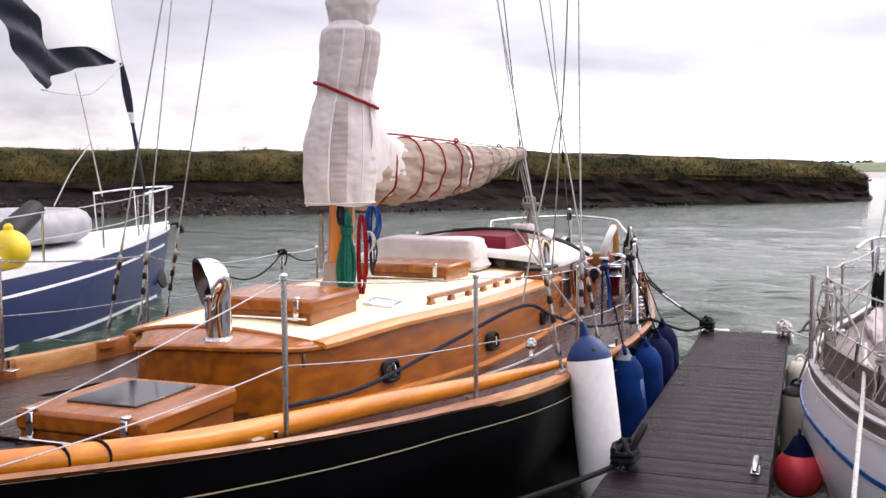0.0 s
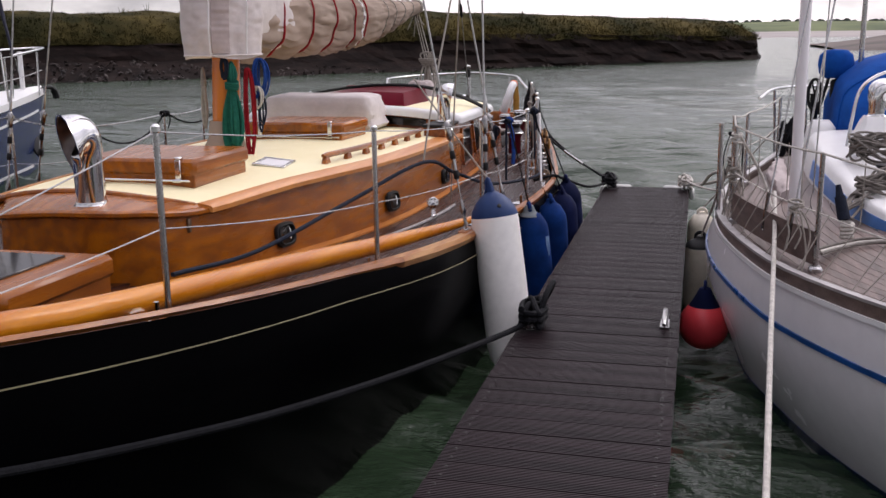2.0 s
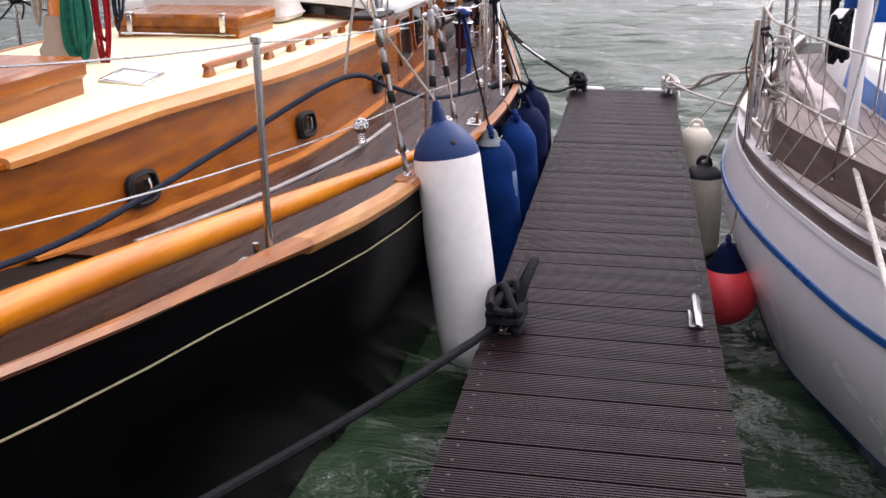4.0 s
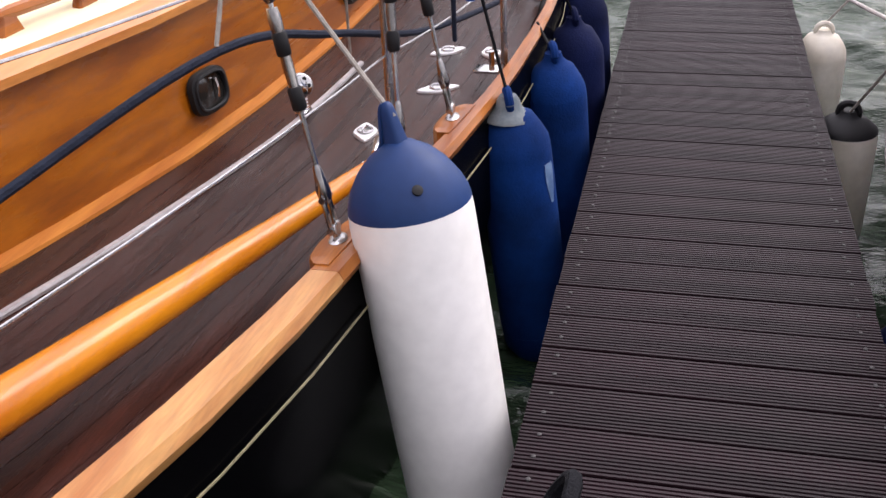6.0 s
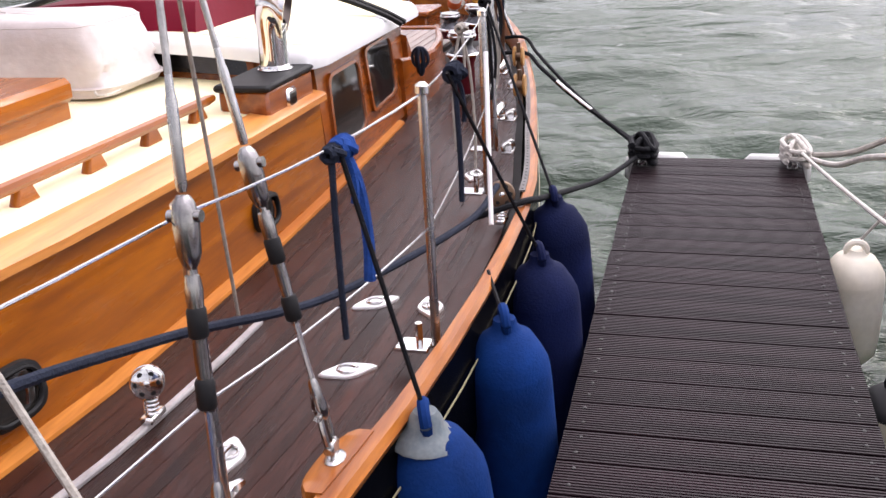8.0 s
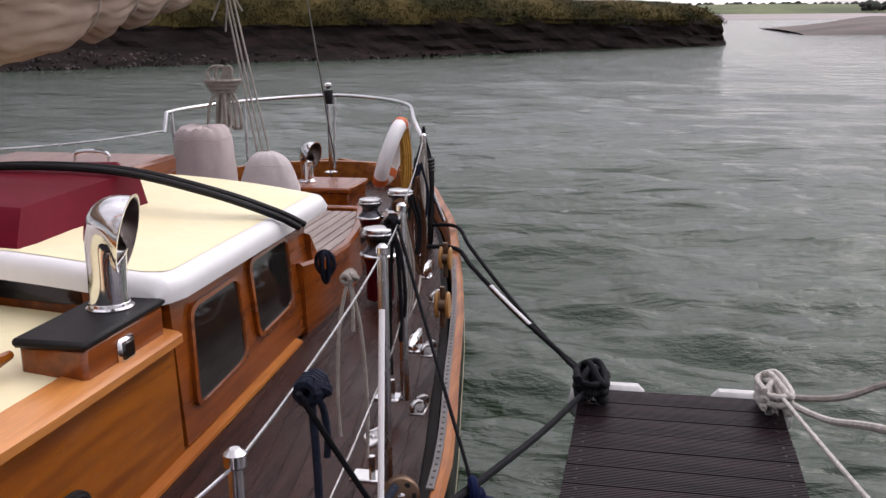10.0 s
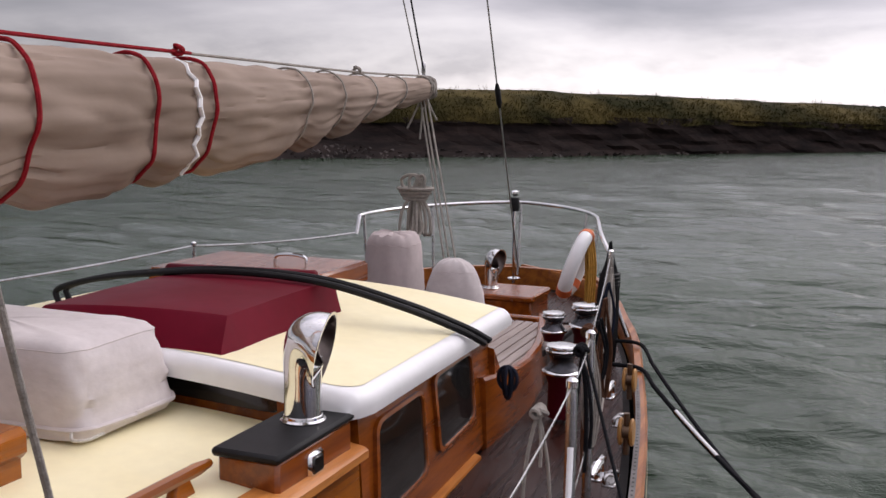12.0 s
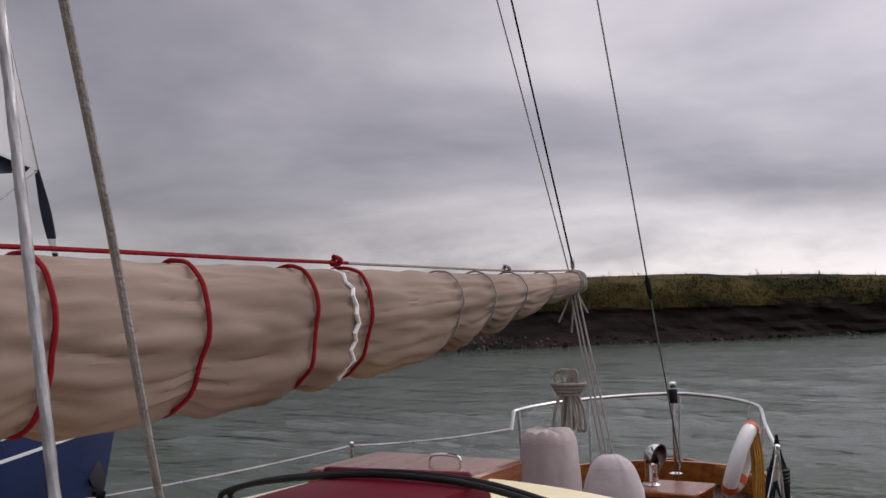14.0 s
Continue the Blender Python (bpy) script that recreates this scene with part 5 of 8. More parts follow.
    # sweep of cloth from the mast cover down to the boom
    g = Geo()
    rr = []
    sweep = curve_of([(7.2, 2.60), (7.5, 2.59), (7.60, 2.53), (7.66, 2.42), (7.71, 2.30), (7.81, 2.13), (7.93, 2.03), (8.07, 1.95), (8.29, 1.895), (8.62, 1.855)])
    for k in range(48):
        y = 7.2 + (0.40 * k / 12 if k < 12 else 0.40 + 0.20 * (k - 12) / 14 if k < 26 else 0.60 + 0.80 * (k - 26) / 21)
        u = (y - 7.2) / 1.4
        top, bot = sweep(y), b[0](y) - b[2](y) * 0.9
        hw = 0.225 - 0.05 * min(u / 0.4, 1.0)
        ring = []
        for j in range(40):
            a = 2 * math.pi * j / 40
            ca, sa = math.cos(a), math.sin(a)
            zz = (top + bot) / 2 + (top - bot) / 2 * math.copysign(abs(sa) ** 0.8, sa)
            slant = zz * 0.75 + y
            f = 1 + 0.10 * abs(noise.noise(Vector((ca * 1.5, slant * 7.0, y * 1.2)))) + 0.05 * noise.noise(Vector((ca * 3, zz * 9, y * 5))) - 0.04
            thin = 1.0 if zz < 1.85 else max(0.28, 1.0 - 1.15 * (zz - 1.85) / max(top - 1.85, 0.12) * min(1.0, 0.25 + u * 1.9))
            ring.append((BOOM_X(y) + 0.07 * (1 - u) + hw * f * math.copysign(abs(ca) ** 0.8, ca) * thin, y, zz))
        rr.append(ring)
    g.loft(rr)
    part("cover_shoulder", g, M_CANVAS_W, boom)
    g = Geo()
    ring = []
    for k in range(65):
        a = 2 * math.pi * k / 64
        ring.append(cloth(2.155 - 0.085 * math.cos(a - radians(26)), a, 0.019))
    g.tube(ring, 0.012, 8, caps=False)
    part("lashing", g, M_ROPE_RED, mast, "red rope lashing")
    # lacing hoops round the boom cover
    def hoop(y, material, rad, slant=0.10):
        g = Geo()
        n = 60
        base = [Vector(cover_ring(b[0](y), b[1](y) + 0.012, b[2](y) + 0.012, y, BOOM_X(y), y * 1.3, n)[k]) for k in range(n)]
        for _ in range(3):
            base = [(base[k - 1] + base[k] * 2 + base[(k + 1) % n]) / 4 for k in range(n)]
        cc = sum(base, Vector()) / n
        ring = []
        for k in range(n + 1):
            a = 2 * math.pi * k / n
            q = base[k % n]
            ring.append(cc + (q - cc) * 1.035 + Vector((0, slant * math.sin(a), 0)))
        g.tube(ring, rad * 0.8, 6, caps=False)
        return part("lacing", g, material, boom)
    for y in (7.95, 8.65, 9.3, 9.98, 10.40):
        hoop(y, M_ROPE_RED, 0.011, 0.03)
    for y in (11.36, 11.82, 12.32, 12.9):
        hoop(y, M_ROPE_GREY, 0.007, 0.03)
    g = Geo()
    pts = [cover_ring(b[0](10.27), b[1](10.27) + 0.006, b[2](10.27) + 0.006, 10.27 + 0.014 * (-1) ** k + 0.02 * noise.noise(Vector((k * 0.9, 3, 0))), BOOM_X(10.27), 1.0, 40)[k] for k in range(33, 40)] + [cover_ring(b[0](10.27), b[1](10.27) + 0.006, b[2](10.27) + 0.006, 10.27 + 0.014 * (-1) ** k + 0.02 * noise.noise(Vector((k * 0.9, 3, 0))), BOOM_X(10.27), 1.0, 40)[k] for k in range(0, 11)]
    g.tube(pts, 0.011, 6)
    part("tape", g, M_WHITE, boom, "white zigzag patch tape")
    g = Geo()
    g.tube([(BOOM_X(y), y, b[0](y) + b[2](y) * 1.06 + 0.012) for y in [7.9 + 0.2 * k for k in range(14)]], 0.0085, 6)
    part("ridge_line", g, M_ROPE_RED, boom)
    g = Geo()
    g.tube([(BOOM_X(y), y, b[0](y) + b[2](y) * 1.06 + 0.01) for y in [10.5 + 0.2 * k for k in range(16)]], 0.007, 6)
    part("ridge_line", g, M_ROPE_GREY, boom)
    g = Geo()
    ey, ex = 13.56, BOOM_X(13.56)
    c = Vector((ex, ey, 1.845))
    g.tube([c + Vector(((0.082 + 0.006 * math.sin(3.1 * a)) * math.cos(a), 0.016 * a / 6.2832 - 0.07 + 0.012 * math.sin(1.7 * a), (0.078 + 0.006 * math.sin(2.3 * a)) * math.sin(a))) for a in [6.2832 * k / 16 for k in range(16 * 8)]], 0.0085, 6)
    for dx, dy, length in ((-0.05, -0.10, 0.22), (-0.02, 0.0, 0.30), (0.05, 0.02, 0.16)):
        g.tube(spline([c + Vector((dx * 0.4, 0, -0.07)), c + Vector((dx, dy * 0.6, -0.07 - length * 0.5)), c + Vector((dx * 1.8, dy, -0.07 - length))], 5), 0.007, 6)
    part("end_whipping", g, M_ROPE_GREY, boom, "grey rope wound round the boom end with hanging tails")
    for y in (10.40, 12.32):
        g = Geo()
        t = Vector((BOOM_X(y), y, b[0](y) + b[2](y) * 1.06 + 0.02))
        g.tube([t + Vector((0.02 * math.cos(a), 0.018 * math.cos(2.1 * a), 0.02 * math.sin(a))) for a in [6.2832 * k / 12 for k in range(34)]], 0.0085, 6)
        part("knot", g, M_ROPE_RED if y < 11 else M_ROPE_GREY, boom)
    # topping lifts, mainsheet, backstay
    def line(name, a, bb, r, material, drop=0.0, parent=yacht):
        g = Geo()
        g.tube(sag(a, bb, drop, 6), r, 6)
        return part(name, g, material, parent)
    g = Geo()
    g.box((ex, ey - 0.02, 1.985), (0.03, 0.03, 0.09), 0.012)
    g.tube([(ex, ey - 0.02, 1.94), (ex, ey - 0.02, 1.90)], 0.012, 8)
    part("lift_shackle", g, M_STEEL, boom)
    line("topping_lift", (ex, ey, 1.93), (mx + 0.05, my + 0.3, 12.0), 0.007, M_ROPE_DARK)
    line("topping_lift", (ex - 0.02, ey - 0.05, 1.93), (mx - 0.05, my + 0.1, 11.2), 0.005, M_ROPE_GREY)
    by = 13.9
    line("backstay", (mid_x(by) + 0.10, by, 0.50), (mx + 0.26, my + 1.6, 12.4), 0.006, M_WIRE)
    g = Geo()
    bp_ = Vector((mid_x(by) + 0.10, by, 0.50)).lerp(Vector((mx + 0.26, my + 1.6, 12.4)), 0.108)
    bd_ = (Vector((mx + 0.26, my + 1.6, 12.4)) - Vector((mid_x(by) + 0.10, by, 0.50))).normalized()
    g.tube([bp_ - bd_ * 0.09, bp_ - bd_ * 0.05, bp_ + bd_ * 0.05, bp_ + bd_ * 0.09], [0.008, 0.020, 0.020, 0.008], 10)
    part("insulator", g, M_RUBBER, yacht, "black backstay insulator")
    sx, sy, sz = -2.62, 13.0, 0.50
    for k, dx in enumerate((-0.04, 0.0, 0.05)):
        line("mainsheet", (ex + dx * 0.6, ey - 0.03, 1.80), (sx + dx, sy, sz), 0.0075, M_ROPE_GREY)
    g = Geo()
    g.box((ex, ey - 0.02, 1.76), (0.05, 0.05, 0.11), 0.015)
    part("sheet_block", g, M_BRONZE, boom)
    # halyard tails hung on the mast
    def coil(x, y, ztop, length, material, turns=6, w=0.06, r=0.0095):
        g = Geo()
        rng = random.Random(int(abs(x * 1000)))
        gather = ztop - length * 0.24
        for k in range(turns):
            q = rng.uniform(0, 6.28)
            hw = w * rng.uniform(0.55, 1.15)
            dx, dy = hw * math.cos(q), hw * math.sin(q) * 0.8
            low = ztop - length * rng.uniform(0.86, 1.0)
            g.tube(spline([(x + dx * 0.2, y + dy * 0.2, gather), (x + dx, y + dy, gather - (gather - low) * 0.45), (x + dx * 1.05, y + dy, low + 0.05), (x + dx * 0.3, y + dy * 0.4, low), (x - dx * 0.8, y - dy * 0.7, low + 0.06), (x - dx * 0.9, y - dy * 0.8, gather - (gather - low) * 0.45), (x - dx * 0.2, y - dy * 0.2, gather)], 6), r, 6)
            g.tube(spline([(x + dx * 0.2, y + dy * 0.2, gather), (x + dx * 0.5, y + dy * 0.5, gather + length * 0.12), (x, y, ztop), (x - dx * 0.5, y - dy * 0.5, gather + length * 0.12), (x - dx * 0.2, y - dy * 0.2, gather)], 5), r, 6)
        g.tube([(x + w * 0.62 * math.cos(a), y + w * 0.62 * math.sin(a), gather + 0.02 - 0.016 * a / 6.2832) for a in [6.2832 * k / 12 for k in range(37)]], 0.010, 6)
        return part("rope_coil", g, material, mast)
    def loops(x, y, ztop, length, w, material, n, r=0.006, seed=1):
        """Open loops of thin line hung one over another."""
        g = Geo()
        rng = random.Random(seed)
        for _ in range(n):
            q, k, l = rng.uniform(-0.5, 0.7), rng.uniform(0.75, 1.1), length * rng.uniform(0.7, 1.0)
            ox = rng.uniform(-0.012, 0.012)
            g.tube([(x + ox + w * k * math.sin(t) * math.cos(q) * (0.7 + 0.3 * math.cos(t * 0.5)), y + w * k * math.sin(t) * math.sin(q), ztop - l * 0.5 * (1 - math.cos(t))) for t in [6.2832 * j / 24 for j in range(25)]], r, 6, caps=False)
        return part("rope_coil", g, material, mast)
    coil(mx + 0.115, my - 0.10, 1.34, 0.60, M_ROPE_GREEN, 11, 0.062)
    loops(mx + 0.19, my - 0.02, 1.30, 0.66, 0.040, M_ROPE_RED, 6, 0.0065, 3)
    loops(mx + 0.25, my + 0.03, 1.36, 0.27, 0.062, M_ROPE_BLUE, 7, 0.007, 5)
    loops(mx + 0.24, my + 0.0, 1.18, 0.17, 0.045, M_ROPE_WHITE, 3, 0.006, 6)
    loops(mx + 0.26, my + 0.02, 1.12, 0.24, 0.035, M_ROPE_NAVY, 3, 0.006, 8)
    loops(mx + 0.08, my - 0.13, 1.37, 0.14, 0.030, M_ROPE_NAVY, 4, 0.008, 11)
    coil(mx - 0.12, my - 0.04, 1.30, 0.40, M_ROPE_GREY, 3, 0.02)
    # shrouds
    for s in (1, -1):
        for y, tip in ((6.60, (mx + 0.05 * s, my, 9.0)), (7.02, (mid_x(7) + s * 1.45, my + 0.75, 6.6)), (7.41, (mid_x(7) + s * 0.25, my + 0.45, 8.6))):
            p = rail(y, s, 0.05, -0.0)
            top = Vector(tip)
            d = (top - p).normalized()
            shroud(yacht, p, d, top)
        line("upper_shroud", (mid_x(7) + s * 1.45, my + 0.75, 6.6), (mx, my, 12.3), 0.006, M_WIRE)
        g = Geo()
        g.tube([(mx, my, 6.62), (mid_x(7) + s * 1.47, my + 0.75, 6.6)], 0.03, 10, 0.02)
        part("spreader", g, M_MAST, mast)
    p = rail(1.9, 1, half(1.9), 0.05)
    line("forestay", p, (mx, my - 0.1, 12.3), 0.006, M_STEEL)


def shroud(yacht, p, d, top):
    """Wire with a rigging screw, its toggle, jaws and chainplate."""
    side = d.cross(Vector((0, 1, 0))).normalized()
    s2 = d.cross(side)
    def turned(prof, n=12):
        g = Geo()
        g.tube([p + d * h for h, _ in prof], [r for _, r in prof], n)
        return g
    g = Geo()
    rows = []
    L = min((top - p).length, 2.6)
    for k in range(131):
        h = 0.78 + (L - 0.78) * k / 130
        tw = h * 95.0
        rows.append([p + d * h + (side * math.cos(a) + s2 * math.sin(a)) * (0.0056 + 0.0006 * math.cos(6 * a + tw)) for a in [6.2832 * j / 18 for j in range(18)]])
    g.loft(rows)
    g.tube([p + d * L, top], 0.0058, 8)
    sh = part("shroud", g, M_WIRE, yacht, "wire shroud with a steel rigging screw")
    part("swage", turned(((0.655, 0.007), (0.665, 0.0095), (0.79, 0.0095), (0.80, 0.0075), (0.83, 0.006)), 10), M_STEEL, sh)
    # eye and fork at the head of the screw
    g = turned(((0.535, 0.008), (0.545, 0.014), (0.56, 0.019), (0.60, 0.021), (0.625, 0.0205), (0.64, 0.017), (0.65, 0.010)), 14)
    for o in (-1, 1):
        g.tube([p + d * 0.618 + side * (0.012 * o), p + d * 0.618 + side * (0.028 * o)], 0.010, 10)
    part("fork", g, M_FITTING, sh)
    # screw body, its two dark lock collars, and the threaded rods
    part("rigging_screw", turned(((0.305, 0.011), (0.32, 0.0135), (0.36, 0.011), (0.40, 0.0125), (0.44, 0.011), (0.475, 0.0135), (0.505, 0.015), (0.525, 0.012))), M_FITTING, sh)
    part("threaded_rod", turned(((0.17, 0.0062), (0.31, 0.0062)), 8), M_STEEL, sh)
    part("threaded_rod", turned(((0.52, 0.0062), (0.56, 0.0062)), 8), M_STEEL, sh)
    for a in (0.335, 0.452):
        part("lock_collar", turned(((a - 0.026, 0.0135), (a - 0.022, 0.0165), (a + 0.018, 0.0165), (a + 0.024, 0.0135)), 10), M_RUBBER, sh)
    # toggle in two links down to the jaw
    g = turned(((0.095, 0.008), (0.105, 0.015), (0.125, 0.017), (0.15, 0.013), (0.175, 0.010), (0.185, 0.006)), 12)
    g.tube([p + d * 0.108 - s2 * 0.024, p + d * 0.108 + s2 * 0.024], 0.008, 10)
    part("toggle", g, M_FITTING, sh)
    g = Geo()
    for o in (-1, 1):
        g.tube(spline([p + d * 0.030 + s2 * (0.013 * o), p + d * 0.06 + s2 * (0.0155 * o), p + d * 0.10 + s2 * (0.0145 * o), p + d * 0.118 + s2 * (0.008 * o)], 4), 0.0068, 8)
    g.tube([p + d * 0.034 - s2 * 0.024, p + d * 0.034 + s2 * 0.024], 0.0085, 10)
    part("jaw", g, M_FITTING, sh)
    g = Geo()
    g.lathe([(0.021, -0.006), (0.021, 0.003), (0.017, 0.008), (0.008, 0.010)], Matrix.Translation(p + Vector((0, 0, 0.006))) @ Matrix.Scale(1.5, 4, (0, 1, 0)), 16)
    g.box(p + Vector((0.0, 0, 0.028)), (0.010, 0.034, 0.045), 0.004)
    part("chainplate", g, M_STEEL, sh)
    sd = 1 if p.x > mid_x(p.y) else -1
    g = Geo()
    rows = []
    for k in range(13):
        u = -1 + 2 * k / 12
        w = 0.034 * (1 - u * u) ** 0.5 + 0.004
        y = p.y + 0.12 * u
        x = rail(y, sd, 0.05).x
        z = rail(y, sd).z
        rows.append([(x - sd * w, y, z - 0.045), (x - sd * w, y, z + 0.002), (x - sd * w * 0.8, y, z + 0.0065), (x + sd * 0.03, y, z + 0.0065), (x + sd * 0.034, y, z - 0.045)])
    g.loft(rows)
    part("shroud_pad", g, M_RAIL_RED, sh, "reddish wooden pad let into the rail")


STANCH = [(2.35, 0.58), (3.97, 0.60), (5.42, 0.62), (7.15, 0.60), (8.06, 0.61), (9.36, 0.605), (9.94, 0.60), (11.88, 0.565)]


def build_rails(yacht):
    for s in (1, -1):
        tops, mids = [], []
        for y, h in STANCH[1 if s > 0 else 0:]:
            b = rail(y, s, (0.165 if y > 9 else 0.125 if y == 7.15 else 0.055) if s > 0 else 0.055, 0.0)
            h = h if s > 0 or y < 8 else 0.46
            t = b + Vector((0, 0, h))
            tops.append(t)
            mids.append(b + Vector((0, 0, h * 0.45)))
            g = Geo()
            g.tube([b - Vector((0, 0, 0.06)), b + Vector((0, 0, h - 0.02)), t], [0.0155, 0.0155, 0.0125] if s > 0 and y > 9 else [0.0118, 0.0118, 0.0105], 12)
            st = part("stanchion", g, M_STEEL, yacht, "stainless guardrail stanchion")
            g = Geo()
            g.lathe([(0.012, -0.004), (0.017, 0.0), (0.017, 0.018), (0.008, 0.026)], Matrix.Translation(t), 12)
            part("cap", g, M_CHROME, st)
            g = Geo()
            g.box(b + Vector((-s * 0.06, 0, -0.055)), (0.09, 0.07, 0.012), 0.003)
            g.tube([b + Vector((-s * 0.045, 0, -0.06)), b + Vector((-s * 0.045, 0, 0.01))], 0.010, 8)
            part("socket", g, M_CHROME, st)
        bowp = rail(1.95, s, half(1.95) * 0.5, 0.6)
        aft = Vector((-1.47, 12.55, 0.87)) if s > 0 else Vector((-3.30, 12.88, 0.85))
        # to starboard both wires slant down to eyes on the toe rail forward
        up_end = rail(2.68, s, 0.03, 0.01) if s > 0 else bowp
        low_end = rail(2.92, s, 0.03, 0.01) if s > 0 else bowp - Vector((0, 0, 0.3))
        for pts, r in (([up_end] + tops + [aft], 0.0029 if s > 0 else 0.006), ([low_end] + mids + [aft - Vector((0, 0, 0.3))], 0.0029)):
            for a, b in zip(pts, pts[1:]):
                g = Geo()
                g.tube(sag(a, b, 0.018, 6), r, 6)
                part("lifeline", g, M_STEEL, yacht, "wire lifeline")
    # pushpit
    g = Geo()
    arc = []
    for a in range(-100, 73, 8):
        t = radians(a)
        arc.append((-2.50 + 0.80 * math.sin(t), 13.10 + 1.00 * math.cos(t), 0.995 - 0.03 * abs(math.sin(t))))
    arc = [(-3.29, 12.88, 0.84)] + arc + [(-1.685, 13.20, 0.962), (-1.625, 12.98, 0.94), (-1.55, 12.76, 0.91), (-1.47, 12.55, 0.87)]
    g.tube(arc, 0.0135, 10)
    push = part("pushpit", g, M_CHROME, yacht, "bent stainless stern rail")
    g = Geo()
    g.tube(spline([(-1.47, 12.55, 0.87), (-1.435, 12.46, 0.80), (-1.40, 12.42, 0.62), rail(12.42, 1, 0.05, 0.0)], 6), 0.0125, 10)
    part("leg", g, M_STEEL, push)
    for a in (-95, -48, 0, 48, 72):
        t = radians(a)
        g = Geo()
        x, y = -2.50 + 0.80 * math.sin(t), 13.10 + 1.00 * math.cos(t)
        g.tube([(x, y, 0.985 - 0.03 * abs(math.sin(t))), (-2.50 + 0.76 * math.sin(t), 13.08 + 0.96 * math.cos(t), 0.44)], 0.012, 10)
        part("leg", g, M_STEEL, push)


def build_deck_gear(yacht):
    # hatches
    hatch(yacht, -2.22, 4.24, deck_z(4.2), 0.66, 0.70, 0.165, "varnished fore hatch with a dark glass panel", glass=True)
    hatch(yacht, -2.46, 6.05, ROOF_Z(6.05) + 0.06, 0.72, 0.66, 0.155, "varnished cabin hatch with steel toggles")
    hatch(yacht, -2.56, 8.48, ROOF_Z(8.4) + 0.065, 0.80, 0.60, 0.15, "varnished skylight hatch with steel toggles")
    # forward cowl
    cowl(yacht, -2.335, 5.12, 0.725, 0.435, 0.070, 230)
    # dorade box with cowl
    g = Geo()
    x0, y0 = -1.665, 9.25
    zb = 0.595
    g.box((x0, y0, zb + 0.05), (0.195, 0.43, 0.20), 0.012)
    d = part("dorade_box", g, M_VARNISH_RED, yacht, "varnished ventilator box with a black top")
    g = Geo()
    g.box((x0, y0, zb + 0.158), (0.215, 0.46, 0.026), 0.009)
    part("lid", g, M_RUBBER, d)
    g = Geo()
    g.box((x0 + 0.10, y0 - 0.02, zb + 0.085), (0.02, 0.085, 0.075), 0.012)
    f = part("light", g, M_CHROME, d, "chrome square side lamp")
    g = Geo()
    g.box((x0 + 0.108, y0 - 0.02, zb + 0.085), (0.012, 0.06, 0.052), 0.008)
    part("lens", g, M_GLASS_DARK, f)
    cowl(yacht, x0 + 0.005, y0 + 0.08, zb + 0.172, 0.325, 0.056, 14)
    # spar stowed along the side deck
    sph = curve_of([(2.35, 0.28), (3.0, 0.72), (3.6, 1.03), (4.1, 1.125), (4.7, 1.18), (5.2, 1.235), (5.6, 1.30), (6.0, 1.39), (6.4, 1.49), (6.74, 1.58), (7.06, 1.665)])
    def spar_at(y):
        return Vector((mid_x(y) + sph(y), y, sheer(y) + 0.0))
    g = Geo()
    pts = []
    for k in range(26):
        y = 2.35 + (7.06 - 2.35) * k / 25
        pts.append(spar_at(y))
    rad = [0.051] * 17 + [0.050, 0.048, 0.046, 0.043, 0.039, 0.035, 0.031, 0.027, 0.022]
    g.tube(pts, rad, 16)
    sp = part("spar", g, M_SPAR, yacht, "varnished spare spar lashed along the side deck")
    for y in (3.2, 3.32):
        g = Geo()
        c = spar_at(y)
        g.tube([c + Vector((0.054 * math.cos(a), 0, 0.054 * math.sin(a))) for a in [6.2832 * k / 16 for k in range(17)]], 0.006, 6, caps=False)
        part("lashing", g, M_ROPE_DARK, sp)
    # sheet track along the side deck
    trk = curve_of([(5.78, 0.90), (6.45, 1.035), (6.95, 1.125), (7.45, 1.205), (7.95, 1.235), (8.25, 1.24)])
    g = Geo()
    rr = []
    for k in range(14):
        y = 5.78 + 2.47 * k / 13
        x = mid_x(y) + trk(y)
        z = deck_z(y) + 0.004
        rr.append([(x - 0.010, y, z), (x + 0.010, y, z), (x + 0.010, y, z + 0.008), (x + 0.007, y, z + 0.014), (x - 0.007, y, z + 0.014), (x - 0.010, y, z + 0.008)])
    g.loft(rr)
    tr = part("sheet_track", g, M_TRACK, yacht, "pale alloy sheet track", smooth=0)
    def snatch_block(c, nrm, r, parent, material, label):
        """A block with drilled round cheeks on a sprung foot."""
        mm = Matrix.Translation(c) @ Vector(nrm).to_track_quat("Z", "Y").to_matrix().to_4x4()
        g = Geo()
        g.lathe([(r * 0.55, -0.022), (r * 0.9, -0.019), (r, -0.012), (r, -0.006), (r * 0.86, -0.004), (r * 0.86, 0.004), (r, 0.006), (r, 0.012), (r * 0.9, 0.019), (r * 0.55, 0.022)], mm, 22)
        blk = part("sheave_block", g, material, parent, label)
        g = Geo()
        for k in range(6):
            g.lathe([(r * 0.17, 0.014), (r * 0.17, 0.0215), (r * 0.10, 0.022)], mm @ Matrix.Translation((r * 0.62 * math.cos(k * 1.0472), r * 0.62 * math.sin(k * 1.0472), 0)), 8)
        part("cheek_hole", g, M_RUBBER, blk)
        g = Geo()
        g.lathe([(r * 0.2, 0.015), (r * 0.2, 0.025), (r * 0.1, 0.027)], mm, 10)
        part("axle", g, M_CHROME, blk)
        g = Geo()
        top = Vector(c) - Vector((0, 0, r * 0.85))
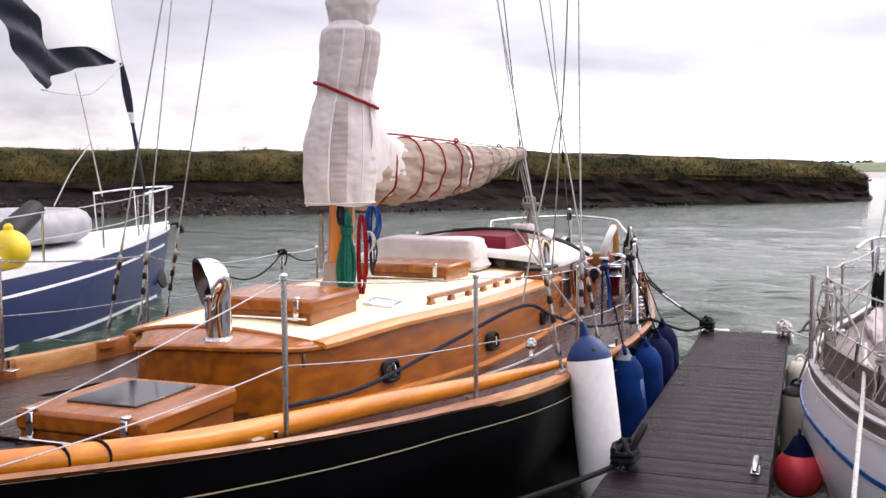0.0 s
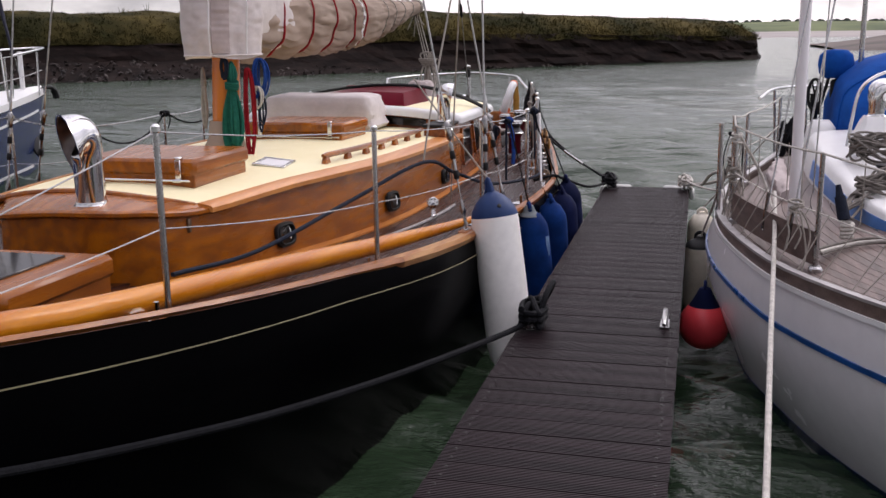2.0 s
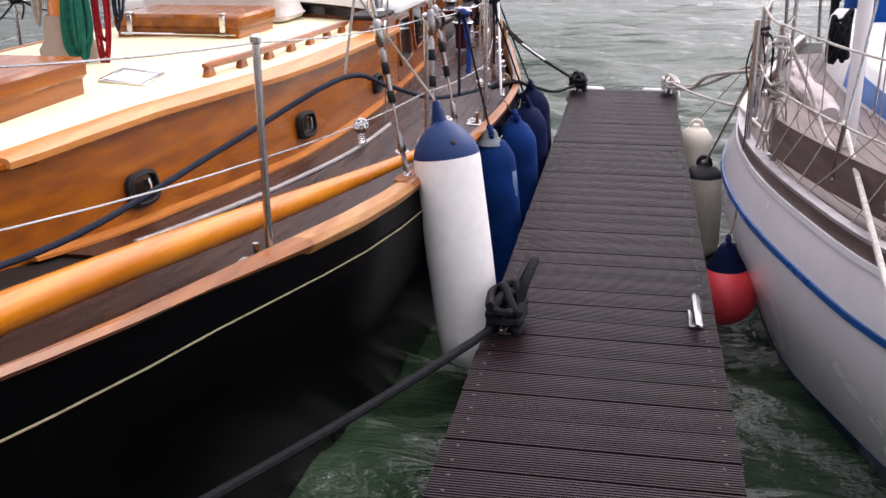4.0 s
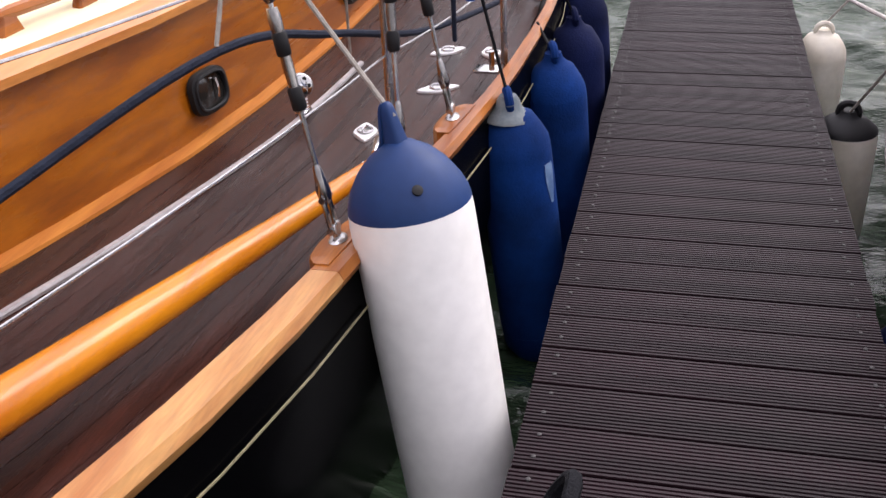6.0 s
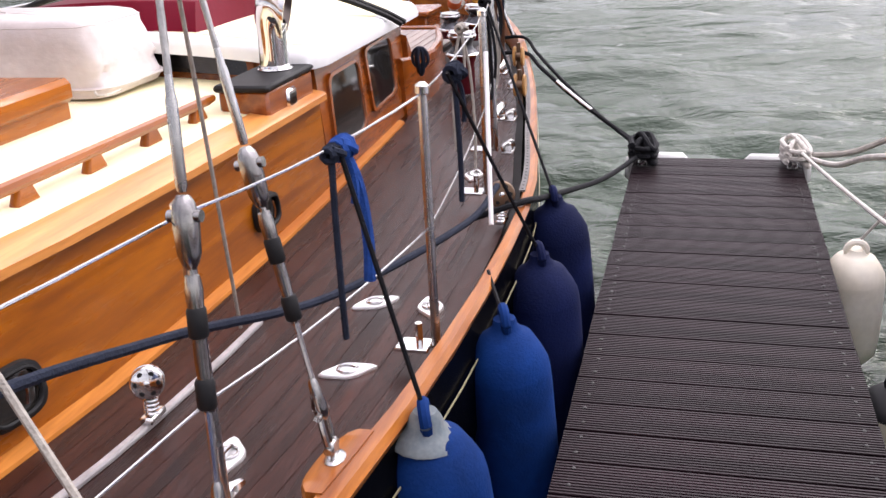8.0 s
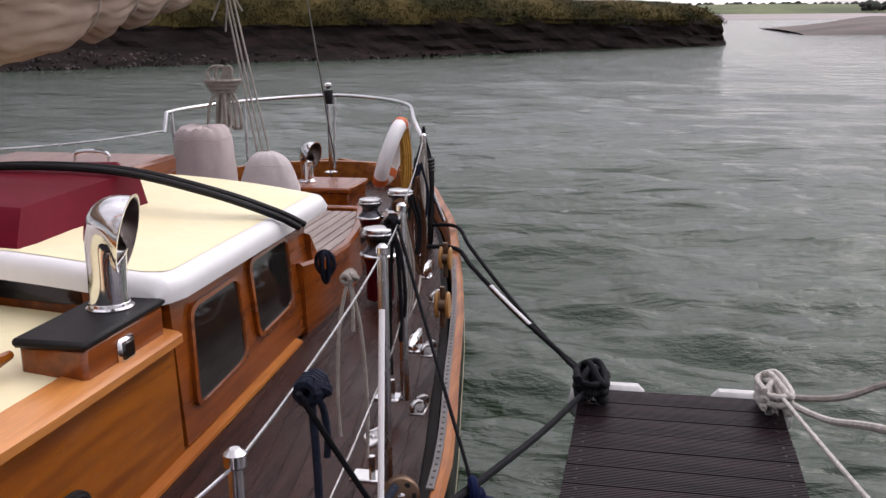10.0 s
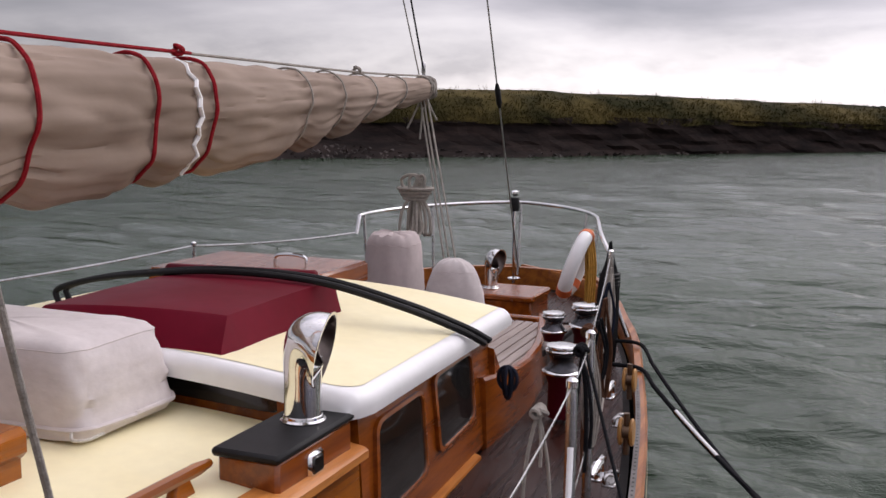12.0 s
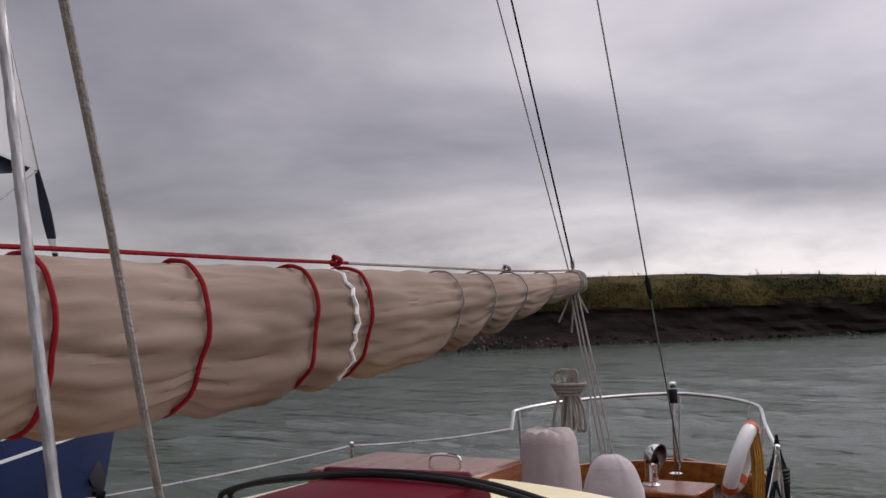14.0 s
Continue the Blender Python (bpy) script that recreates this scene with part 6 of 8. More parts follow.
        g.tube([top + Vector((0.016 * math.cos(a), 0.016 * math.sin(a), -0.045 * a / 25.1)) for a in [6.2832 * k / 10 for k in range(41)]], 0.0035, 6)
        g.tube([top - Vector((0, 0, 0.05)), top + Vector((0, 0, 0.012))], 0.008, 8)
        g.box(top - Vector((0, 0, 0.055)), (0.035, 0.07, 0.018), 0.004)
        part("sprung_foot", g, M_CHROME, blk)
    snatch_block((mid_x(7.67) + trk(7.67) + 0.0, 7.67, deck_z(7.67) + 0.115), (0.42, -0.88, 0.22), 0.041, tr, M_CHROME, "steel sheave block with drilled cheeks")
    snatch_block((-0.765, 9.16, deck_z(9.16) + 0.125), (0.30, -0.92, 0.25), 0.05, yacht, M_BRONZE, "worn bronze turning block by the rail")
    # deck plates
    for y, px, tw in ((7.56, -1.08, 14), (8.0, -0.95, -62), (8.44, -1.015, -50), (8.43, -0.84, 20), (9.75, -1.0, 0)):
        c = Vector((px, y, deck_z(y) + 0.008))
        m = Matrix.Translation(c) @ Matrix.Rotation(radians(tw), 4, "Z")
        g = Geo()
        outline = [(0.0, 0.078), (0.010, 0.070), (0.036, 0.020), (0.040, 0.0), (0.036, -0.020), (0.010, -0.070), (0.0, -0.078), (-0.010, -0.070), (-0.036, -0.020), (-0.040, 0.0), (-0.036, 0.020), (-0.010, 0.070)]
        g.loft([[m @ Vector((x * k, q * k, z)) for x, q in outline] for z, k in ((-0.006, 1.0), (0.0, 1.0), (0.004, 0.93))])
        pl = part("deck_plate", g, M_POLISH, yacht, "polished diamond-shaped deck eye plate")
        g = Geo()
        g.tube([m @ Vector((0.006 * math.sin(2 * a), 0.026 * math.cos(a), 0.004 + 0.012 * max(math.sin(a), 0))) for a in [math.pi * k / 10 for k in range(11)]], 0.005, 6)
        g.tube([m @ Vector((0.024 * math.cos(a), 0.024 * math.sin(a), 0.007)) for a in [6.2832 * k / 18 for k in range(19)]], 0.0035, 6, caps=False)
        part("eye", g, M_STEEL, pl)
    # cleats on the toe rail
    for y in (7.16, 10.3, 11.3):
        g = Geo()
        c = rail(y, 1, 0.10, 0.0)
        cleat_geo(g, c.x - 0.05, y, c.z - 0.01, 0.20)
        part("deck_cleat", g, M_CHROME, yacht)
    # winches on the coaming
    for x, y, z, sc, foot in ((-1.375, 11.2, 0.49, 0.88, -0.24), (-1.60, 11.85, 0.53, 0.70, -0.075), (-1.455, 11.95, 0.55, 0.82, -0.12)):
        g = Geo()
        m = Matrix.Translation((x, y, z)) @ Matrix.Scale(sc, 4)
        g.lathe([(0.098, 0.0), (0.10, 0.010), (0.084, 0.024), (0.066, 0.045), (0.062, 0.070), (0.074, 0.092), (0.086, 0.098), (0.086, 0.106), (0.060, 0.110)], m, 24)
        wn = part("winch", g, M_DRUM, yacht, "dark steel sheet winch")
        g = Geo()
        g.lathe([(0.072, 0.108), (0.088, 0.112), (0.092, 0.118), (0.088, 0.124), (0.074, 0.127), (0.074, 0.133), (0.086, 0.136), (0.084, 0.143), (0.045, 0.150), (0.02, 0.150)], m, 24)
        part("self_tailer", g, M_CHROME, wn, "bright self-tailing rings")
        g = Geo()
        g.lathe([(0.104, -0.004), (0.106, 0.006), (0.098, 0.014), (0.09, 0.016)], m, 24)
        part("base_ring", g, M_CHROME, wn)
        g = Geo()
        g.lathe([(0.074, foot), (0.072, foot * 0.7), (0.072, -0.06), (0.094, -0.004)], m, 20)
        part("pedestal", g, M_MAROON_DARK, wn, "dark maroon winch pedestal")
    # wooden sheet blocks and chrome fairleads on the rail
    for y, z in ((11.28, 0.47), (10.56, 0.45)):
        c = rail(y, 1, 0.06, 0.09)
        g = Geo()
        for o in (-0.022, 0.022):
            g.lathe([(0.034, -0.007), (0.038, 0.0), (0.034, 0.007)], Matrix.Translation(c + Vector((o, 0, 0))) @ Matrix.Rotation(radians(90), 4, "Y") @ Matrix.Scale(1.5, 4, (1, 0, 0)), 14)
        bl = part("sheet_block", g, M_BLOCKWOOD, yacht, "varnished wooden sheet block")
        g = Geo()
        g.tube([c + Vector((0, 0, -0.09)), c + Vector((0, 0, 0.075))], 0.012, 8)
        g.lathe([(0.027, -0.014), (0.027, 0.014)], Matrix.Translation(c) @ Matrix.Rotation(radians(90), 4, "Y"), 14)
        part("sheave", g, M_BRONZE, bl)
    for y in (9.72, 10.24, 10.9):
        c = rail(y, 1, 0.10, 0.0)
        g = Geo()
        g.box(c + Vector((0, 0, 0.006)), (0.05, 0.10, 0.010), 0.004)
        for e in (-1, 1):
            g.tube(spline([c + Vector((0.012 * e, 0.040 * e, 0.008)), c + Vector((0.014 * e, 0.040 * e, 0.030)), c + Vector((0.004 * e, 0.022 * e, 0.040)), c + Vector((-0.010 * e, 0.010 * e, 0.034))], 4), 0.008, 8)
        part("fairlead", g, M_FITTING, yacht, "worn steel fairlead")
    # perforated track along the rail top
    g = Geo()
    rr = []
    for k in range(20):
        p = rail(9.2 + 2.4 * k / 19, 1, 0.02, 0.004)
        rr.append([p + Vector((-0.011, 0, 0)), p + Vector((-0.011, 0, 0.006)), p + Vector((0.011, 0, 0.006)), p + Vector((0.011, 0, 0))])
    g.loft(rr)
    pt = part("rail_track", g, M_DULL, yacht, "perforated steel track along the rail")
    dot = Geo()
    dot.lathe([(0.005, -0.002), (0.005, 0.0004)], None, 8)
    dm = mesh_of("track_hole", dot, M_RUBBER)
    for k in range(60):
        piece("track_hole", dm, pt, Matrix.Translation(rail(9.22 + 2.36 * k / 59, 1, 0.02, 0.0105)))
    # stern light pole
    g = Geo()
    px, py = -2.47, 13.85
    g.tube([(px, py, 0.41), (px, py, 1.0)], 0.014, 10)
    g.lathe([(0.05, 0.0), (0.05, 0.01), (0.02, 0.02)], Matrix.Translation((px, py, 0.44)), 16)
    pole = part("stern_post", g, M_CHROME, yacht)
    g = Geo()
    g.lathe([(0.03, 0.0), (0.034, 0.02), (0.034, 0.09), (0.03, 0.1)], Matrix.Translation((px, py, 0.95)), 14)
    part("lamp", g, M_RUBBER, pole, "black stern lamp")
    g = Geo()
    g.lathe([(0.012, 0.0), (0.03, 0.02), (0.03, 0.035), (0.012, 0.045)], Matrix.Translation((px, py, 1.06)), 12)
    part("finial", g, M_CHROME, pole)


# ---------------------------------------------------------------- loose gear on the yacht
def soft_cover(name, label, cx, cy, z0, sx, sy, h, material, rnd=0.35, seed=1, top_scale=0.92, dome=False):
    """A slack canvas cover over a box-like thing."""
    g = Geo()
    rr = []
    n = 60
    levels = [(0.0, 0.98), (0.1, 1.0), (0.2, 1.0), (0.3, 0.99), (0.4, 1.0), (0.5, 0.99), (0.6, 0.99), (0.7, 0.98), (0.8, 0.975), (0.9, 0.955), (0.96, 0.91), (1.0, 0.80), (1.01, 0.6), (1.012, 0.4), (1.01, 0.2), (1.0, 0.03)]
    if dome:
        levels = [(math.sin(radians(q)), max(math.cos(radians(q)) ** 0.62, 0.03)) for q in range(0, 91, 6)]
    for u, k in levels:
        ring = []
        for j in range(n):
            a = 2 * math.pi * j / n
            ca, sa = math.cos(a), math.sin(a)
            x = math.copysign(abs(ca) ** rnd, ca)
            y = math.copysign(abs(sa) ** rnd, sa)
            f = k * (1 - (1 - top_scale) * u) * (1 + 0.035 * noise.noise(Vector((x * 2, y * 2, u * 3 + seed))) + 0.03 * noise.noise(Vector((x * 5, y * 5, u * 6 + seed))))
            ring.append((cx + sx / 2 * x * f, cy + sy / 2 * y * f, z0 + h * u + 0.03 * h * noise.noise(Vector((x * 3, y * 3, seed * 2.0)))))
        rr.append(ring)
    g.loft(rr)
    cv = tagged(part(name, g, material), label, "cover")
    g = Geo()
    g.tube([Vector(p) + Vector((0, 0, 0.004)) for p in rr[1]] + [Vector(rr[1][0])], 0.008, 6, caps=False)
    part("hem", g, material, cv)
    g = Geo()
    ring = rr[9]
    g.tube([Vector(p) for p in ring] + [Vector(ring[0])], 0.002, 6, caps=False)
    part("seam", g, material, cv)
    g = Geo()
    e = Vector(rr[1][52])
    g.tube(spline([e, e + Vector((0.03, -0.03, -0.01)), e + Vector((0.07, -0.02, -0.008)), e + Vector((0.09, 0.03, 0.0))], 4), 0.005, 6)
    part("drawcord", g, M_ROPE_WHITE, cv)
    return cv


def fender(name, label, top, bottom, r, m_body, m_cap, cap=0.16, eye=0.10):
    """A hanging fender with a moulded rope eye and coloured end caps."""
    top, bottom = Vector(top), Vector(bottom)
    d = bottom - top
    L = d.length
    rot = d.to_track_quat("-Z", "Y").to_matrix().to_4x4()
    m = Matrix.Translation(top) @ rot
    f = thing(name, label, "fender", "hanging fenders")
    c = cap
    g = Geo()
    g.lathe([(r * 0.985, -c), (r, -c - 0.03), (r * 1.01, -L * 0.5), (r, -L + c + 0.03), (r * 0.985, -L + c)], m, 32)
    part("body", g, m_body, f)
    g = Geo()
    g.lathe([(0.030, -0.005), (0.034, -eye * 0.35), (0.05, -eye * 0.62), (r * 0.62, -eye * 0.80), (r * 0.84, -eye - (c - eye) * 0.35), (r * 0.955, -eye - (c - eye) * 0.7), (r * 0.99, -c - 0.002)], m, 32)
    if m_cap is M_FENDER_B:
        g = Geo()
        g.lathe([(0.012, -0.040), (r * 0.26, -0.050), (r * 0.50, -0.072), (r * 0.71, -0.102), (r * 0.88, -0.140), (r * 0.965, -0.168), (r * 0.99, -c - 0.002)], m, 32)
    top_cap = part("end_cap", g, m_cap, f)
    g = Geo()
    g.lathe([(r * 0.99, -L + c + 0.002), (r * 0.94, -L + c * 0.6), (r * 0.7, -L + c * 0.3), (0.04, -L + c * 0.12), (0.03, -L)], m, 32)
    part("end_cap", g, m_body, f)
    if m_cap is M_FENDER_B:
        # ribbed strap eye moulded on the cap, and the valve
        g = Geo()
        rows = []
        for z, w, t, y0 in ((-0.075, 0.026, 0.030, -0.004), (-0.045, 0.021, 0.024, -0.006), (-0.01, 0.0165, 0.019, -0.010), (0.022, 0.014, 0.015, -0.014), (0.036, 0.011, 0.011, -0.014), (0.042, 0.005, 0.005, -0.014)):
            rows.append([m @ Vector((w * math.copysign(abs(math.cos(a)) ** 0.6, math.cos(a)), y0 + t * math.copysign(abs(math.sin(a)) ** 0.6, math.sin(a)), z)) for a in [6.2832 * k / 20 for k in range(20)]])
        g.loft(rows)
        for o in (-0.015, -0.005, 0.005, 0.015):
            g.tube(spline([m @ Vector((o * 1.5, -0.066, -0.092)), m @ Vector((o * 1.3, -0.050, -0.070)), m @ Vector((o * 1.1, -0.034, -0.045)), m @ Vector((o * 0.85, -0.030, -0.008)), m @ Vector((o * 0.65, -0.026, 0.026)), m @ Vector((o * 0.4, -0.020, 0.038))], 5), 0.0052, 6)
        part("eye", g, m_cap, top_cap, "ribbed blue strap eye")
        g = Geo()
        out_ = Vector((0.50, -0.866, 0.0))
        nrm = Vector((0.50 * 0.62, -0.866 * 0.62, 0.78))
        p = top + d.normalized() * 0.112 + out_ * (r * 0.80)
        g.lathe([(0.012, -0.02), (0.012, 0.005), (0.006, 0.007)], Matrix.Translation(p) @ nrm.to_track_quat("Z", "Y").to_matrix().to_4x4(), 14)
        part("valve", g, M_RUBBER, top_cap)
    else:
        g = Geo()
        ring = [m @ Vector((0.036 * math.cos(a), 0.0, -0.012 + 0.036 * math.sin(a))) for a in [6.2832 * k / 16 for k in range(17)]]
        g.tube(ring, 0.014, 8, caps=False)
        part("eye", g, m_cap, top_cap)
    return f


def rope(name, label, pts, r, material, smooth=8, group=""):
    g = Geo()
    g.tube(spline(pts, smooth) if smooth else pts, r, 8)
    return tagged(part(name, g, material), label, "rope", group)


def build_fenders():
    fender("fender", "large white vinyl fender with a blue top by the rail", (-0.705, 6.66, 0.64), (-0.55, 6.60, -0.50), 0.140, M_FENDER_W, M_FENDER_B, 0.185, 0.12)
    fender("fender", "light blue sleeved fender with a bare white tip", (-0.635, 7.63, 0.345), (-0.535, 7.66, -0.64), 0.118, M_FENDER_S, M_FENDER_S, 0.16, 0.075)
    fender("fender", "blue sleeved fender hanging between hull and pontoon", (-0.575, 8.22, 0.31), (-0.515, 8.24, -0.64), 0.115, M_FENDER_S, M_FENDER_S, 0.16, 0.07)
    fender("fender", "dark navy sleeved fender hanging between hull and pontoon", (-0.565, 8.76, 0.29), (-0.515, 8.78, -0.64), 0.12, M_FENDER_N, M_FENDER_N, 0.16, 0.07)
    fender("fender", "dark navy sleeved fender hanging near the pontoon end", (-0.60, 9.32, 0.30), (-0.53, 9.34, -0.64), 0.12, M_FENDER_N, M_FENDER_N, 0.16, 0.07)
    g = Geo()
    g.lathe([(0.026, 0.006), (0.037, -0.012), (0.042, -0.030), (0.056, -0.045), (0.0775, -0.0595), (0.081, -0.066)], Matrix.Translation((-0.634, 7.63, 0.347)), 16)
    part("fender_tip", g, M_TIP, bpy.data.objects["fender.001"], "bare greyish fender tip")
    g = Geo()
    rows = []
    for k in range(9):
        u = k / 8
        z = 0.215 - 0.20 * u
        r = 0.1205 * (0.80 + 0.20 * min(u * 3, 1.0))
        c = Vector((-0.635, 7.63, 0.345)).lerp(Vector((-0.535, 7.66, -0.64)), (0.345 - z) / 0.985)
        w = 11 * math.sin(math.pi * min(max(u, 0.08), 0.94)) ** 0.7
        rows.append([c + Vector((r * math.cos(radians(q)), r * math.sin(radians(q)), 0)) for q in (-20 - w, -20, -20 + w)])
    g.loft(rows, False)
    part("worn_patch", g, M_WORN, bpy.data.objects["fender.001"], "pale worn patch on the sleeve")
    fender("fender", "cream vinyl fender against the white hull", (0.53, 9.75, -0.02), (0.53, 9.78, -0.55), 0.12, M_FENDER_C, M_FENDER_C, 0.13, 0.05)
    fender("fender", "cream fleecy fender with a dark end", (0.515, 8.62, -0.01), (0.52, 8.64, -0.62), 0.118, M_FENDER_C, M_RUBBER, 0.085, 0.05)
    # round red buoy fender
    f = thing("fender", "round coral-red buoy fender with a navy collar", "fender", "hanging fenders")
    c = Vector((0.548, 7.26, -0.315))
    g = Geo()
    prof = [(0.157 * math.sin(t), 0.157 * math.cos(t)) for t in [radians(36 + 144 * k / 14) for k in range(15)]]
    prof = [(r if r > 0.003 else 0.003, z) for r, z in prof]
    g.lathe(prof, Matrix.Translation(c), 32)
    part("ball", g, M_FENDER_R, f)
    g = Geo()
    g.lathe([(0.016, 0.246), (0.034, 0.238), (0.058, 0.188), (0.082, 0.146), (0.096, 0.126)], Matrix.Translation(c), 24)
    part("collar", g, M_FENDER_N, f, "navy moulded collar")
    g = Geo()
    g.tube([c + Vector((0, 0.03 * math.cos(a), 0.25 + 0.03 * math.sin(a))) for a in [6.2832 * k / 12 for k in range(13)]], 0.011, 8, caps=False)
    part("eye", g, M_FENDER_N, f)
    # lanyards
    lan = [("grey", (-0.705, 6.66, 0.65), (-1.22, 6.87, 1.24), M_ROPE_GREY), ("dark", (-0.635, 7.63, 0.35), (-0.775, 7.62, 0.94), M_ROPE_DARK),
           ("dark", (-0.575, 8.22, 0.31), (-0.665, 8.45, 0.345), M_ROPE_DARK), ("dark", (-0.565, 8.76, 0.29), (-0.74, 8.37, 0.94), M_ROPE_DARK), ("dark", (-0.60, 9.32, 0.30), (-0.955, 9.90, 0.93), M_ROPE_DARK),
           ("grey", (0.548, 7.26, -0.05), (RB_X - rb_half(7.21) + 0.06, 7.21, 0.66), M_ROPE_GREY), ("grey", (0.53, 9.75, 0.0), (RB_X - rb_half(9.9) + 0.06, 9.9, 0.72), M_ROPE_GREY), ("grey", (0.515, 8.62, -0.03), (RB_X - rb_half(7.99) + 0.06, 7.99, 0.66), M_ROPE_GREY), ("grey", (0.515, 8.62, -0.03), (RB_X - rb_half(7.99) + 0.09, 8.0, 0.70), M_ROPE_GREY)]
    for col, a, b, m in lan:
        g = Geo()
        g.tube(sag(a, b, 0.006, 6), 0.0058, 6)
        tagged(part("fender_lanyard", g, m), col + " cord that holds a fender to the guardrail", "rope", "fender lanyards")


# ---------------------------------------------------------------- white boat across the finger
RB_X = 2.35
rb_half = curve_of([(3.0, 0.03), (3.5, 0.30), (4.2, 0.66), (4.74, 0.98), (5.27, 1.26), (5.8, 1.49), (6.35, 1.62), (7.1, 1.73), (7.8, 1.74), (8.7, 1.60), (9.4, 1.41), (10.3, 1.17), (10.8, 1.02)])
rb_sheer = curve_of([(3.0, 0.58), (4.0, 0.46), (5.0, 0.39), (6.0, 0.36), (7.0, 0.345), (8.5, 0.35), (10.8, 0.42)])

rb_bulge = curve_of([(3.0, 0.03), (6.6, 0.03), (7.4, 0.04), (8.4, 0.062), (10.8, 0.065)])
rb_cab = curve_of([(5.8, 0.10), (6.1, 0.36), (6.44, 0.62), (6.8, 0.80), (7.16, 0.92), (8.0, 1.02), (8.87, 1.06), (9.6, 1.04)])


def build_white_boat():
    boat = thing("sailing_boat", "white sailing boat with a blue stripe and weathered teak deck", "sailing boat")
    ys = [3.0 + 7.8 * k / 40 for k in range(41)]
    g = Geo()
    rr = []
    for y in ys:
        h, z0 = rb_half(y), rb_sheer(y)
        bow = max(0, (6.8 - y) / 3.8)
        sec = []
        for u in (0, 0.15, 0.35, 0.55, 0.75, 0.9, 1.0):
            z = z0 + (-0.72 - z0) * u
            sec.append((h * max(1.0 + rb_bulge(y) * math.sin(math.pi * min(1, 1.6 * u)) - u * u * (0.14 + 0.5 * bow), 0.02), z))
        rr.append([(RB_X - a, y, z) for a, z in sec])
    g.loft(rr, False)
    g.loft([[(2 * RB_X - p[0], p[1], p[2]) for p in r] for r in rr], False)
    last = rr[-1]
    g.add([p for p in last] + [(2 * RB_X - p[0], p[1], p[2]) for p in reversed(last)], [tuple(range(2 * len(last)))])
    part("hull", g, M_GELCOAT, boat, "white gelcoat hull")
    for dz0, dz1, m, nm in ((-0.203, -0.228, M_BLUE_STRIPE, "stripe"), (-1.02, -1.12, M_BLUE_HULL, "boot_top")):
        g = Geo()
        r2 = []
        for y in ys[1:]:
            h = rb_half(y)
            bow = max(0, (6.8 - y) / 3.8)
            H = rb_sheer(y) + 0.72
            def xx(dz):
                if nm == "boot_top":
                    z = -0.47 if dz == dz0 else -0.56
                    u = (rb_sheer(y) - z) / H
                else:
                    z = rb_sheer(y) + dz - 0.05 * bow
                    u = (0.05 * bow - dz) / H
                return RB_X - h * max(1.0 + rb_bulge(y) * math.sin(math.pi * min(1, 1.6 * u)) - u * u * (0.14 + 0.5 * bow), 0.02) - 0.006, z
            a, b = xx(dz0), xx(dz1)
            r2.append([(a[0] + 0.01, y, a[1]), (a[0], y, a[1]), (b[0], y, b[1]), (b[0] + 0.01, y, b[1])])
        g.loft(r2)
        part(nm, g, m, boat)
    for s in (-1, 1):
        def edge(o0, o1, z0, z1):
            return [[(RB_X + s * (rb_half(y) + o1), y, rb_sheer(y) + z0), (RB_X + s * (rb_half(y) + o1), y, rb_sheer(y) + z1), (RB_X + s * (rb_half(y) + o0), y, rb_sheer(y) + z1), (RB_X + s * (rb_half(y) + o0), y, rb_sheer(y) + z0)] for y in ys]
        g = Geo()
        g.loft(edge(-0.035, 0.006, -0.03, 0.045))
        rl = part("toe_rail", g, M_OLD_TEAK, boat, "weathered teak toe rail")
        g = Geo()
        g.loft(edge(-0.032, 0.012, 0.045, 0.058))
        part("rail_cap", g, M_TRACK, rl, "pale grey capping strip")
        g = Geo()
        g.loft(edge(-0.02, 0.016, -0.035, -0.012))
        part("gunwale_bead", g, M_WHITE, boat, "white moulded edge over the topsides")
    g = Geo()
    g.loft([[(RB_X + (k / 4 - 1) * max(rb_half(y) - 0.03, 0.001), y, rb_sheer(y) - 0.012 + 0.05 * (1 - (k / 4 - 1) ** 2)) for k in range(9)] for y in ys], False)
    deck = part("deck", g, M_CAULK, boat)
    for k, sd in [(k, sd) for sd in (-1, 1) for k in range(27)]:
        g = Geo()
        r2 = []
        for y in ys:
            o, i = rb_half(y) - 0.05 - 0.06 * k, rb_half(y) - 0.05 - 0.06 * (k + 1) + 0.004
            if i < 0.03 or (5.8 < y < 9.6 and o < rb_cab(y) + 0.01) or y > 10.3:
                continue
            z = rb_sheer(y) + 0.004
            u0, u1 = o / max(rb_half(y), 0.1), i / max(rb_half(y), 0.1)
            za, zb = z + 0.05 * (1 - u0 * u0), z + 0.05 * (1 - u1 * u1)
            r2.append([(RB_X + sd * o, y, za - 0.02), (RB_X + sd * o, y, za), (RB_X + sd * i, y, zb), (RB_X + sd * i, y, zb - 0.02)])
        if len(r2) > 2:
            g.loft(r2)
            part("plank", g, M_OLD_TEAK, deck)
    g = Geo()
    g.loft([[(RB_X - 0.04, y, rb_sheer(y) + 0.03), (RB_X - 0.04, y, rb_sheer(y) + 0.057), (RB_X + 0.04, y, rb_sheer(y) + 0.057), (RB_X + 0.04, y, rb_sheer(y) + 0.03)] for y in (3.25, 4.0, 5.0, 5.85)])
    part("king_plank", g, M_OLD_TEAK, deck)
    # cabin with blue flash
    g = Geo()
    chi = curve_of([(5.8, 0.01), (6.44, 0.07), (7.16, 0.155), (8.0, 0.235), (8.87, 0.285), (9.6, 0.30)])
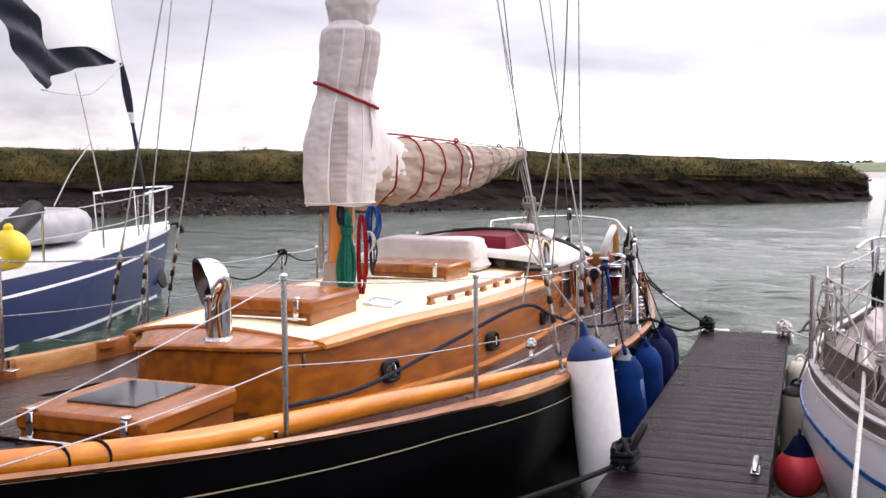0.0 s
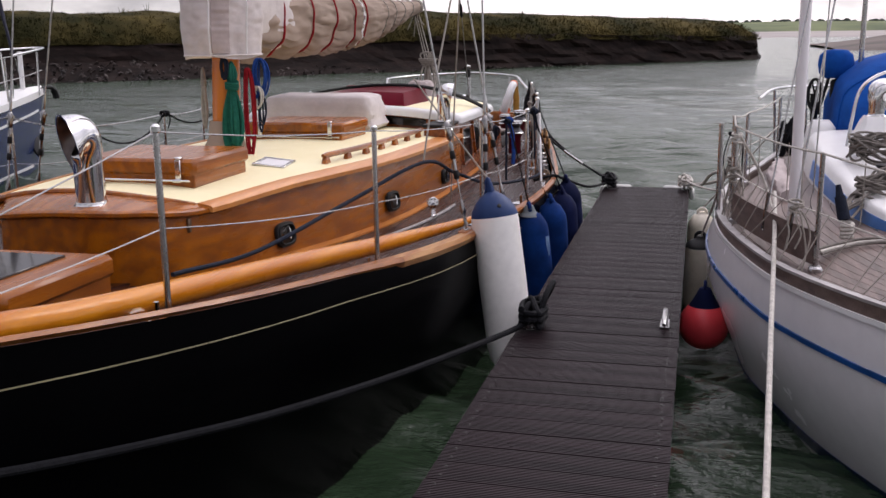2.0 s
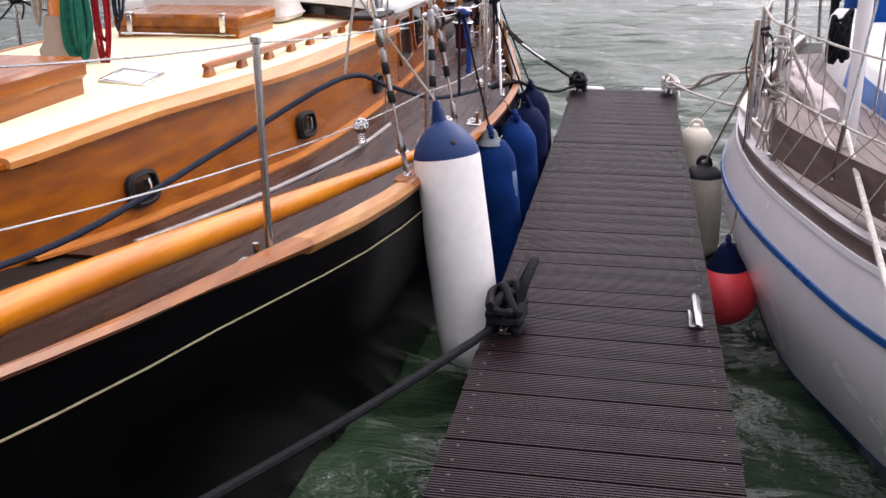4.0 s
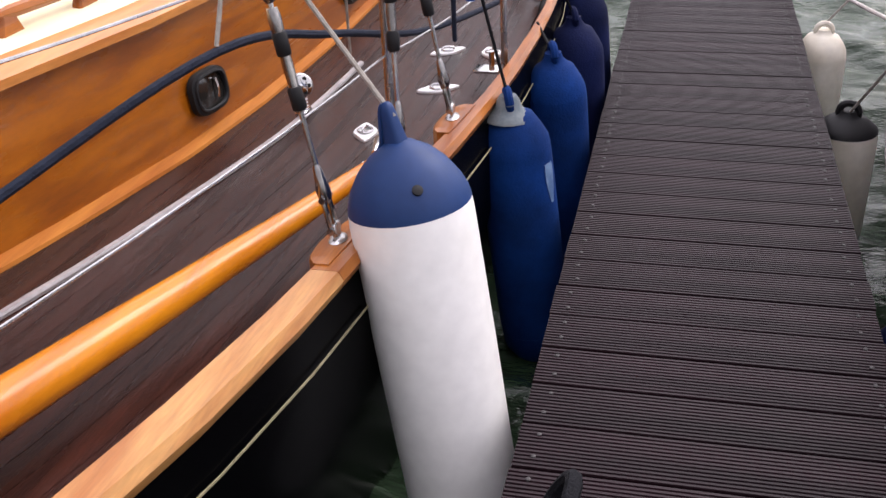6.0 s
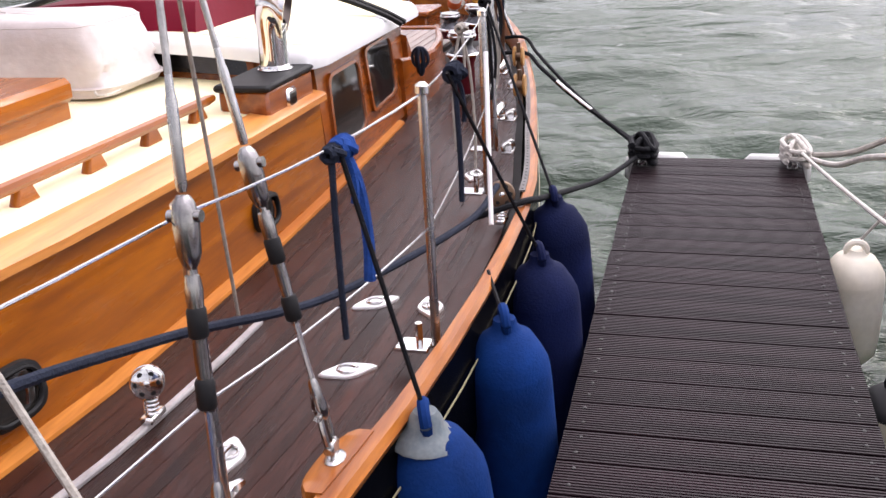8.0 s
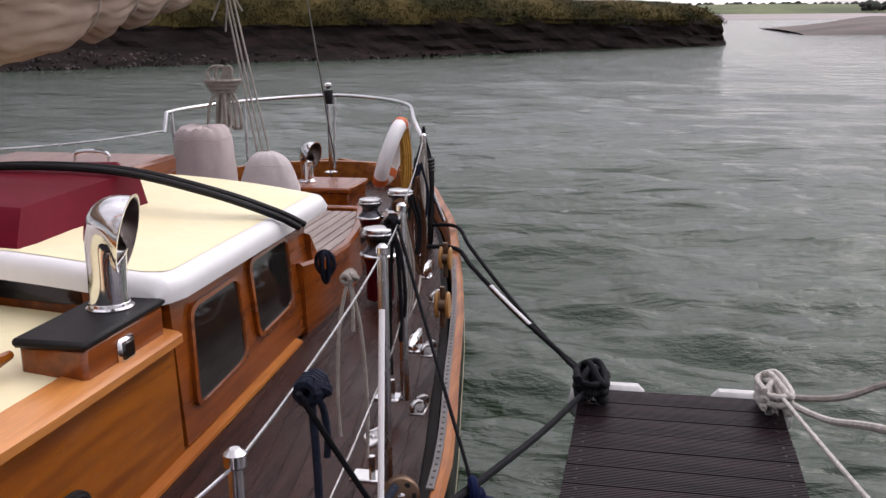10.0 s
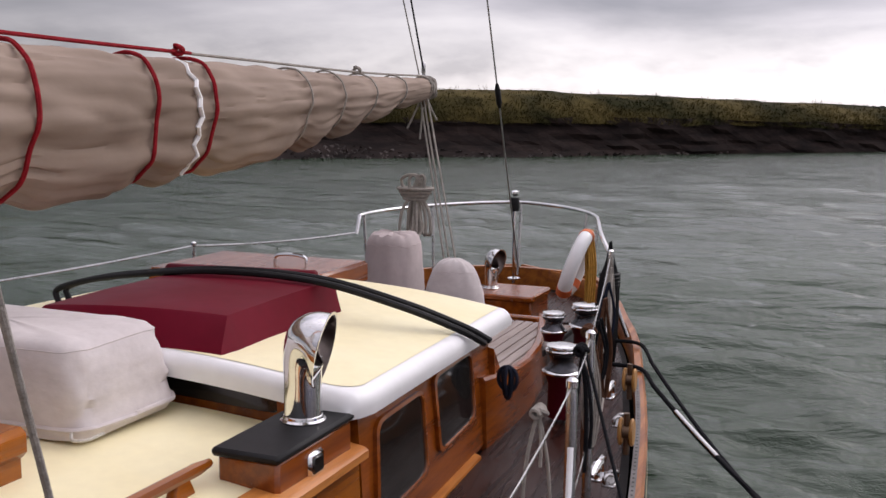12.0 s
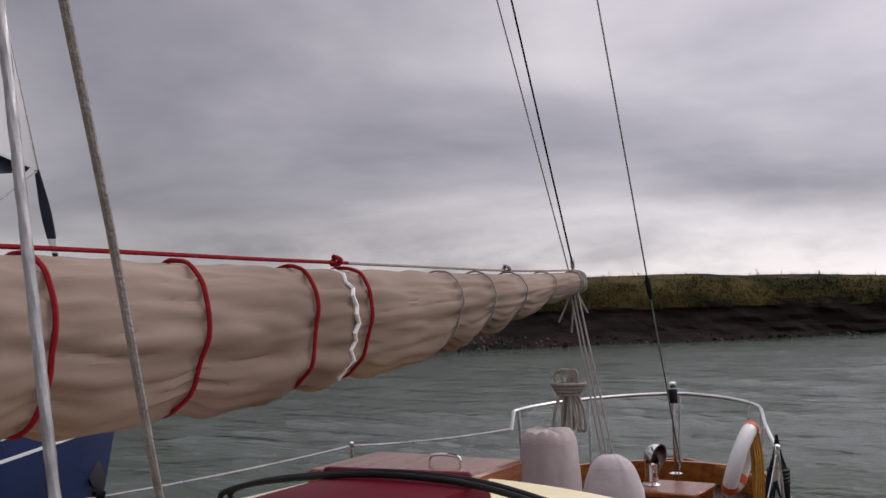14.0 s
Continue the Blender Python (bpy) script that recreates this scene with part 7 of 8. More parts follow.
    cys = [5.8, 5.95, 6.1, 6.27, 6.44, 6.62, 6.8, 7.0, 7.16, 7.5, 8.0, 8.4, 8.87, 9.2, 9.6]
    r2 = []
    for y in cys:
        w, hz = rb_cab(y), chi(y)
        zb = rb_sheer(y) + 0.02
        r2.append([(RB_X - w, y, zb), (RB_X - w + hz * 0.12, y, zb + hz * 0.80), (RB_X - w + hz * 0.25, y, zb + hz * 0.95), (RB_X - w + hz * 0.5, y, zb + hz), (RB_X, y, zb + hz + 0.05), (RB_X + w - hz * 0.5, y, zb + hz), (RB_X + w - hz * 0.25, y, zb + hz * 0.95), (RB_X + w - hz * 0.12, y, zb + hz * 0.80), (RB_X + w, y, zb)])
    g.loft(r2)
    cabin = part("cabin", g, M_WHITE, boat, "white moulded coachroof")
    g = Geo()
    r2 = []
    for y in [q for q in cys if 6.4 < q < 9.0]:
        w, hz = rb_cab(y), chi(y)
        zb = rb_sheer(y) + 0.02
        r2.append([(RB_X - w + hz * k * 0.15 - o, y, zb + hz * k) for k, o in ((0.14, 0.0), (0.14, 0.006), (0.60, 0.006), (0.60, 0.0))])
    g.loft(r2)
    part("flash", g, M_BLUE_FLASH, cabin, "bright blue painted band")
    # ventilator box and cowl inside a stainless hoop
    g = Geo()
    g.box((1.745, 8.98, 0.765), (0.31, 0.32, 0.21), 0.04, taper=(0.68, 0.68))
    ped = part("vent_box", g, M_WHITE, boat, "white tapered ventilator box")
    cowl(ped, 1.745, 8.98, 0.868, 0.275, 0.060, 50)
    g = Geo()
    g.tube(spline([(1.53, 8.80, 0.655), (1.56, 8.83, 0.88), (1.60, 8.86, 1.06), (1.69, 8.88, 1.155), (1.83, 8.90, 1.205), (1.90, 8.90, 1.17), (1.915, 8.90, 1.0), (1.92, 8.90, 0.70)], 6), 0.0125, 8)
    part("hoop", g, M_CHROME, boat, "stainless guard hoop")
    # spray hood
    g = Geo()
    r2 = []
    for k in range(13):
        u = k / 12
        y = 9.40 + 1.0 * u
        top = 0.72 + 0.60 * math.sin(min(u * 1.25, 1.0) * math.pi * 0.5) ** 0.8
        w = 0.60 + 0.20 * math.sin(min(u * 1.6, 1.0) * math.pi * 0.5)
        row = []
        for j in range(25):
            a = math.pi * j / 24
            f = 1 + 0.012 * math.sin(9 * a + 5 * u) + 0.03 * noise.noise(Vector((math.cos(a) * 3, y * 4, math.sin(a) * 3)))
            row.append((RB_X + w * f * math.copysign(abs(math.cos(a)) ** 0.75, math.cos(a)), y, 0.66 + (top - 0.66) * f * max(math.sin(a), 0.0) ** 0.55))
        r2.append(row)
    g.loft(r2, False)
    hood = part("spray_hood", g, M_BLUE_COVER, boat, "blue canvas spray hood")
    g = Geo()
    g.tube([Vector(p) + Vector((0, 0, 0.004)) for p in r2[5]], 0.010, 6)
    part("hem", g, M_BLUE_COVER, hood)
    # clutches with led lines, a small roof winch
    g = Geo()
    for k in range(3):
        g.box((1.80 + 0.045 * k, 8.22, 0.685), (0.036, 0.10, 0.05), 0.008)
        g.box((1.80 + 0.045 * k, 8.20, 0.722), (0.022, 0.07, 0.022), 0.006)
    clutch = part("rope_clutch", g, M_STEEL, boat, "grey rope clutches on the coachroof")
    for k in range(3):
        g = Geo()
        g.tube(spline([(1.80 + 0.045 * k, 8.30, 0.70), (1.80 + 0.045 * k, 8.15, 0.69), (1.83 + 0.06 * k, 7.7, 0.64), (1.93 + 0.07 * k, 7.2, 0.60), (2.05 + 0.08 * k, 6.8, 0.55)], 6), 0.006, 6)
        part("led_line", g, M_ROPE_GREY, clutch)
    g = Geo()
    g.lathe([(0.055, 0.0), (0.055, 0.015), (0.04, 0.03), (0.034, 0.06), (0.048, 0.075), (0.048, 0.085), (0.02, 0.095)], Matrix.Translation((1.615, 7.75, 0.575)), 16)
    part("winch", g, M_RUBBER, boat)
    # cockpit wheel and the hump of gear before it
    g = Geo()
    wc = Vector((1.42, 10.1, 0.96))
    g.tube([wc + Vector((0.05 * math.cos(a), -0.03 * math.cos(a), 0.13 * math.sin(a))) for a in [6.2832 * k / 24 for k in range(25)]], 0.014, 8, caps=False)
    for k in range(3):
        a = math.pi * k / 3
        e = Vector((0.05 * math.cos(a), -0.03 * math.cos(a), 0.13 * math.sin(a)))
        g.tube([wc - e, wc + e], 0.007, 6)
    g.tube([wc + Vector((0, 0.03, 0.0)), wc + Vector((0.02, 0.12, -0.30)), wc + Vector((0.02, 0.12, -0.55))], 0.03, 8)
    part("steering_wheel", g, M_RUBBER, boat, "dark steering wheel on its post")
    g = Geo()
    g.box((1.45, 9.75, 0.60), (0.26, 0.30, 0.34), 0.05, taper=(0.8, 0.8))
    part("locker", g, M_WHITE, boat, "white moulded cockpit locker")
    # boarding rail, stanchions, lifelines
    tops, mids = [], []
    for y, inset, h1, h2 in ((3.7, 0.10, 0.48, 0.20), (4.6, 0.21, 0.50, 0.22), (5.87, 0.19, 0.58, 0.30), (7.21, 0.075, 0.60, 0.32), (7.99, 0.075, 0.60, 0.32), (8.75, 0.06, 0.55, 0.30), (9.9, 0.06, 0.56, 0.32)):
        b = Vector((RB_X - rb_half(y) + inset, y, rb_sheer(y)))
        t = b + Vector((0, 0, h1))
        tops.append(t)
        mids.append(b + Vector((0, 0, h2)))
        g = Geo()
        g.tube([b, t], 0.0125, 10)
        st = part("stanchion", g, M_STEEL, boat)
        g = Geo()
        g.box(b + Vector((0, 0, 0.02)), (0.06, 0.07, 0.05), 0.01)
        part("socket", g, M_STEEL, st)
    for pts, r, m in ((tops, 0.006, M_ROPE_WHITE), (mids, 0.005, M_ROPE_WHITE)):
        for a, b in zip(pts, pts[1:]):
            g = Geo()
            g.tube(sag(a, b, 0.02, 5), r, 6)
            part("lifeline", g, m, boat, "white covered lifeline")
    # cords of the guardrail netting
    rng = random.Random(14)
    for i in range(2):
        for k in range(7):
            u = (k + 0.5 + rng.uniform(-0.3, 0.3)) / 7
            up_ = tops[i + 1].lerp(tops[i + 2], u)
            y = up_.y + rng.uniform(-0.16, 0.16)
            lo_ = Vector((RB_X - rb_half(y) + 0.02, y, rb_sheer(y) + 0.05))
            md_ = mids[i + 1].lerp(mids[i + 2], u) + Vector((0, rng.uniform(-0.05, 0.05), 0))
            g = Geo()
            g.tube([up_ if k % 3 else md_, md_.lerp(up_, 0.02), lo_], 0.0028, 5)
            part("net_cord", g, M_ROPE_GREY, boat)
    # second post with wire at the gate
    g = Geo()
    b = Vector((RB_X - rb_half(7.4) + 0.0, 7.4, rb_sheer(7.4)))
    g.tube([b, b + Vector((0, 0, 0.60))], 0.015, 10)
    part("gate_post", g, M_STEEL, boat)
    # lee board lashed along the rail
    g = Geo()
    pts = []
    for k in range(6):
        y = 5.88 + 1.27 * k / 5
        x = RB_X - rb_half(y) + 0.19 - 0.115 * k / 5
        z = rb_sheer(y)
        pts.append([(x - 0.012, y, z + 0.05), (x - 0.012, y, z + 0.21), (x + 0.012, y, z + 0.21), (x + 0.012, y, z + 0.05)])
    g.loft(pts)
    part("rail_board", g, M_OLD_TEAK, boat, "weathered plank lashed inside the rail")
    # upright pole and its wire
    g = Geo()
    px, py = RB_X - 1.29, 7.45
    g.tube([(px, py, 0.36), (px, py, 2.31), (px, py, 2.35)], [0.034, 0.034, 0.026], 16)
    part("pole", g, M_GELCOAT, boat, "pale upright pole stowed beside the rail")
    g = Geo()
    g.tube([(px, py, 2.33), (RB_X - 0.1, 7.9, 9.0)], 0.006, 6)
    part("stay", g, M_STEEL, boat)
    g = Geo()
    g.tube([(px + 0.12, py + 0.1, 0.5), (px + 0.16, py + 0.15, 2.3), (RB_X - 0.1, 7.9, 10.0)], 0.005, 6)
    part("stay", g, M_STEEL, boat)
    for y in (6.05, 6.5):
        g = Geo()
        g.tube([(RB_X - rb_half(y) + 0.12, y, 0.45), (RB_X, 8.0, 10.5)], 0.005, 6)
        part("stay", g, M_STEEL, boat)
        g = Geo()
        g.tube([(RB_X - rb_half(y) + 0.12, y, 0.46), (RB_X - rb_half(y) + 0.14, y, 0.66)], 0.009, 8)
        part("rigging_screw", g, M_FITTING, boat)
    # radio mast on the stern with its crossbar
    g = Geo()
    ax, ay = RB_X - 0.55, 10.3
    g.tube([(ax, ay, 0.5), (ax, ay, 2.42)], 0.022, 10)
    aer = part("aerial_mast", g, M_STEEL, boat)
    g = Geo()
    g.tube(spline([(ax - 0.225, ay, 2.02), (ax - 0.22, ay, 1.93), (ax - 0.1, ay, 1.90), (ax + 0.1, ay, 1.90), (ax + 0.215, ay, 1.93), (ax + 0.22, ay, 2.05)], 5), 0.010, 8)
    part("crossbar", g, M_STEEL, aer)
    g = Geo()
    g.lathe([(0.03, 0.0), (0.05, 0.02), (0.05, 0.08), (0.02, 0.12)], Matrix.Translation((ax, ay, 2.38)), 12)
    part("lamp", g, M_BRONZE, aer)
    # outboard under a blue bag on the pushpit
    g = Geo()
    oc = Vector((RB_X - 0.75, 10.3, 1.20))
    g.loft([[oc + Vector((0.15 * k * math.cos(a), 0.12 * k * math.sin(a), z * 0.85)) for a in [6.2832 * j / 16 for j in range(16)]] for z, k in ((-0.13, 0.55), (-0.08, 0.9), (0.02, 1.0), (0.10, 0.92), (0.15, 0.6), (0.16, 0.1))])
    ob = part("outboard", g, M_BLUE_COVER, boat, "outboard motor under a blue bag")
    g = Geo()
    g.box(oc + Vector((0, 0, -0.27)), (0.07, 0.10, 0.30), 0.02)
    g.tube([oc + Vector((-0.05, 0, -0.1)), oc + Vector((-0.13, -0.05, -0.42))], 0.014, 8)
    part("leg", g, M_RUBBER, ob)
    g = Geo()
    arc = [(RB_X - 1.40, 9.7, 0.95), (RB_X - 1.25, 10.2, 1.0), (RB_X - 0.95, 10.65, 1.0), (RB_X - 0.3, 10.75, 1.0), (RB_X + 0.3, 10.75, 1.0), (RB_X + 0.95, 10.65, 1.0)]
    g.tube(spline(arc, 6), 0.013, 8)
    part("pushpit", g, M_CHROME, boat)
    for p in arc[1:]:
        g = Geo()
        g.tube([p, (p[0] + 0.03, p[1], 0.45)], 0.012, 8)
        part("pushpit_leg", g, M_STEEL, boat)


def rope_heap(name, label, cx, cy, cz, rx, ry, turns, material, r=0.009, seed=1, spread=0.06):
    g = Geo()
    rng = random.Random(seed)
    pts = []
    for k in range(turns * 8):
        a = 2 * math.pi * k / 8 + rng.uniform(-0.2, 0.2)
        s = 0.65 + 0.35 * rng.random()
        pts.append((cx + rx * s * math.cos(a), cy + ry * s * math.sin(a), cz + spread * rng.random() + 0.01))
    g.tube(spline(pts, 4), r, 6)
    return tagged(part(name, g, material), label, "rope")


# ---------------------------------------------------------------- blue boat beyond the yacht
BB_X = -8.3
bb_half = curve_of([(1.5, 1.2), (3.0, 1.42), (5.0, 1.55), (7.0, 1.55), (9.0, 1.36), (10.5, 1.02), (11.8, 0.55), (12.6, 0.22), (13.0, 0.02)])
bb_sheer = curve_of([(1.5, 0.50), (5.0, 0.50), (8.0, 0.58), (11.0, 0.70), (13.0, 0.80)])


FAR = Matrix.Translation((0.575, 0.651, 1.606)) @ Matrix.Scale(1.19, 4) @ Matrix.Translation((-0.575, -0.651, -1.606))


def build_blue_boat():
    boat = thing("sailing_boat", "navy-hulled sailing boat with a white deck and stripe", "sailing boat")
    ys = [1.5 + 11.5 * k / 40 for k in range(41)]
    g = Geo()
    rr = []
    for y in ys:
        h, z0 = bb_half(y), bb_sheer(y)
        bow = max(0, (y - 9.5) / 3.5)
        sec = []
        for u in (0, 0.15, 0.35, 0.55, 0.75, 0.9, 1.0):
            z = z0 + (-0.72 - z0) * u
            sec.append((h * max(1.0 + 0.02 * math.sin(math.pi * min(1, 1.6 * u)) - u * u * (0.16 + 0.5 * bow), 0.02), z, y - 0.35 * u * bow))
        rr.append([(BB_X + a, yy, z) for a, z, yy in sec])
    g.loft(rr, False)
    g.loft([[(2 * BB_X - p[0], p[1], p[2]) for p in r] for r in rr], False)
    part("hull", g, M_BLUE_HULL, boat, "glossy navy blue hull")
    for d0, d1 in ((-0.19, -0.22), (-1.0, -1.06)):
        g = Geo()
        r2 = []
        for y in ys[:-1]:
            h = bb_half(y)
            bow = max(0, (y - 9.5) / 3.5)
            H = bb_sheer(y) + 0.72
            row = []
            for d in (d0, d1):
                z = bb_sheer(y) + d if d > -0.5 else -0.13 + (0.0 if d == d0 else -0.04)
                u = (bb_sheer(y) - z) / H
                row.append((BB_X + h * max(1.0 + 0.02 * math.sin(math.pi * min(1, 1.6 * u)) - u * u * (0.16 + 0.5 * bow), 0.02) + 0.006, y - 0.35 * u * bow, z))
            a, b = row
            r2.append([(a[0] - 0.01, a[1], a[2]), a, b, (b[0] - 0.01, b[1], b[2])])
        g.loft(r2)
        part("stripe", g, M_WHITE, boat, "white hull stripe")
    g = Geo()
    g.loft([[(BB_X + (k / 4 - 1) * max(bb_half(y) - 0.0, 0.001), y, bb_sheer(y) + 0.005 + 0.09 * (1 - (k / 4 - 1) ** 2)) for k in range(9)] for y in ys], False)
    part("deck", g, M_WHITE, boat, "white moulded deck")
    g = Geo()
    g.loft([[(BB_X + (bb_half(y) + 0.012), y, bb_sheer(y) - 0.03), (BB_X + (bb_half(y) + 0.012), y, bb_sheer(y) + 0.05), (BB_X + (bb_half(y) - 0.03), y, bb_sheer(y) + 0.05), (BB_X + (bb_half(y) - 0.03), y, bb_sheer(y) - 0.03)] for y in ys])
    part("toe_rail", g, M_WHITE, boat)
    g = Geo()
    r2 = []
    for y, hz, w in ((8.8, 0.02, 0.4), (8.2, 0.22, 0.6), (6.0, 0.34, 0.85), (3.0, 0.36, 0.9)):
        zb = bb_sheer(y) + 0.04
        r2.append([(BB_X + w, y, zb), (BB_X + w * 0.9, y, zb + hz), (BB_X, y, zb + hz + 0.05), (BB_X - w * 0.9, y, zb + hz), (BB_X - w, y, zb)])
    g.loft(r2)
    part("cabin", g, M_WHITE, boat)
    tops, mids = [], []
    for y in (4.6, 6.2, 7.6, 9.0, 10.3, 11.5):
        b = Vector((BB_X + bb_half(y) - 0.05, y, bb_sheer(y)))
        t = b + Vector((0, 0, 0.58))
        tops.append(t)
        mids.append(b + Vector((0, 0, 0.3)))
        g = Geo()
        g.tube([b, t], 0.0125, 8)
        part("stanchion", g, M_STEEL, boat)
    bowt = Vector((BB_X, 13.05, 1.38))
    for pts in (tops + [bowt], mids + [bowt - Vector((0, 0, 0.28))]):
        for a, b in zip(pts, pts[1:]):
            g = Geo()
            g.tube(sag(a, b, 0.015, 4), 0.006, 6)
            part("lifeline", g, M_WIRE, boat)
    g = Geo()
    g.tube(spline([(BB_X + 0.42, 11.9, 1.32), (BB_X + 0.30, 12.6, 1.38), (BB_X, 13.05, 1.40), (BB_X - 0.3, 12.6, 1.38), (BB_X - 0.42, 11.9, 1.32)], 6), 0.014, 8)
    pul = part("pulpit", g, M_CHROME, boat)
    for x, y in ((0.42, 11.9), (0.28, 12.6), (-0.28, 12.6), (-0.42, 11.9)):
        g = Geo()
        g.tube([(BB_X + x, y, 1.35), (BB_X + x * 0.9, y, bb_sheer(y))], 0.013, 8)
        part("leg", g, M_CHROME, pul)
    # mast and stays
    g = Geo()
    g.tube([(BB_X, 7.6, 0.7), (BB_X, 7.6, 13.0)], 0.075, 14)
    part("mast", g, M_STEEL, boat, "alloy mast")
    fs0, fs1 = Vector((BB_X, 12.62, 0.85)), Vector((BB_X, 9.7, 12.6))
    g = Geo()
    g.tube([fs0, fs1], 0.007, 6)
    part("forestay", g, M_STEEL, boat)
    for x, y in ((1.35, 7.3), (1.35, 7.8), (1.3, 8.2)):
        g = Geo()
        g.tube([(BB_X + x, y, 0.6), (BB_X + 0.05, 7.6, 11 if y < 8 else 6.5)], 0.006, 6)
        part("shroud", g, M_STEEL, boat)
    # headsail blown loose on the forestay, with navy edge strips
    def on_stay(z):
        return fs0.lerp(fs1, (z - fs0.z) / (fs1.z - fs0.z))
    def wave(y, z):
        return 0.16 * math.sin(y * 2.3 + z * 1.1) + 0.06 * math.sin(y * 5.1 - z * 2.0)
    leech = spline([(BB_X, 10.59, 3.12), (BB_X, 10.32, 3.43), (BB_X, 10.05, 3.64), (BB_X, 9.60, 4.6), (BB_X, 9.5, 6.0), (BB_X, 9.8, 7.8), (BB_X, 10.3, 9.4)], 6)
    g = Geo()
    rows = []
    for k, e in enumerate(leech):
        u = k / (len(leech) - 1)
        p = on_stay(3.13 + 6.3 * u)
        row = []
        for j in range(19):
            v = j / 18
            q = p.lerp(e, v)
            belly = math.sin(math.pi * v)
            row.append((BB_X + (wave(q.y, q.z) + 0.3 * belly) * v ** 0.5 * (1 - u * 0.7), q.y, q.z + 0.10 * belly * (1 - u)))
        rows.append(row)
    g.loft(rows, False)
    sl = part("headsail", g, M_SAILCLOTH, boat, "loose white headsail")
    def cloth_strip(name, upper, lower, label):
        a, b = spline([(BB_X, y, z) for y, z in upper], 8), spline([(BB_X, y, z) for y, z in lower], 8)
        g = Geo()
        rows = []
        for p, q in zip(a, b):
            row = [p.lerp(q, j / 8) for j in range(9)]
            rows.append([(BB_X + 0.03 + wave(r.y, r.z) * 0.7 + 0.05 * math.sin(r.z * 17 + r.y * 6), r.y, r.z) for r in row])
        g.loft(rows, False)
        part(name, g, M_NAVY_CLOTH, sl, label)
    cloth_strip("foot_strip", [(12.02, 3.13), (11.5, 3.26), (11.05, 3.25), (10.57, 3.13)], [(12.0, 3.09), (11.6, 3.02), (11.15, 2.94), (10.66, 2.80)], "navy edge of the headsail's foot")
    cloth_strip("leech_strip", [(10.66, 2.79), (10.60, 3.12), (10.32, 3.44), (10.05, 3.66), (9.60, 4.6)], [(10.45, 2.62), (10.08, 2.80), (9.90, 3.12), (9.72, 3.45), (9.15, 4.6)], "navy edge of the headsail's leech")
    # the luff strip twisted round the stay below the tack
    for z0, z1, m, lab in ((3.10, 2.44, M_NAVY_CLOTH, "navy cloth twisted round the forestay"), (2.44, 2.30, M_SAILCLOTH, ""), (2.30, 1.30, M_NAVY_CLOTH, "")):
        g = Geo()
        rows = []
        for k in range(15):
            z = z0 + (z1 - z0) * k / 14
            p = on_stay(z)
            w = 0.03 + 0.035 * abs(math.sin((z - 3.1) * 3.6))
            tw = 1.3 * (3.1 - z)
            rows.append([p + Vector((w * math.cos(a) * math.cos(tw) - 0.02 * math.sin(a) * math.sin(tw), w * math.cos(a) * math.sin(tw) * 0.6 + 0.02 * math.sin(a) * math.cos(tw) - 0.02, 0)) for a in [6.2832 * j / 10 for j in range(10)]])
        g.loft(rows)
        part("luff_strip", g, m, sl, lab)
    for pts in ([(10.45, 2.62), (10.9, 2.60), (11.4, 2.66), (12.0, 3.08)], [(11.06, 2.88), (11.20, 2.4), (11.31, 2.0), (11.5, 1.3)], [(11.31, 2.0), (11.1, 1.8), (10.92, 1.62), (10.6, 1.2)]):
        g = Geo()
        g.tube(spline([(BB_X + 0.05, y, z) for y, z in pts], 6), 0.009, 6)
        part("sheet", g, M_ROPE_WHITE, sl)
    # stemhead roller, its post and the hawse by the bow
    g = Geo()
    g.tube([(BB_X + 0.05, 12.55, 0.80), (BB_X + 0.05, 12.55, 1.36)], 0.032, 10)
    part("stem_post", g, M_WHITE, boat, "white upright post at the bow")
    g = Geo()
    g.tube(spline([(BB_X, 12.95, 0.84), (BB_X, 13.2, 0.86), (BB_X, 13.3, 0.78), (BB_X, 13.32, 0.70)], 5), [0.03] * 8 + [0.045] * 8, 8)
    part("stem_roller", g, M_RUBBER, boat, "black roller at the stem")
    g = Geo()
    g.lathe([(0.10, -0.01), (0.10, 0.02), (0.06, 0.03)], Matrix.Translation((BB_X + 0.17, 12.55, 0.12)) @ Matrix.Rotation(radians(70), 4, "Y") @ Matrix.Scale(1.7, 4, (1, 0, 0)), 14)
    part("bow_fender", g, M_RUBBER, boat, "dark oval pad by the stem")
    boat.matrix_world = FAR


M_SAILCLOTH = mat("sailcloth", (0.82, 0.82, 0.82), 0.7, col2=(0.74, 0.74, 0.75), scale=1.5, mottle=0.05, bump=0.3, bump_scale=4)
M_NAVY_CLOTH = mat("navy_cloth", (0.016, 0.018, 0.04), 0.75, mottle=0.3)


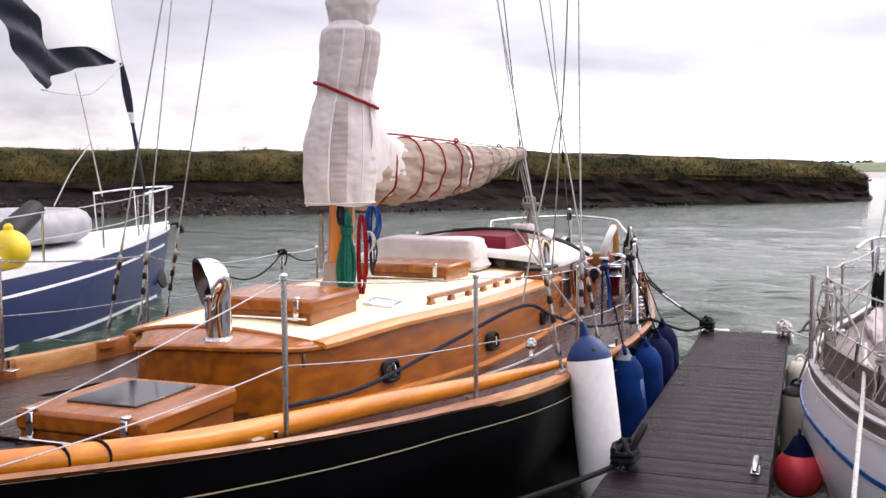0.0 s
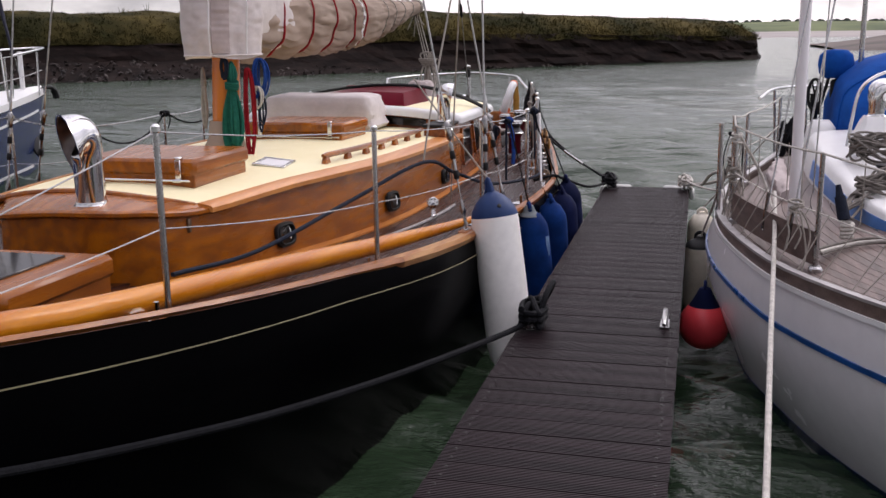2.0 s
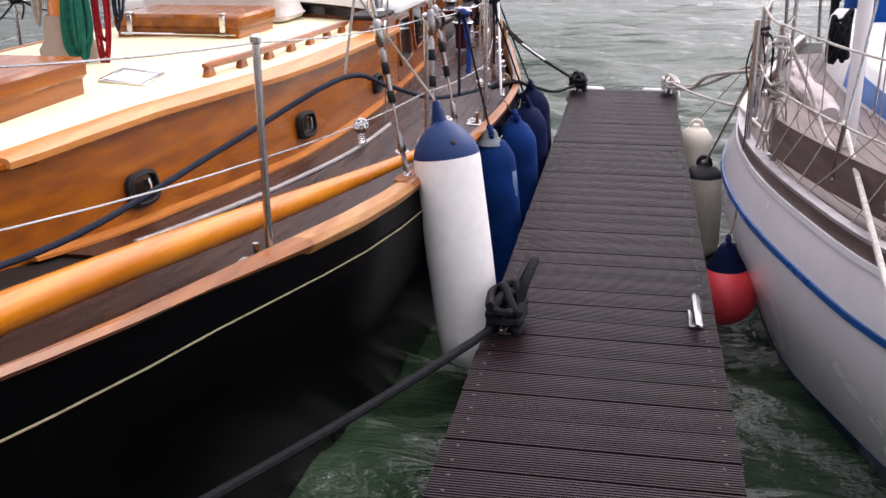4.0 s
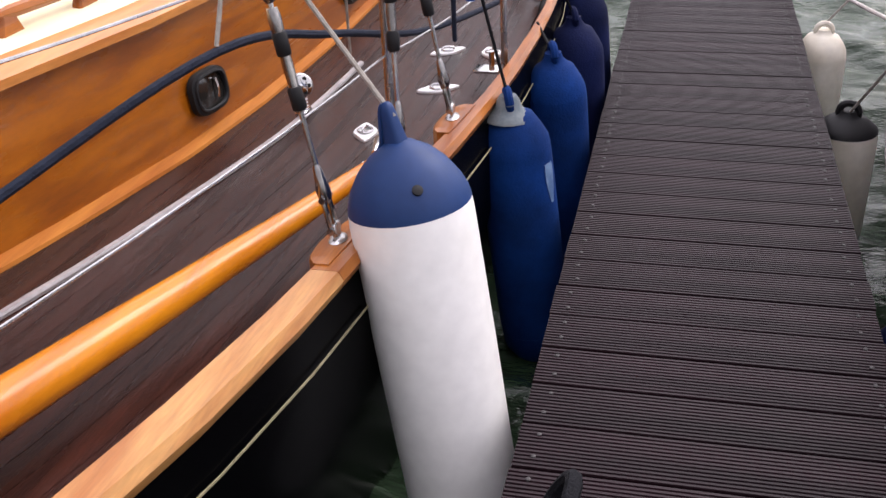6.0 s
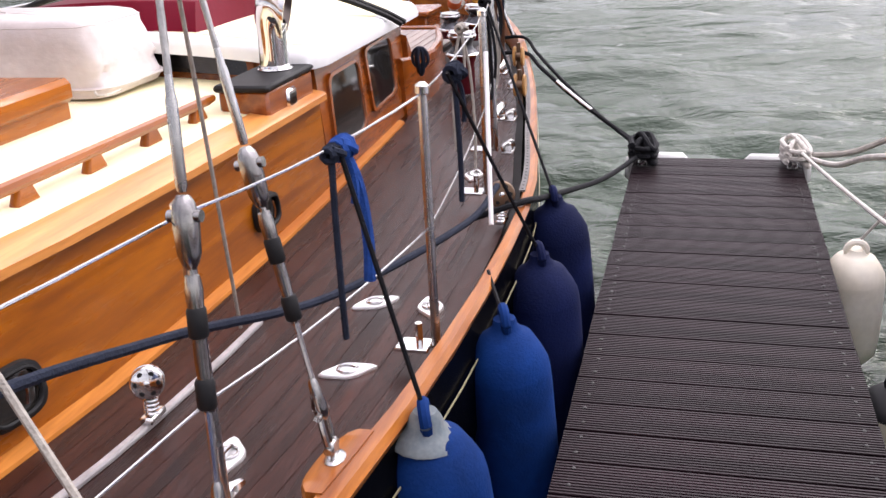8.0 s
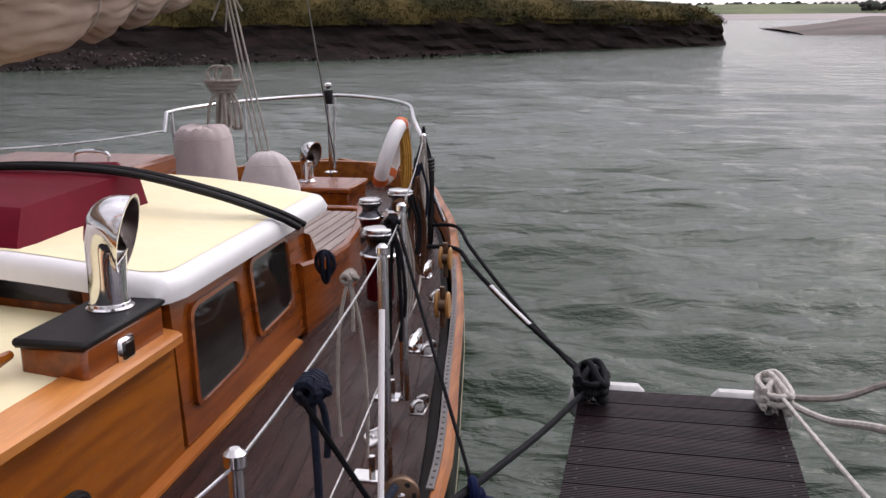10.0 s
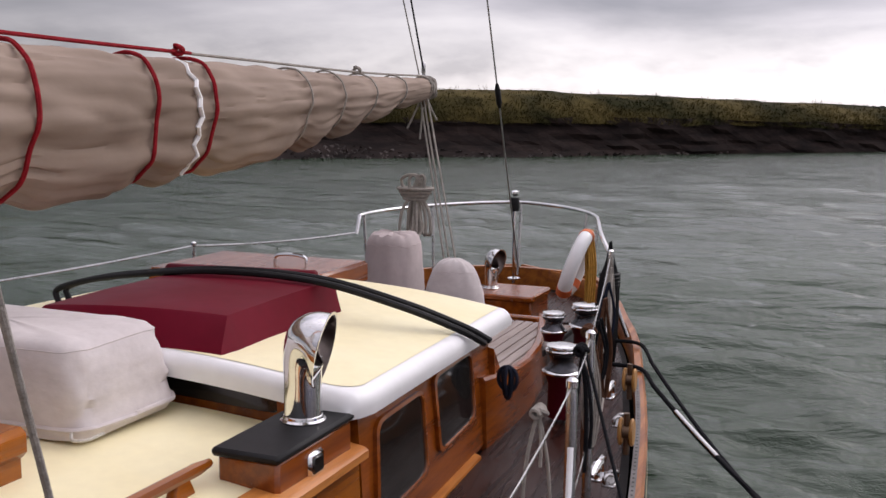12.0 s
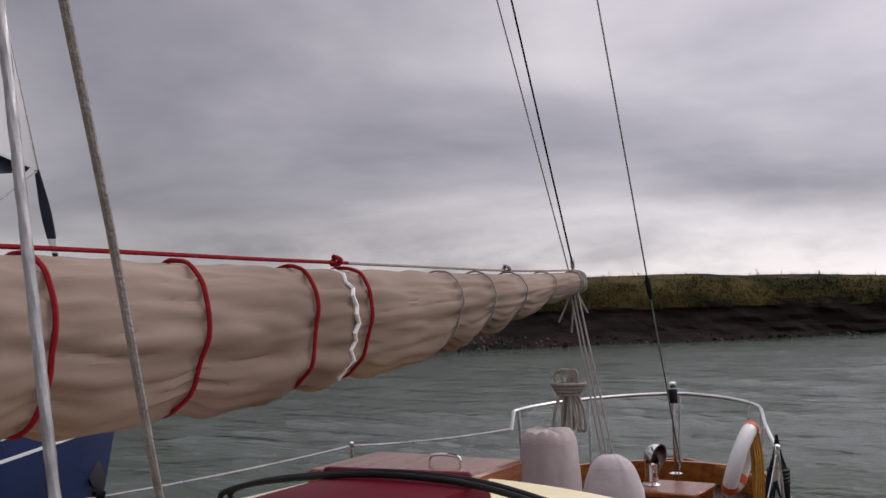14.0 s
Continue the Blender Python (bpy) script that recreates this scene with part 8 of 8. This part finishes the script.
def build_blue_boat_gear():
    # all of it lies on the blue boat, so it shares that boat's place
    d = thing("dinghy", "grey inflatable dinghy stowed upside down on the blue boat's deck", "dinghy")
    g = Geo()
    c = Vector((BB_X + 0.05, 9.6, 0.98))
    pts = []
    for k in range(33):
        a = 2 * math.pi * k / 32
        pts.append(c + Vector((0.52 * math.copysign(abs(math.cos(a)) ** 0.6, math.cos(a)), 1.05 * math.copysign(abs(math.sin(a)) ** 0.6, math.sin(a)), 0)))
    g.tube(pts, 0.20, 12, caps=False)
    part("tube", g, M_DINGHY, d)
    g = Geo()
    g.box(c + Vector((0, 0, 0.06)), (1.0, 1.9, 0.22), 0.08)
    part("floor", g, M_DINGHY, d)
    b = thing("buoy", "round yellow inflatable buoy on the blue boat's side deck", "buoy")
    g = Geo()
    g.lathe([(max(0.21 * math.sin(t), 0.004), 0.21 * math.cos(t)) for t in [math.pi * k / 14 for k in range(15)]], Matrix.Translation((BB_X + 1.28, 8.55, 0.83)), 26)
    part("ball", g, M_YELLOW, b)
    g = Geo()
    g.lathe([(0.05, 0.0), (0.05, 0.05), (0.02, 0.08)], Matrix.Translation((BB_X + 1.28, 8.55, 1.02)), 12)
    part("eye", g, M_YELLOW, b)
    f = fender("fender", "black fender hanging on the blue hull", (BB_X + 1.62, 7.7, 0.42), (BB_X + 1.58, 7.7, -0.45), 0.12, M_RUBBER, M_RUBBER, 0.14, 0.05)
    o = thing("outboard", "black hooded outboard motor lying on the blue boat's deck", "motor")
    g = Geo()
    g.tube([(BB_X + 1.15, 8.4, 0.72), (BB_X + 0.9, 9.0, 1.0), (BB_X + 0.75, 9.5, 1.2)], [0.10, 0.14, 0.12], 12)
    part("cowling", g, M_RUBBER, o)
    g = Geo()
    g.tube([(BB_X + 1.16, 8.38, 0.70), (BB_X + 1.2, 8.2, 0.62)], 0.05, 10)
    part("shaft", g, M_RUBBER, o)
    for ob in (d, b, f, o):
        ob.matrix_world = FAR


def build_loose():
    soft_cover("cover", "pale canvas cover over a liferaft box before the doghouse", -2.70, 9.22, ROOF_Z(9.1) + 0.095, 1.02, 0.46, 0.285, M_CANVAS_W, 0.2, 2, 0.95)
    soft_cover("cover", "greyish canvas cover over the steering pedestal", -2.60, 12.0, 0.42, 0.38, 0.37, 0.56, M_CANVAS_P, 0.85, 5, 0.80)
    soft_cover("cover", "white canvas cover over the steering wheel", -2.39, 12.42, 0.40, 0.42, 0.26, 0.39, M_CANVAS_W, 0.98, 7, 0.9, True)
    # mainsheet coil hung up
    g = Geo()
    hx, hy = -2.59, 12.28
    rng = random.Random(3)
    for k in range(9):
        a = rng.uniform(0, 6.28)
        w = rng.uniform(0.03, 0.09)
        g.tube(spline([(hx, hy, 1.20), (hx + w * math.cos(a), hy + w * math.sin(a), 1.10), (hx + 1.2 * w * math.cos(a), hy + 1.2 * w * math.sin(a), 0.95), (hx + 0.6 * w * math.cos(a + 1), hy + w * math.sin(a + 1), 0.98), (hx, hy, 1.19)], 6), 0.010, 6)
    for k in range(4):
        g.tube([(hx + (0.07 + 0.012 * k) * math.cos(t), hy + (0.05 + 0.01 * k) * math.sin(t), 1.16 + 0.02 * k) for t in [6.2832 * j / 14 for j in range(15)]], 0.011, 6, caps=False)
    for k in range(4):
        g.tube(spline([(hx - 0.06 + 0.03 * k, hy, 1.19), (hx - 0.09 + 0.05 * k, hy, 1.27), (hx - 0.02 + 0.02 * k, hy, 1.30), (hx + 0.06 - 0.02 * k, hy, 1.25), (hx, hy, 1.19)], 5), 0.010, 6)
    tagged(part("rope_coil", g, M_ROPE_GREY), "coiled grey rope hung above the stern covers", "rope")
    # horseshoe lifebuoy on the guardrail
    lb = thing("lifebuoy", "white horseshoe lifebuoy with orange bands on the stern rail", "lifebuoy")
    g = Geo()
    c = Vector((-1.775, 12.97, 0.70))
    d = Vector((-0.05, 0.999, 0))
    pts = []
    for k in range(21):
        a = radians(-62 + 304 * k / 20)
        pts.append(c + d * (0.17 * math.cos(a)) + Vector((0, 0, 0.205 * math.sin(a))) + Vector((0.07 * math.sin(a), 0, 0)))
    g.tube(pts, [0.034] + [0.046] * 19 + [0.034], 14)
    part("ring", g, M_WHITE, lb)
    for k in (1, 10, 18):
        g = Geo()
        g.tube(pts[k:k + 2], 0.049, 14)
        part("band", g, M_ORANGE, lb, "orange band")
    g = Geo()
    for k in range(7):
        x = 0.075 + 0.008 * (k % 3)
        g.tube(spline([c + Vector((x, 0.02 * k - 0.05, 0.24)), c + Vector((x + 0.03, 0.02 * k - 0.06, 0.0)), c + Vector((x + 0.01, 0.025 * k - 0.05, -0.26)), c + Vector((x, 0.02 * k - 0.03, 0.0)), c + Vector((x, 0.02 * k - 0.05, 0.23))], 5), 0.008, 6)
    tagged(part("rope_coil", g, M_GOLD_ROPE), "hank of gold heaving line beside the lifebuoy", "rope")
    # dark sheets and lines hung along the guardrail aft
    rng = random.Random(21)
    for i in range(7):
        y = 10.05 + 0.36 * i + rng.uniform(-0.1, 0.1)
        p = rail(y, 1, 0.165, 0.56)
        g = Geo()
        L = rng.uniform(0.22, 0.40)
        for k in range(rng.choice((2, 3))):
            e, w = rng.uniform(-0.03, 0.03), rng.uniform(0.008, 0.03)
            g.tube(spline([p + Vector((0, e, 0.01)), p + Vector((w, e + 0.02, -L * 0.5)), p + Vector((w * 0.4, e + 0.004, -L)), p + Vector((-w, e - 0.02, -L * 0.6)), p + Vector((0, e - 0.008, 0.01))], 6), 0.0055, 6)
        m = (M_ROPE_GREY, M_ROPE_DARK, M_ROPE_BROWN, M_ROPE_NAVY, M_ROPE_GREY)[i % 5]
        tagged(part("rope_hank", g, m), "hank of line hung from the guardrail wire", "rope", "hanks on the guardrail")
    g = Geo()
    rng = random.Random(17)
    h0 = Vector((-1.405, 12.30, 0.88))
    for k in range(11):
        e, w, L = rng.uniform(-0.05, 0.05), rng.uniform(0.01, 0.05), rng.uniform(0.32, 0.62)
        g.tube(spline([h0 + Vector((0, e, 0.0)), h0 + Vector((w, e + 0.01, -L * 0.4)), h0 + Vector((w * 0.7, e, -L)), h0 + Vector((-w * 0.6, e - 0.02, -L * 0.96)), h0 + Vector((-w, e - 0.01, -L * 0.4)), h0 + Vector((0, e - 0.01, 0.0))], 5), 0.011, 6)
    for k in range(4):
        g.tube([h0 + Vector((0.05 * math.cos(t), 0.06 * math.sin(t), -0.10 - 0.02 * k)) for t in [6.2832 * j / 12 for j in range(13)]], 0.012, 6, caps=False)
    tagged(part("rope_hank", g, M_RUBBER), "thick black rope hank hung at the stern rail's end", "rope", "hanks on the guardrail")
    # dark lines: preventer along the cabin, spring lines, bow line
    z = 0.36
    rope("rope", "thick dark blue rope led along the cabin side", [(-1.72, 4.75, 0.50), (-1.60, 5.35, 0.48), (-1.40, 6.1, 0.60), (-1.137, 6.754, 0.748), (-1.10, 7.4, 0.60), (-0.98, 8.0, 0.44), (-0.80, 8.75, 0.38), (-0.765, 9.10, 0.40)], 0.0115, M_ROPE_NAVY)
    rope("rope", "grey cord hanging down to the blue rope", [(-1.137, 6.754, 0.76), (-1.12, 6.95, 1.15), (-1.09, 7.2, 1.6), (-1.06, 7.42, 2.0)], 0.006, M_ROPE_GREY)
    e1, e2 = Vector((rail(11.75).x, 11.75, 0.40)), Vector((rail(12.2).x + 0.01, 12.2, 0.42))
    a1, a2 = Vector((-0.36, FEND - 0.10, 0.08)), Vector((-0.38, FEND - 0.14, 0.09))
    m1 = rope("mooring_rope", "thick dark mooring rope from pontoon end to the yacht's quarter", sag(a1, e1, 0.03, 8) + [e1 + Vector((-0.2, 0.1, -0.02))], 0.0115, M_ROPE_DARK)
    rope("mooring_rope", "second dark mooring rope to the yacht's quarter", sag(a2, e2, 0.04, 8) + [e2 + Vector((-0.2, 0.1, -0.02))], 0.0105, M_ROPE_DARK)
    g = Geo()
    sl = sag(a1, e1, 0.03, 20)
    g.tube(sl[8:15], 0.0145, 10)
    part("chafe_sleeve", g, M_STEEL, m1, "grey chafe sleeve")
    rope("mooring_rope", "dark mooring rope led forward to the yacht's midships", [(-0.37, FEND - 0.16, 0.06), (-0.50, 10.2, 0.10), (-0.62, 9.3, 0.30), (rail(9.05).x, 9.05, 0.36), (rail(9.0).x - 0.15, 8.95, 0.33)], 0.012, M_ROPE_DARK)
    rope("mooring_rope", "long dark mooring rope from the pontoon cleat to the yacht's bow", [(-0.34, 5.93, 0.05), (-0.44, 5.70, 0.03), (-0.80, 4.85, 0.06), (-1.16, 3.98, 0.15), (-1.62, 3.0, 0.33), (-2.05, 2.3, 0.60), (-2.25, 2.15, 0.79)], 0.015, M_ROPE_DARK)
    rope("flag_halyard", "thin pale cord from the lifeline up to the spreader", [(-1.31, 8.13, 0.27), (-1.22, 7.9, 1.0), (-1.12, 7.65, 1.7), (-0.97, 7.27, 3.0), (-0.92, 7.0, 6.0)], 0.0055, M_ROPE_GREY)
    def knotted_tails(label, p, tails, material, wrap):
        """A few turns round the lifeline with tails hanging from them."""
        p = Vector(p)
        g = Geo()
        g.tube([p + Vector((wrap * math.cos(a), 0.011 * a / 6.2832 - 0.022, wrap * math.sin(a))) for a in [6.2832 * k / 9 for k in range(40)]], wrap * 0.62, 6)
        g.tube(spline([p + Vector((0.01, -0.02, wrap)), p + Vector((wrap + 0.012, 0.0, 0.0)), p + Vector((0.0, 0.025, -wrap)), p + Vector((-wrap, 0.005, 0.004))], 5), wrap * 0.6, 6)
        for dx, dy, length, r in tails:
            g.tube(spline([p + Vector((0, dy * 0.3, -0.004)), p + Vector((dx * 0.7, dy, -length * 0.3)), p + Vector((dx, dy * 1.2, -length * 0.7)), p + Vector((dx * 0.9, dy * 1.1, -length))], 6), r, 8)
        return tagged(part("rope_hank", g, material), label, "rope", "knots on the lifeline")
    knotted_tails("bright blue rope knotted round the lifeline with a hanging tail", (-0.785, 7.66, 0.925), ((0.03, 0.03, 0.30, 0.0135), (0.018, 0.012, 0.12, 0.010)), M_ROPE_BLUE, 0.017)
    knotted_tails("navy cord tail hanging from the knotted blue rope", (-0.79, 7.62, 0.925), ((0.0, -0.012, 0.40, 0.0075),), M_ROPE_NAVY, 0.013)
    knotted_tails("navy cord knotted round the lifeline beside the stanchion", (-0.735, 8.42, 0.93), ((0.012, -0.01, 0.36, 0.008), (0.02, 0.02, 0.14, 0.007)), M_ROPE_NAVY, 0.019)
    knotted_tails("grey rope knotted round the lifeline with two long tails", (-0.885, 9.14, 0.94), ((-0.03, -0.02, 0.42, 0.0052), (0.03, 0.03, 0.50, 0.0052), (0.01, 0.0, 0.14, 0.005)), M_ROPE_GREY, 0.0115)
    knotted_tails("dark cords knotted round the lifeline at a stanchion", (-0.945, 9.80, 0.945), ((-0.05, 0.12, 0.56, 0.0065), (0.02, 0.02, 0.40, 0.007), (0.05, -0.03, 0.30, 0.006)), M_ROPE_DARK, 0.013)
    knotted_tails("brown cord hung from the guardrail wire", (-1.0, 10.12, 0.935), ((-0.02, 0.04, 0.50, 0.0075), (0.03, 0.06, 0.34, 0.0075)), M_ROPE_BROWN, 0.015)
    # thin cord dipping in a bight between the after stanchions, a small hank on the coaming
    rope("rope", "thin pale cord dipping between the after stanchions", [(-1.20, 11.4, 0.93), (-1.16, 11.2, 0.62), (-1.13, 10.95, 0.40), (-1.12, 10.75, 0.36), (-1.09, 10.6, 0.44), (-1.02, 10.3, 0.93)], 0.005, M_ROPE_GREY)
    g = Geo()
    rng = random.Random(52)
    for k in range(7):
        q, w, L = rng.uniform(0, 6.28), rng.uniform(0.02, 0.045), rng.uniform(0.08, 0.14)
        c = Vector((-1.50, 10.78, 0.60))
        g.tube([c + Vector((w * math.sin(t) * math.cos(q), w * math.sin(t) * math.sin(q), -L * 0.5 * (1 - math.cos(t)))) for t in [6.2832 * j / 18 for j in range(19)]], 0.009, 6, caps=False)
    tagged(part("rope_hank", g, M_ROPE_NAVY), "navy rope hank hung beside the cockpit coaming", "rope")
    def far_wire(y):
        return rail(y, -1, 0.055, 0.475)
    for y0, y1, drop in ((8.14, 9.35, 0.20), (9.40, 10.2, 0.12)):
        g = Geo()
        g.tube(sag(far_wire(y0), far_wire(y1) - Vector((0, 0, 0.03)), drop, 12), 0.008, 6)
        for yk in (y0, y1):
            c = far_wire(yk)
            g.tube([c + Vector((0.022 * math.cos(a), 0.012 * a / 6.28 - 0.02, 0.022 * math.sin(a) - 0.01)) for a in [6.2832 * k / 10 for k in range(32)]], 0.009, 6)
        g.tube(spline([far_wire(y0), far_wire(y0) + Vector((0.02, 0.03, -0.06)), far_wire(y0) + Vector((0.0, 0.02, -0.15))], 5), 0.007, 6)
        tagged(part("slack_rope", g, M_ROPE_DARK), "slack dark rope knotted along the far guardrail", "rope")
    rope("boat_hook", "white boat hook pole stowed upright by the rail", [(-0.74, 8.86, 0.34), (-0.77, 9.0, 0.60), (-0.80, 9.14, 0.86)], 0.008, M_WHITE, 2)
    # the white boat's ropes made fast to its stanchions, and a rolled sail on its side deck
    def turns_on(x, y, z, material, label, n=5, r=0.022, tails=3, seed=1):
        rnd = random.Random(seed)
        g = Geo()
        g.tube([(x + (r + 0.012 * rnd.random()) * math.cos(a), y + (r + 0.012 * rnd.random()) * math.sin(a), z + 0.016 * a / 6.28 + 0.012 * math.sin(a * 0.7)) for a in [6.28 * k / 10 for k in range(10 * n)]], 0.0065, 6)
        for k in range(tails):
            a = rnd.random() * 6.28
            L = 0.16 + 0.22 * rnd.random()
            p = Vector((x + r * math.cos(a), y + r * math.sin(a), z + 0.02))
            g.tube(spline([p, p + Vector((0.03 * math.cos(a), 0.03 * math.sin(a), -0.04)), p + Vector((0.05 * math.cos(a + 0.5), 0.05 * math.sin(a + 0.5), -L * 0.6)), p + Vector((0.04 * math.cos(a), 0.05 * math.sin(a), -L))], 5), 0.0042, 6)
        tagged(part("rope_lashing", g, material), label, "rope", "stanchion lashings")
    for y, z, n, s_, m_ in ((7.21, 0.60, 6, 4, M_ROPE_GREY), (7.21, 0.84, 4, 7, M_ROPE_WHITE), (7.99, 0.58, 5, 9, M_ROPE_GREY), (7.99, 0.80, 3, 5, M_ROPE_DARK), (5.84, 0.66, 4, 2, M_ROPE_GREY)):
        turns_on(RB_X - rb_half(y) + 0.075, y, z, m_, "frayed rope ends knotted round the white boat's stanchion", n, 0.022, 4, s_)
    rope("mooring_rope", "taut pale rope from the pontoon end to the white boat's stanchion", sag((0.38, FEND - 0.14, 0.09), (RB_X - rb_half(8.2) - 0.012, 8.2, 0.40), 0.02, 7) + [Vector((RB_X - rb_half(7.21) + 0.05, 7.22, 0.47))], 0.0085, M_ROPE_WHITE, 0)
    rope("rope", "slack white rope led along the white boat's side deck", [(RB_X - rb_half(7.21) + 0.09, 7.22, 0.90), (0.86, 7.35, 0.62), (0.92, 7.2, 0.45), (0.98, 6.8, 0.41), (1.05, 6.4, 0.41)], 0.009, M_ROPE_WHITE)
    g = Geo()
    rr = []
    for k in range(44):
        u = k / 43
        y = 9.55 - 1.55 * u
        R = 0.06 * (0.55 + 0.45 * math.sin(math.pi * min(max(u, 0.06), 0.94)) ** 0.4)
        ring = []
        for j in range(20):
            a = 6.28319 * j / 20
            f = 1 + 0.35 * noise.noise(Vector((math.cos(a) * 1.7, math.sin(a) * 1.7, y * 5))) + 0.15 * noise.noise(Vector((math.cos(a) * 4, math.sin(a) * 4, y * 13)))
            ring.append((1.11 - 0.05 * u + 0.02 * math.sin(y * 4) + R * 1.15 * f * math.cos(a), y, rb_sheer(y) + 0.05 + R * f * math.sin(a)))
        rr.append(ring)
    g.loft(rr)
    tagged(part("rolled_sail", g, M_CANVAS_P), "pale crumpled sail rolled along the white boat's side deck", "sail")
    # lashings on the pontoon cleats
    def lashing(x, y, z, material, label, n=5, w=0.06, r=0.015):
        g = Geo()
        for k in range(n):
            s = 1 if k % 2 else -1
            h = 0.018 * k
            g.tube(spline([(x - w * 0.8, y - 0.11 * s, z + h), (x - w * 0.2, y - 0.02 * s, z + 0.045 + h), (x + w * 0.8, y + 0.10 * s, z + h), (x + w, y + 0.03 * s, z - 0.0 + h), (x + w * 0.3, y - 0.12 * s, z + 0.02 + h), (x - w, y - 0.05 * s, z + 0.015 + h), (x - w * 0.8, y + 0.11 * s, z + 0.02 + h)], 6), r, 8)
        return tagged(part("rope_lashing", g, material), label, "rope", "cleat lashings")
    lashing(-0.335, 5.95, 0.03, M_ROPE_DARK, "black mooring rope made fast in turns round a cleat", 5, 0.055, 0.016)
    lashing(-0.36, FEND - 0.12, 0.03, M_ROPE_DARK, "dark mooring ropes made fast round the end cleat", 5)
    lashing(0.37, FEND - 0.12, 0.03, M_ROPE_WHITE, "pale braided mooring rope made fast round the end cleat", 5, 0.06, 0.012)
    rope("rope", "loop of black rope over the cleat", [(-0.30, 5.90, 0.05), (-0.27, 5.96, 0.17), (-0.25, 6.10, 0.21), (-0.29, 6.16, 0.12), (-0.33, 6.08, 0.06), (-0.36, 5.95, 0.05)], 0.016, M_ROPE_DARK)
    # white boat's lines
    rope("mooring_rope", "pale mooring rope from the pontoon end to the white boat", [(0.38, FEND - 0.12, 0.06), (0.52, 10.5, 0.10), (0.62, 10.0, 0.28), (RB_X - rb_half(9.4), 9.4, 0.42)], 0.014, M_ROPE_WHITE)
    rope("mooring_rope", "pale braided mooring ropes led aboard the white boat", [(0.40, FEND - 0.10, 0.05), (0.62, FEND - 0.14, 0.08), (0.85, 10.7, 0.20), (RB_X - rb_half(10.0) + 0.03, 10.0, 0.44)], 0.015, M_ROPE_GREY)
    rope("mooring_rope", "white mooring rope from the white boat's guardrail to the walkway", [(0.89, 6.75, 0.62), (0.86, 6.2, 0.50), (0.735, 4.4, 0.24), (0.61, 2.4, 0.08), (0.56, 0.45, 0.03)], 0.011, M_ROPE_WHITE)
    rope_heap("tangled_rope", "untidy heap of grey rope on the white boat's coachroof", 1.70, 8.20, 0.64, 0.26, 0.34, 14, M_ROPE_OLD, 0.0085, 3, 0.15)
    # a long flaked rope and a tackle before the coachroof
    g = Geo()
    rng = random.Random(31)
    for k in range(12):
        j = [Vector((rng.uniform(-0.05, 0.05), rng.uniform(-0.10, 0.10), rng.uniform(0.0, 0.08))) for _ in range(5)]
        g.tube(spline([Vector((1.30, 7.05, 0.44)) + j[0] * 0.7, Vector((1.44, 7.40, 0.50)) + j[1], Vector((1.60, 7.60, 0.58)) + j[2], Vector((1.80, 7.55, 0.62)) + j[3], Vector((2.10, 7.40, 0.62)) + j[4]], 6), 0.0085, 6)
    for k in range(4):
        c, w = Vector((1.46 + 0.08 * k, 7.30 + 0.03 * k, 0.53 + 0.02 * k)), 0.07 + 0.02 * (k % 2)
        g.tube([c + Vector((w * 1.3 * math.cos(a), w * math.sin(a), 0.02 * math.sin(2 * a))) for a in [6.2832 * q / 16 for q in range(17)]], 0.0085, 6, caps=False)
    tagged(part("tangled_rope", g, M_ROPE_OLD), "long flaked grey rope lying before the white boat's coachroof", "rope")
    for k, (m_, e_) in enumerate(((M_ROPE_OLD, 0.0), (M_ROPE_WHITE, 0.05), (M_ROPE_OLD, 0.12))):
        rope("rope", "slack rope led along the white boat's side deck", [(1.06, 5.95 + e_, 0.45), (1.16, 6.25 + e_, 0.41), (1.35, 6.45 + e_, 0.41), (1.60, 6.42 + e_, 0.43), (1.95, 6.2 + e_, 0.47), (2.3, 5.9 + e_, 0.47)], 0.0075, m_)
    tackle = thing("tackle", "navy and white rope tackle standing on the side deck", "pulley")
    g = Geo()
    g.tube([(1.245, 6.62, 0.50), (1.22, 6.66, 0.62)], [0.035, 0.03], 10)
    g.tube([(1.22, 6.66, 0.62), (1.21, 6.68, 0.68)], [0.022, 0.014], 8)
    part("cover", g, M_ROPE_NAVY, tackle)
    g = Geo()
    g.tube([(1.26 + 0.028 * math.cos(a), 6.60 + 0.028 * math.sin(a), 0.40 + 0.02 * a / 6.28) for a in [6.2832 * k / 10 for k in range(46)]], 0.011, 6)
    part("rope_turns", g, M_ROPE_WHITE, tackle)
    rope_heap("tangled_rope", "dark hank of rope on the white boat's guardrail", RB_X - 1.33, 7.75, 0.70, 0.05, 0.08, 9, M_ROPE_DARK, 0.009, 9, 0.24)
    rope_heap("tangled_rope", "tangled grey rope beside the white boat's coachroof", 1.64, 7.42, 0.555, 0.24, 0.20, 8, M_ROPE_OLD, 0.0085, 5, 0.06)


build_pontoon()
build_yacht()
build_fenders()
build_white_boat()
build_blue_boat()
build_blue_boat_gear()
build_loose()
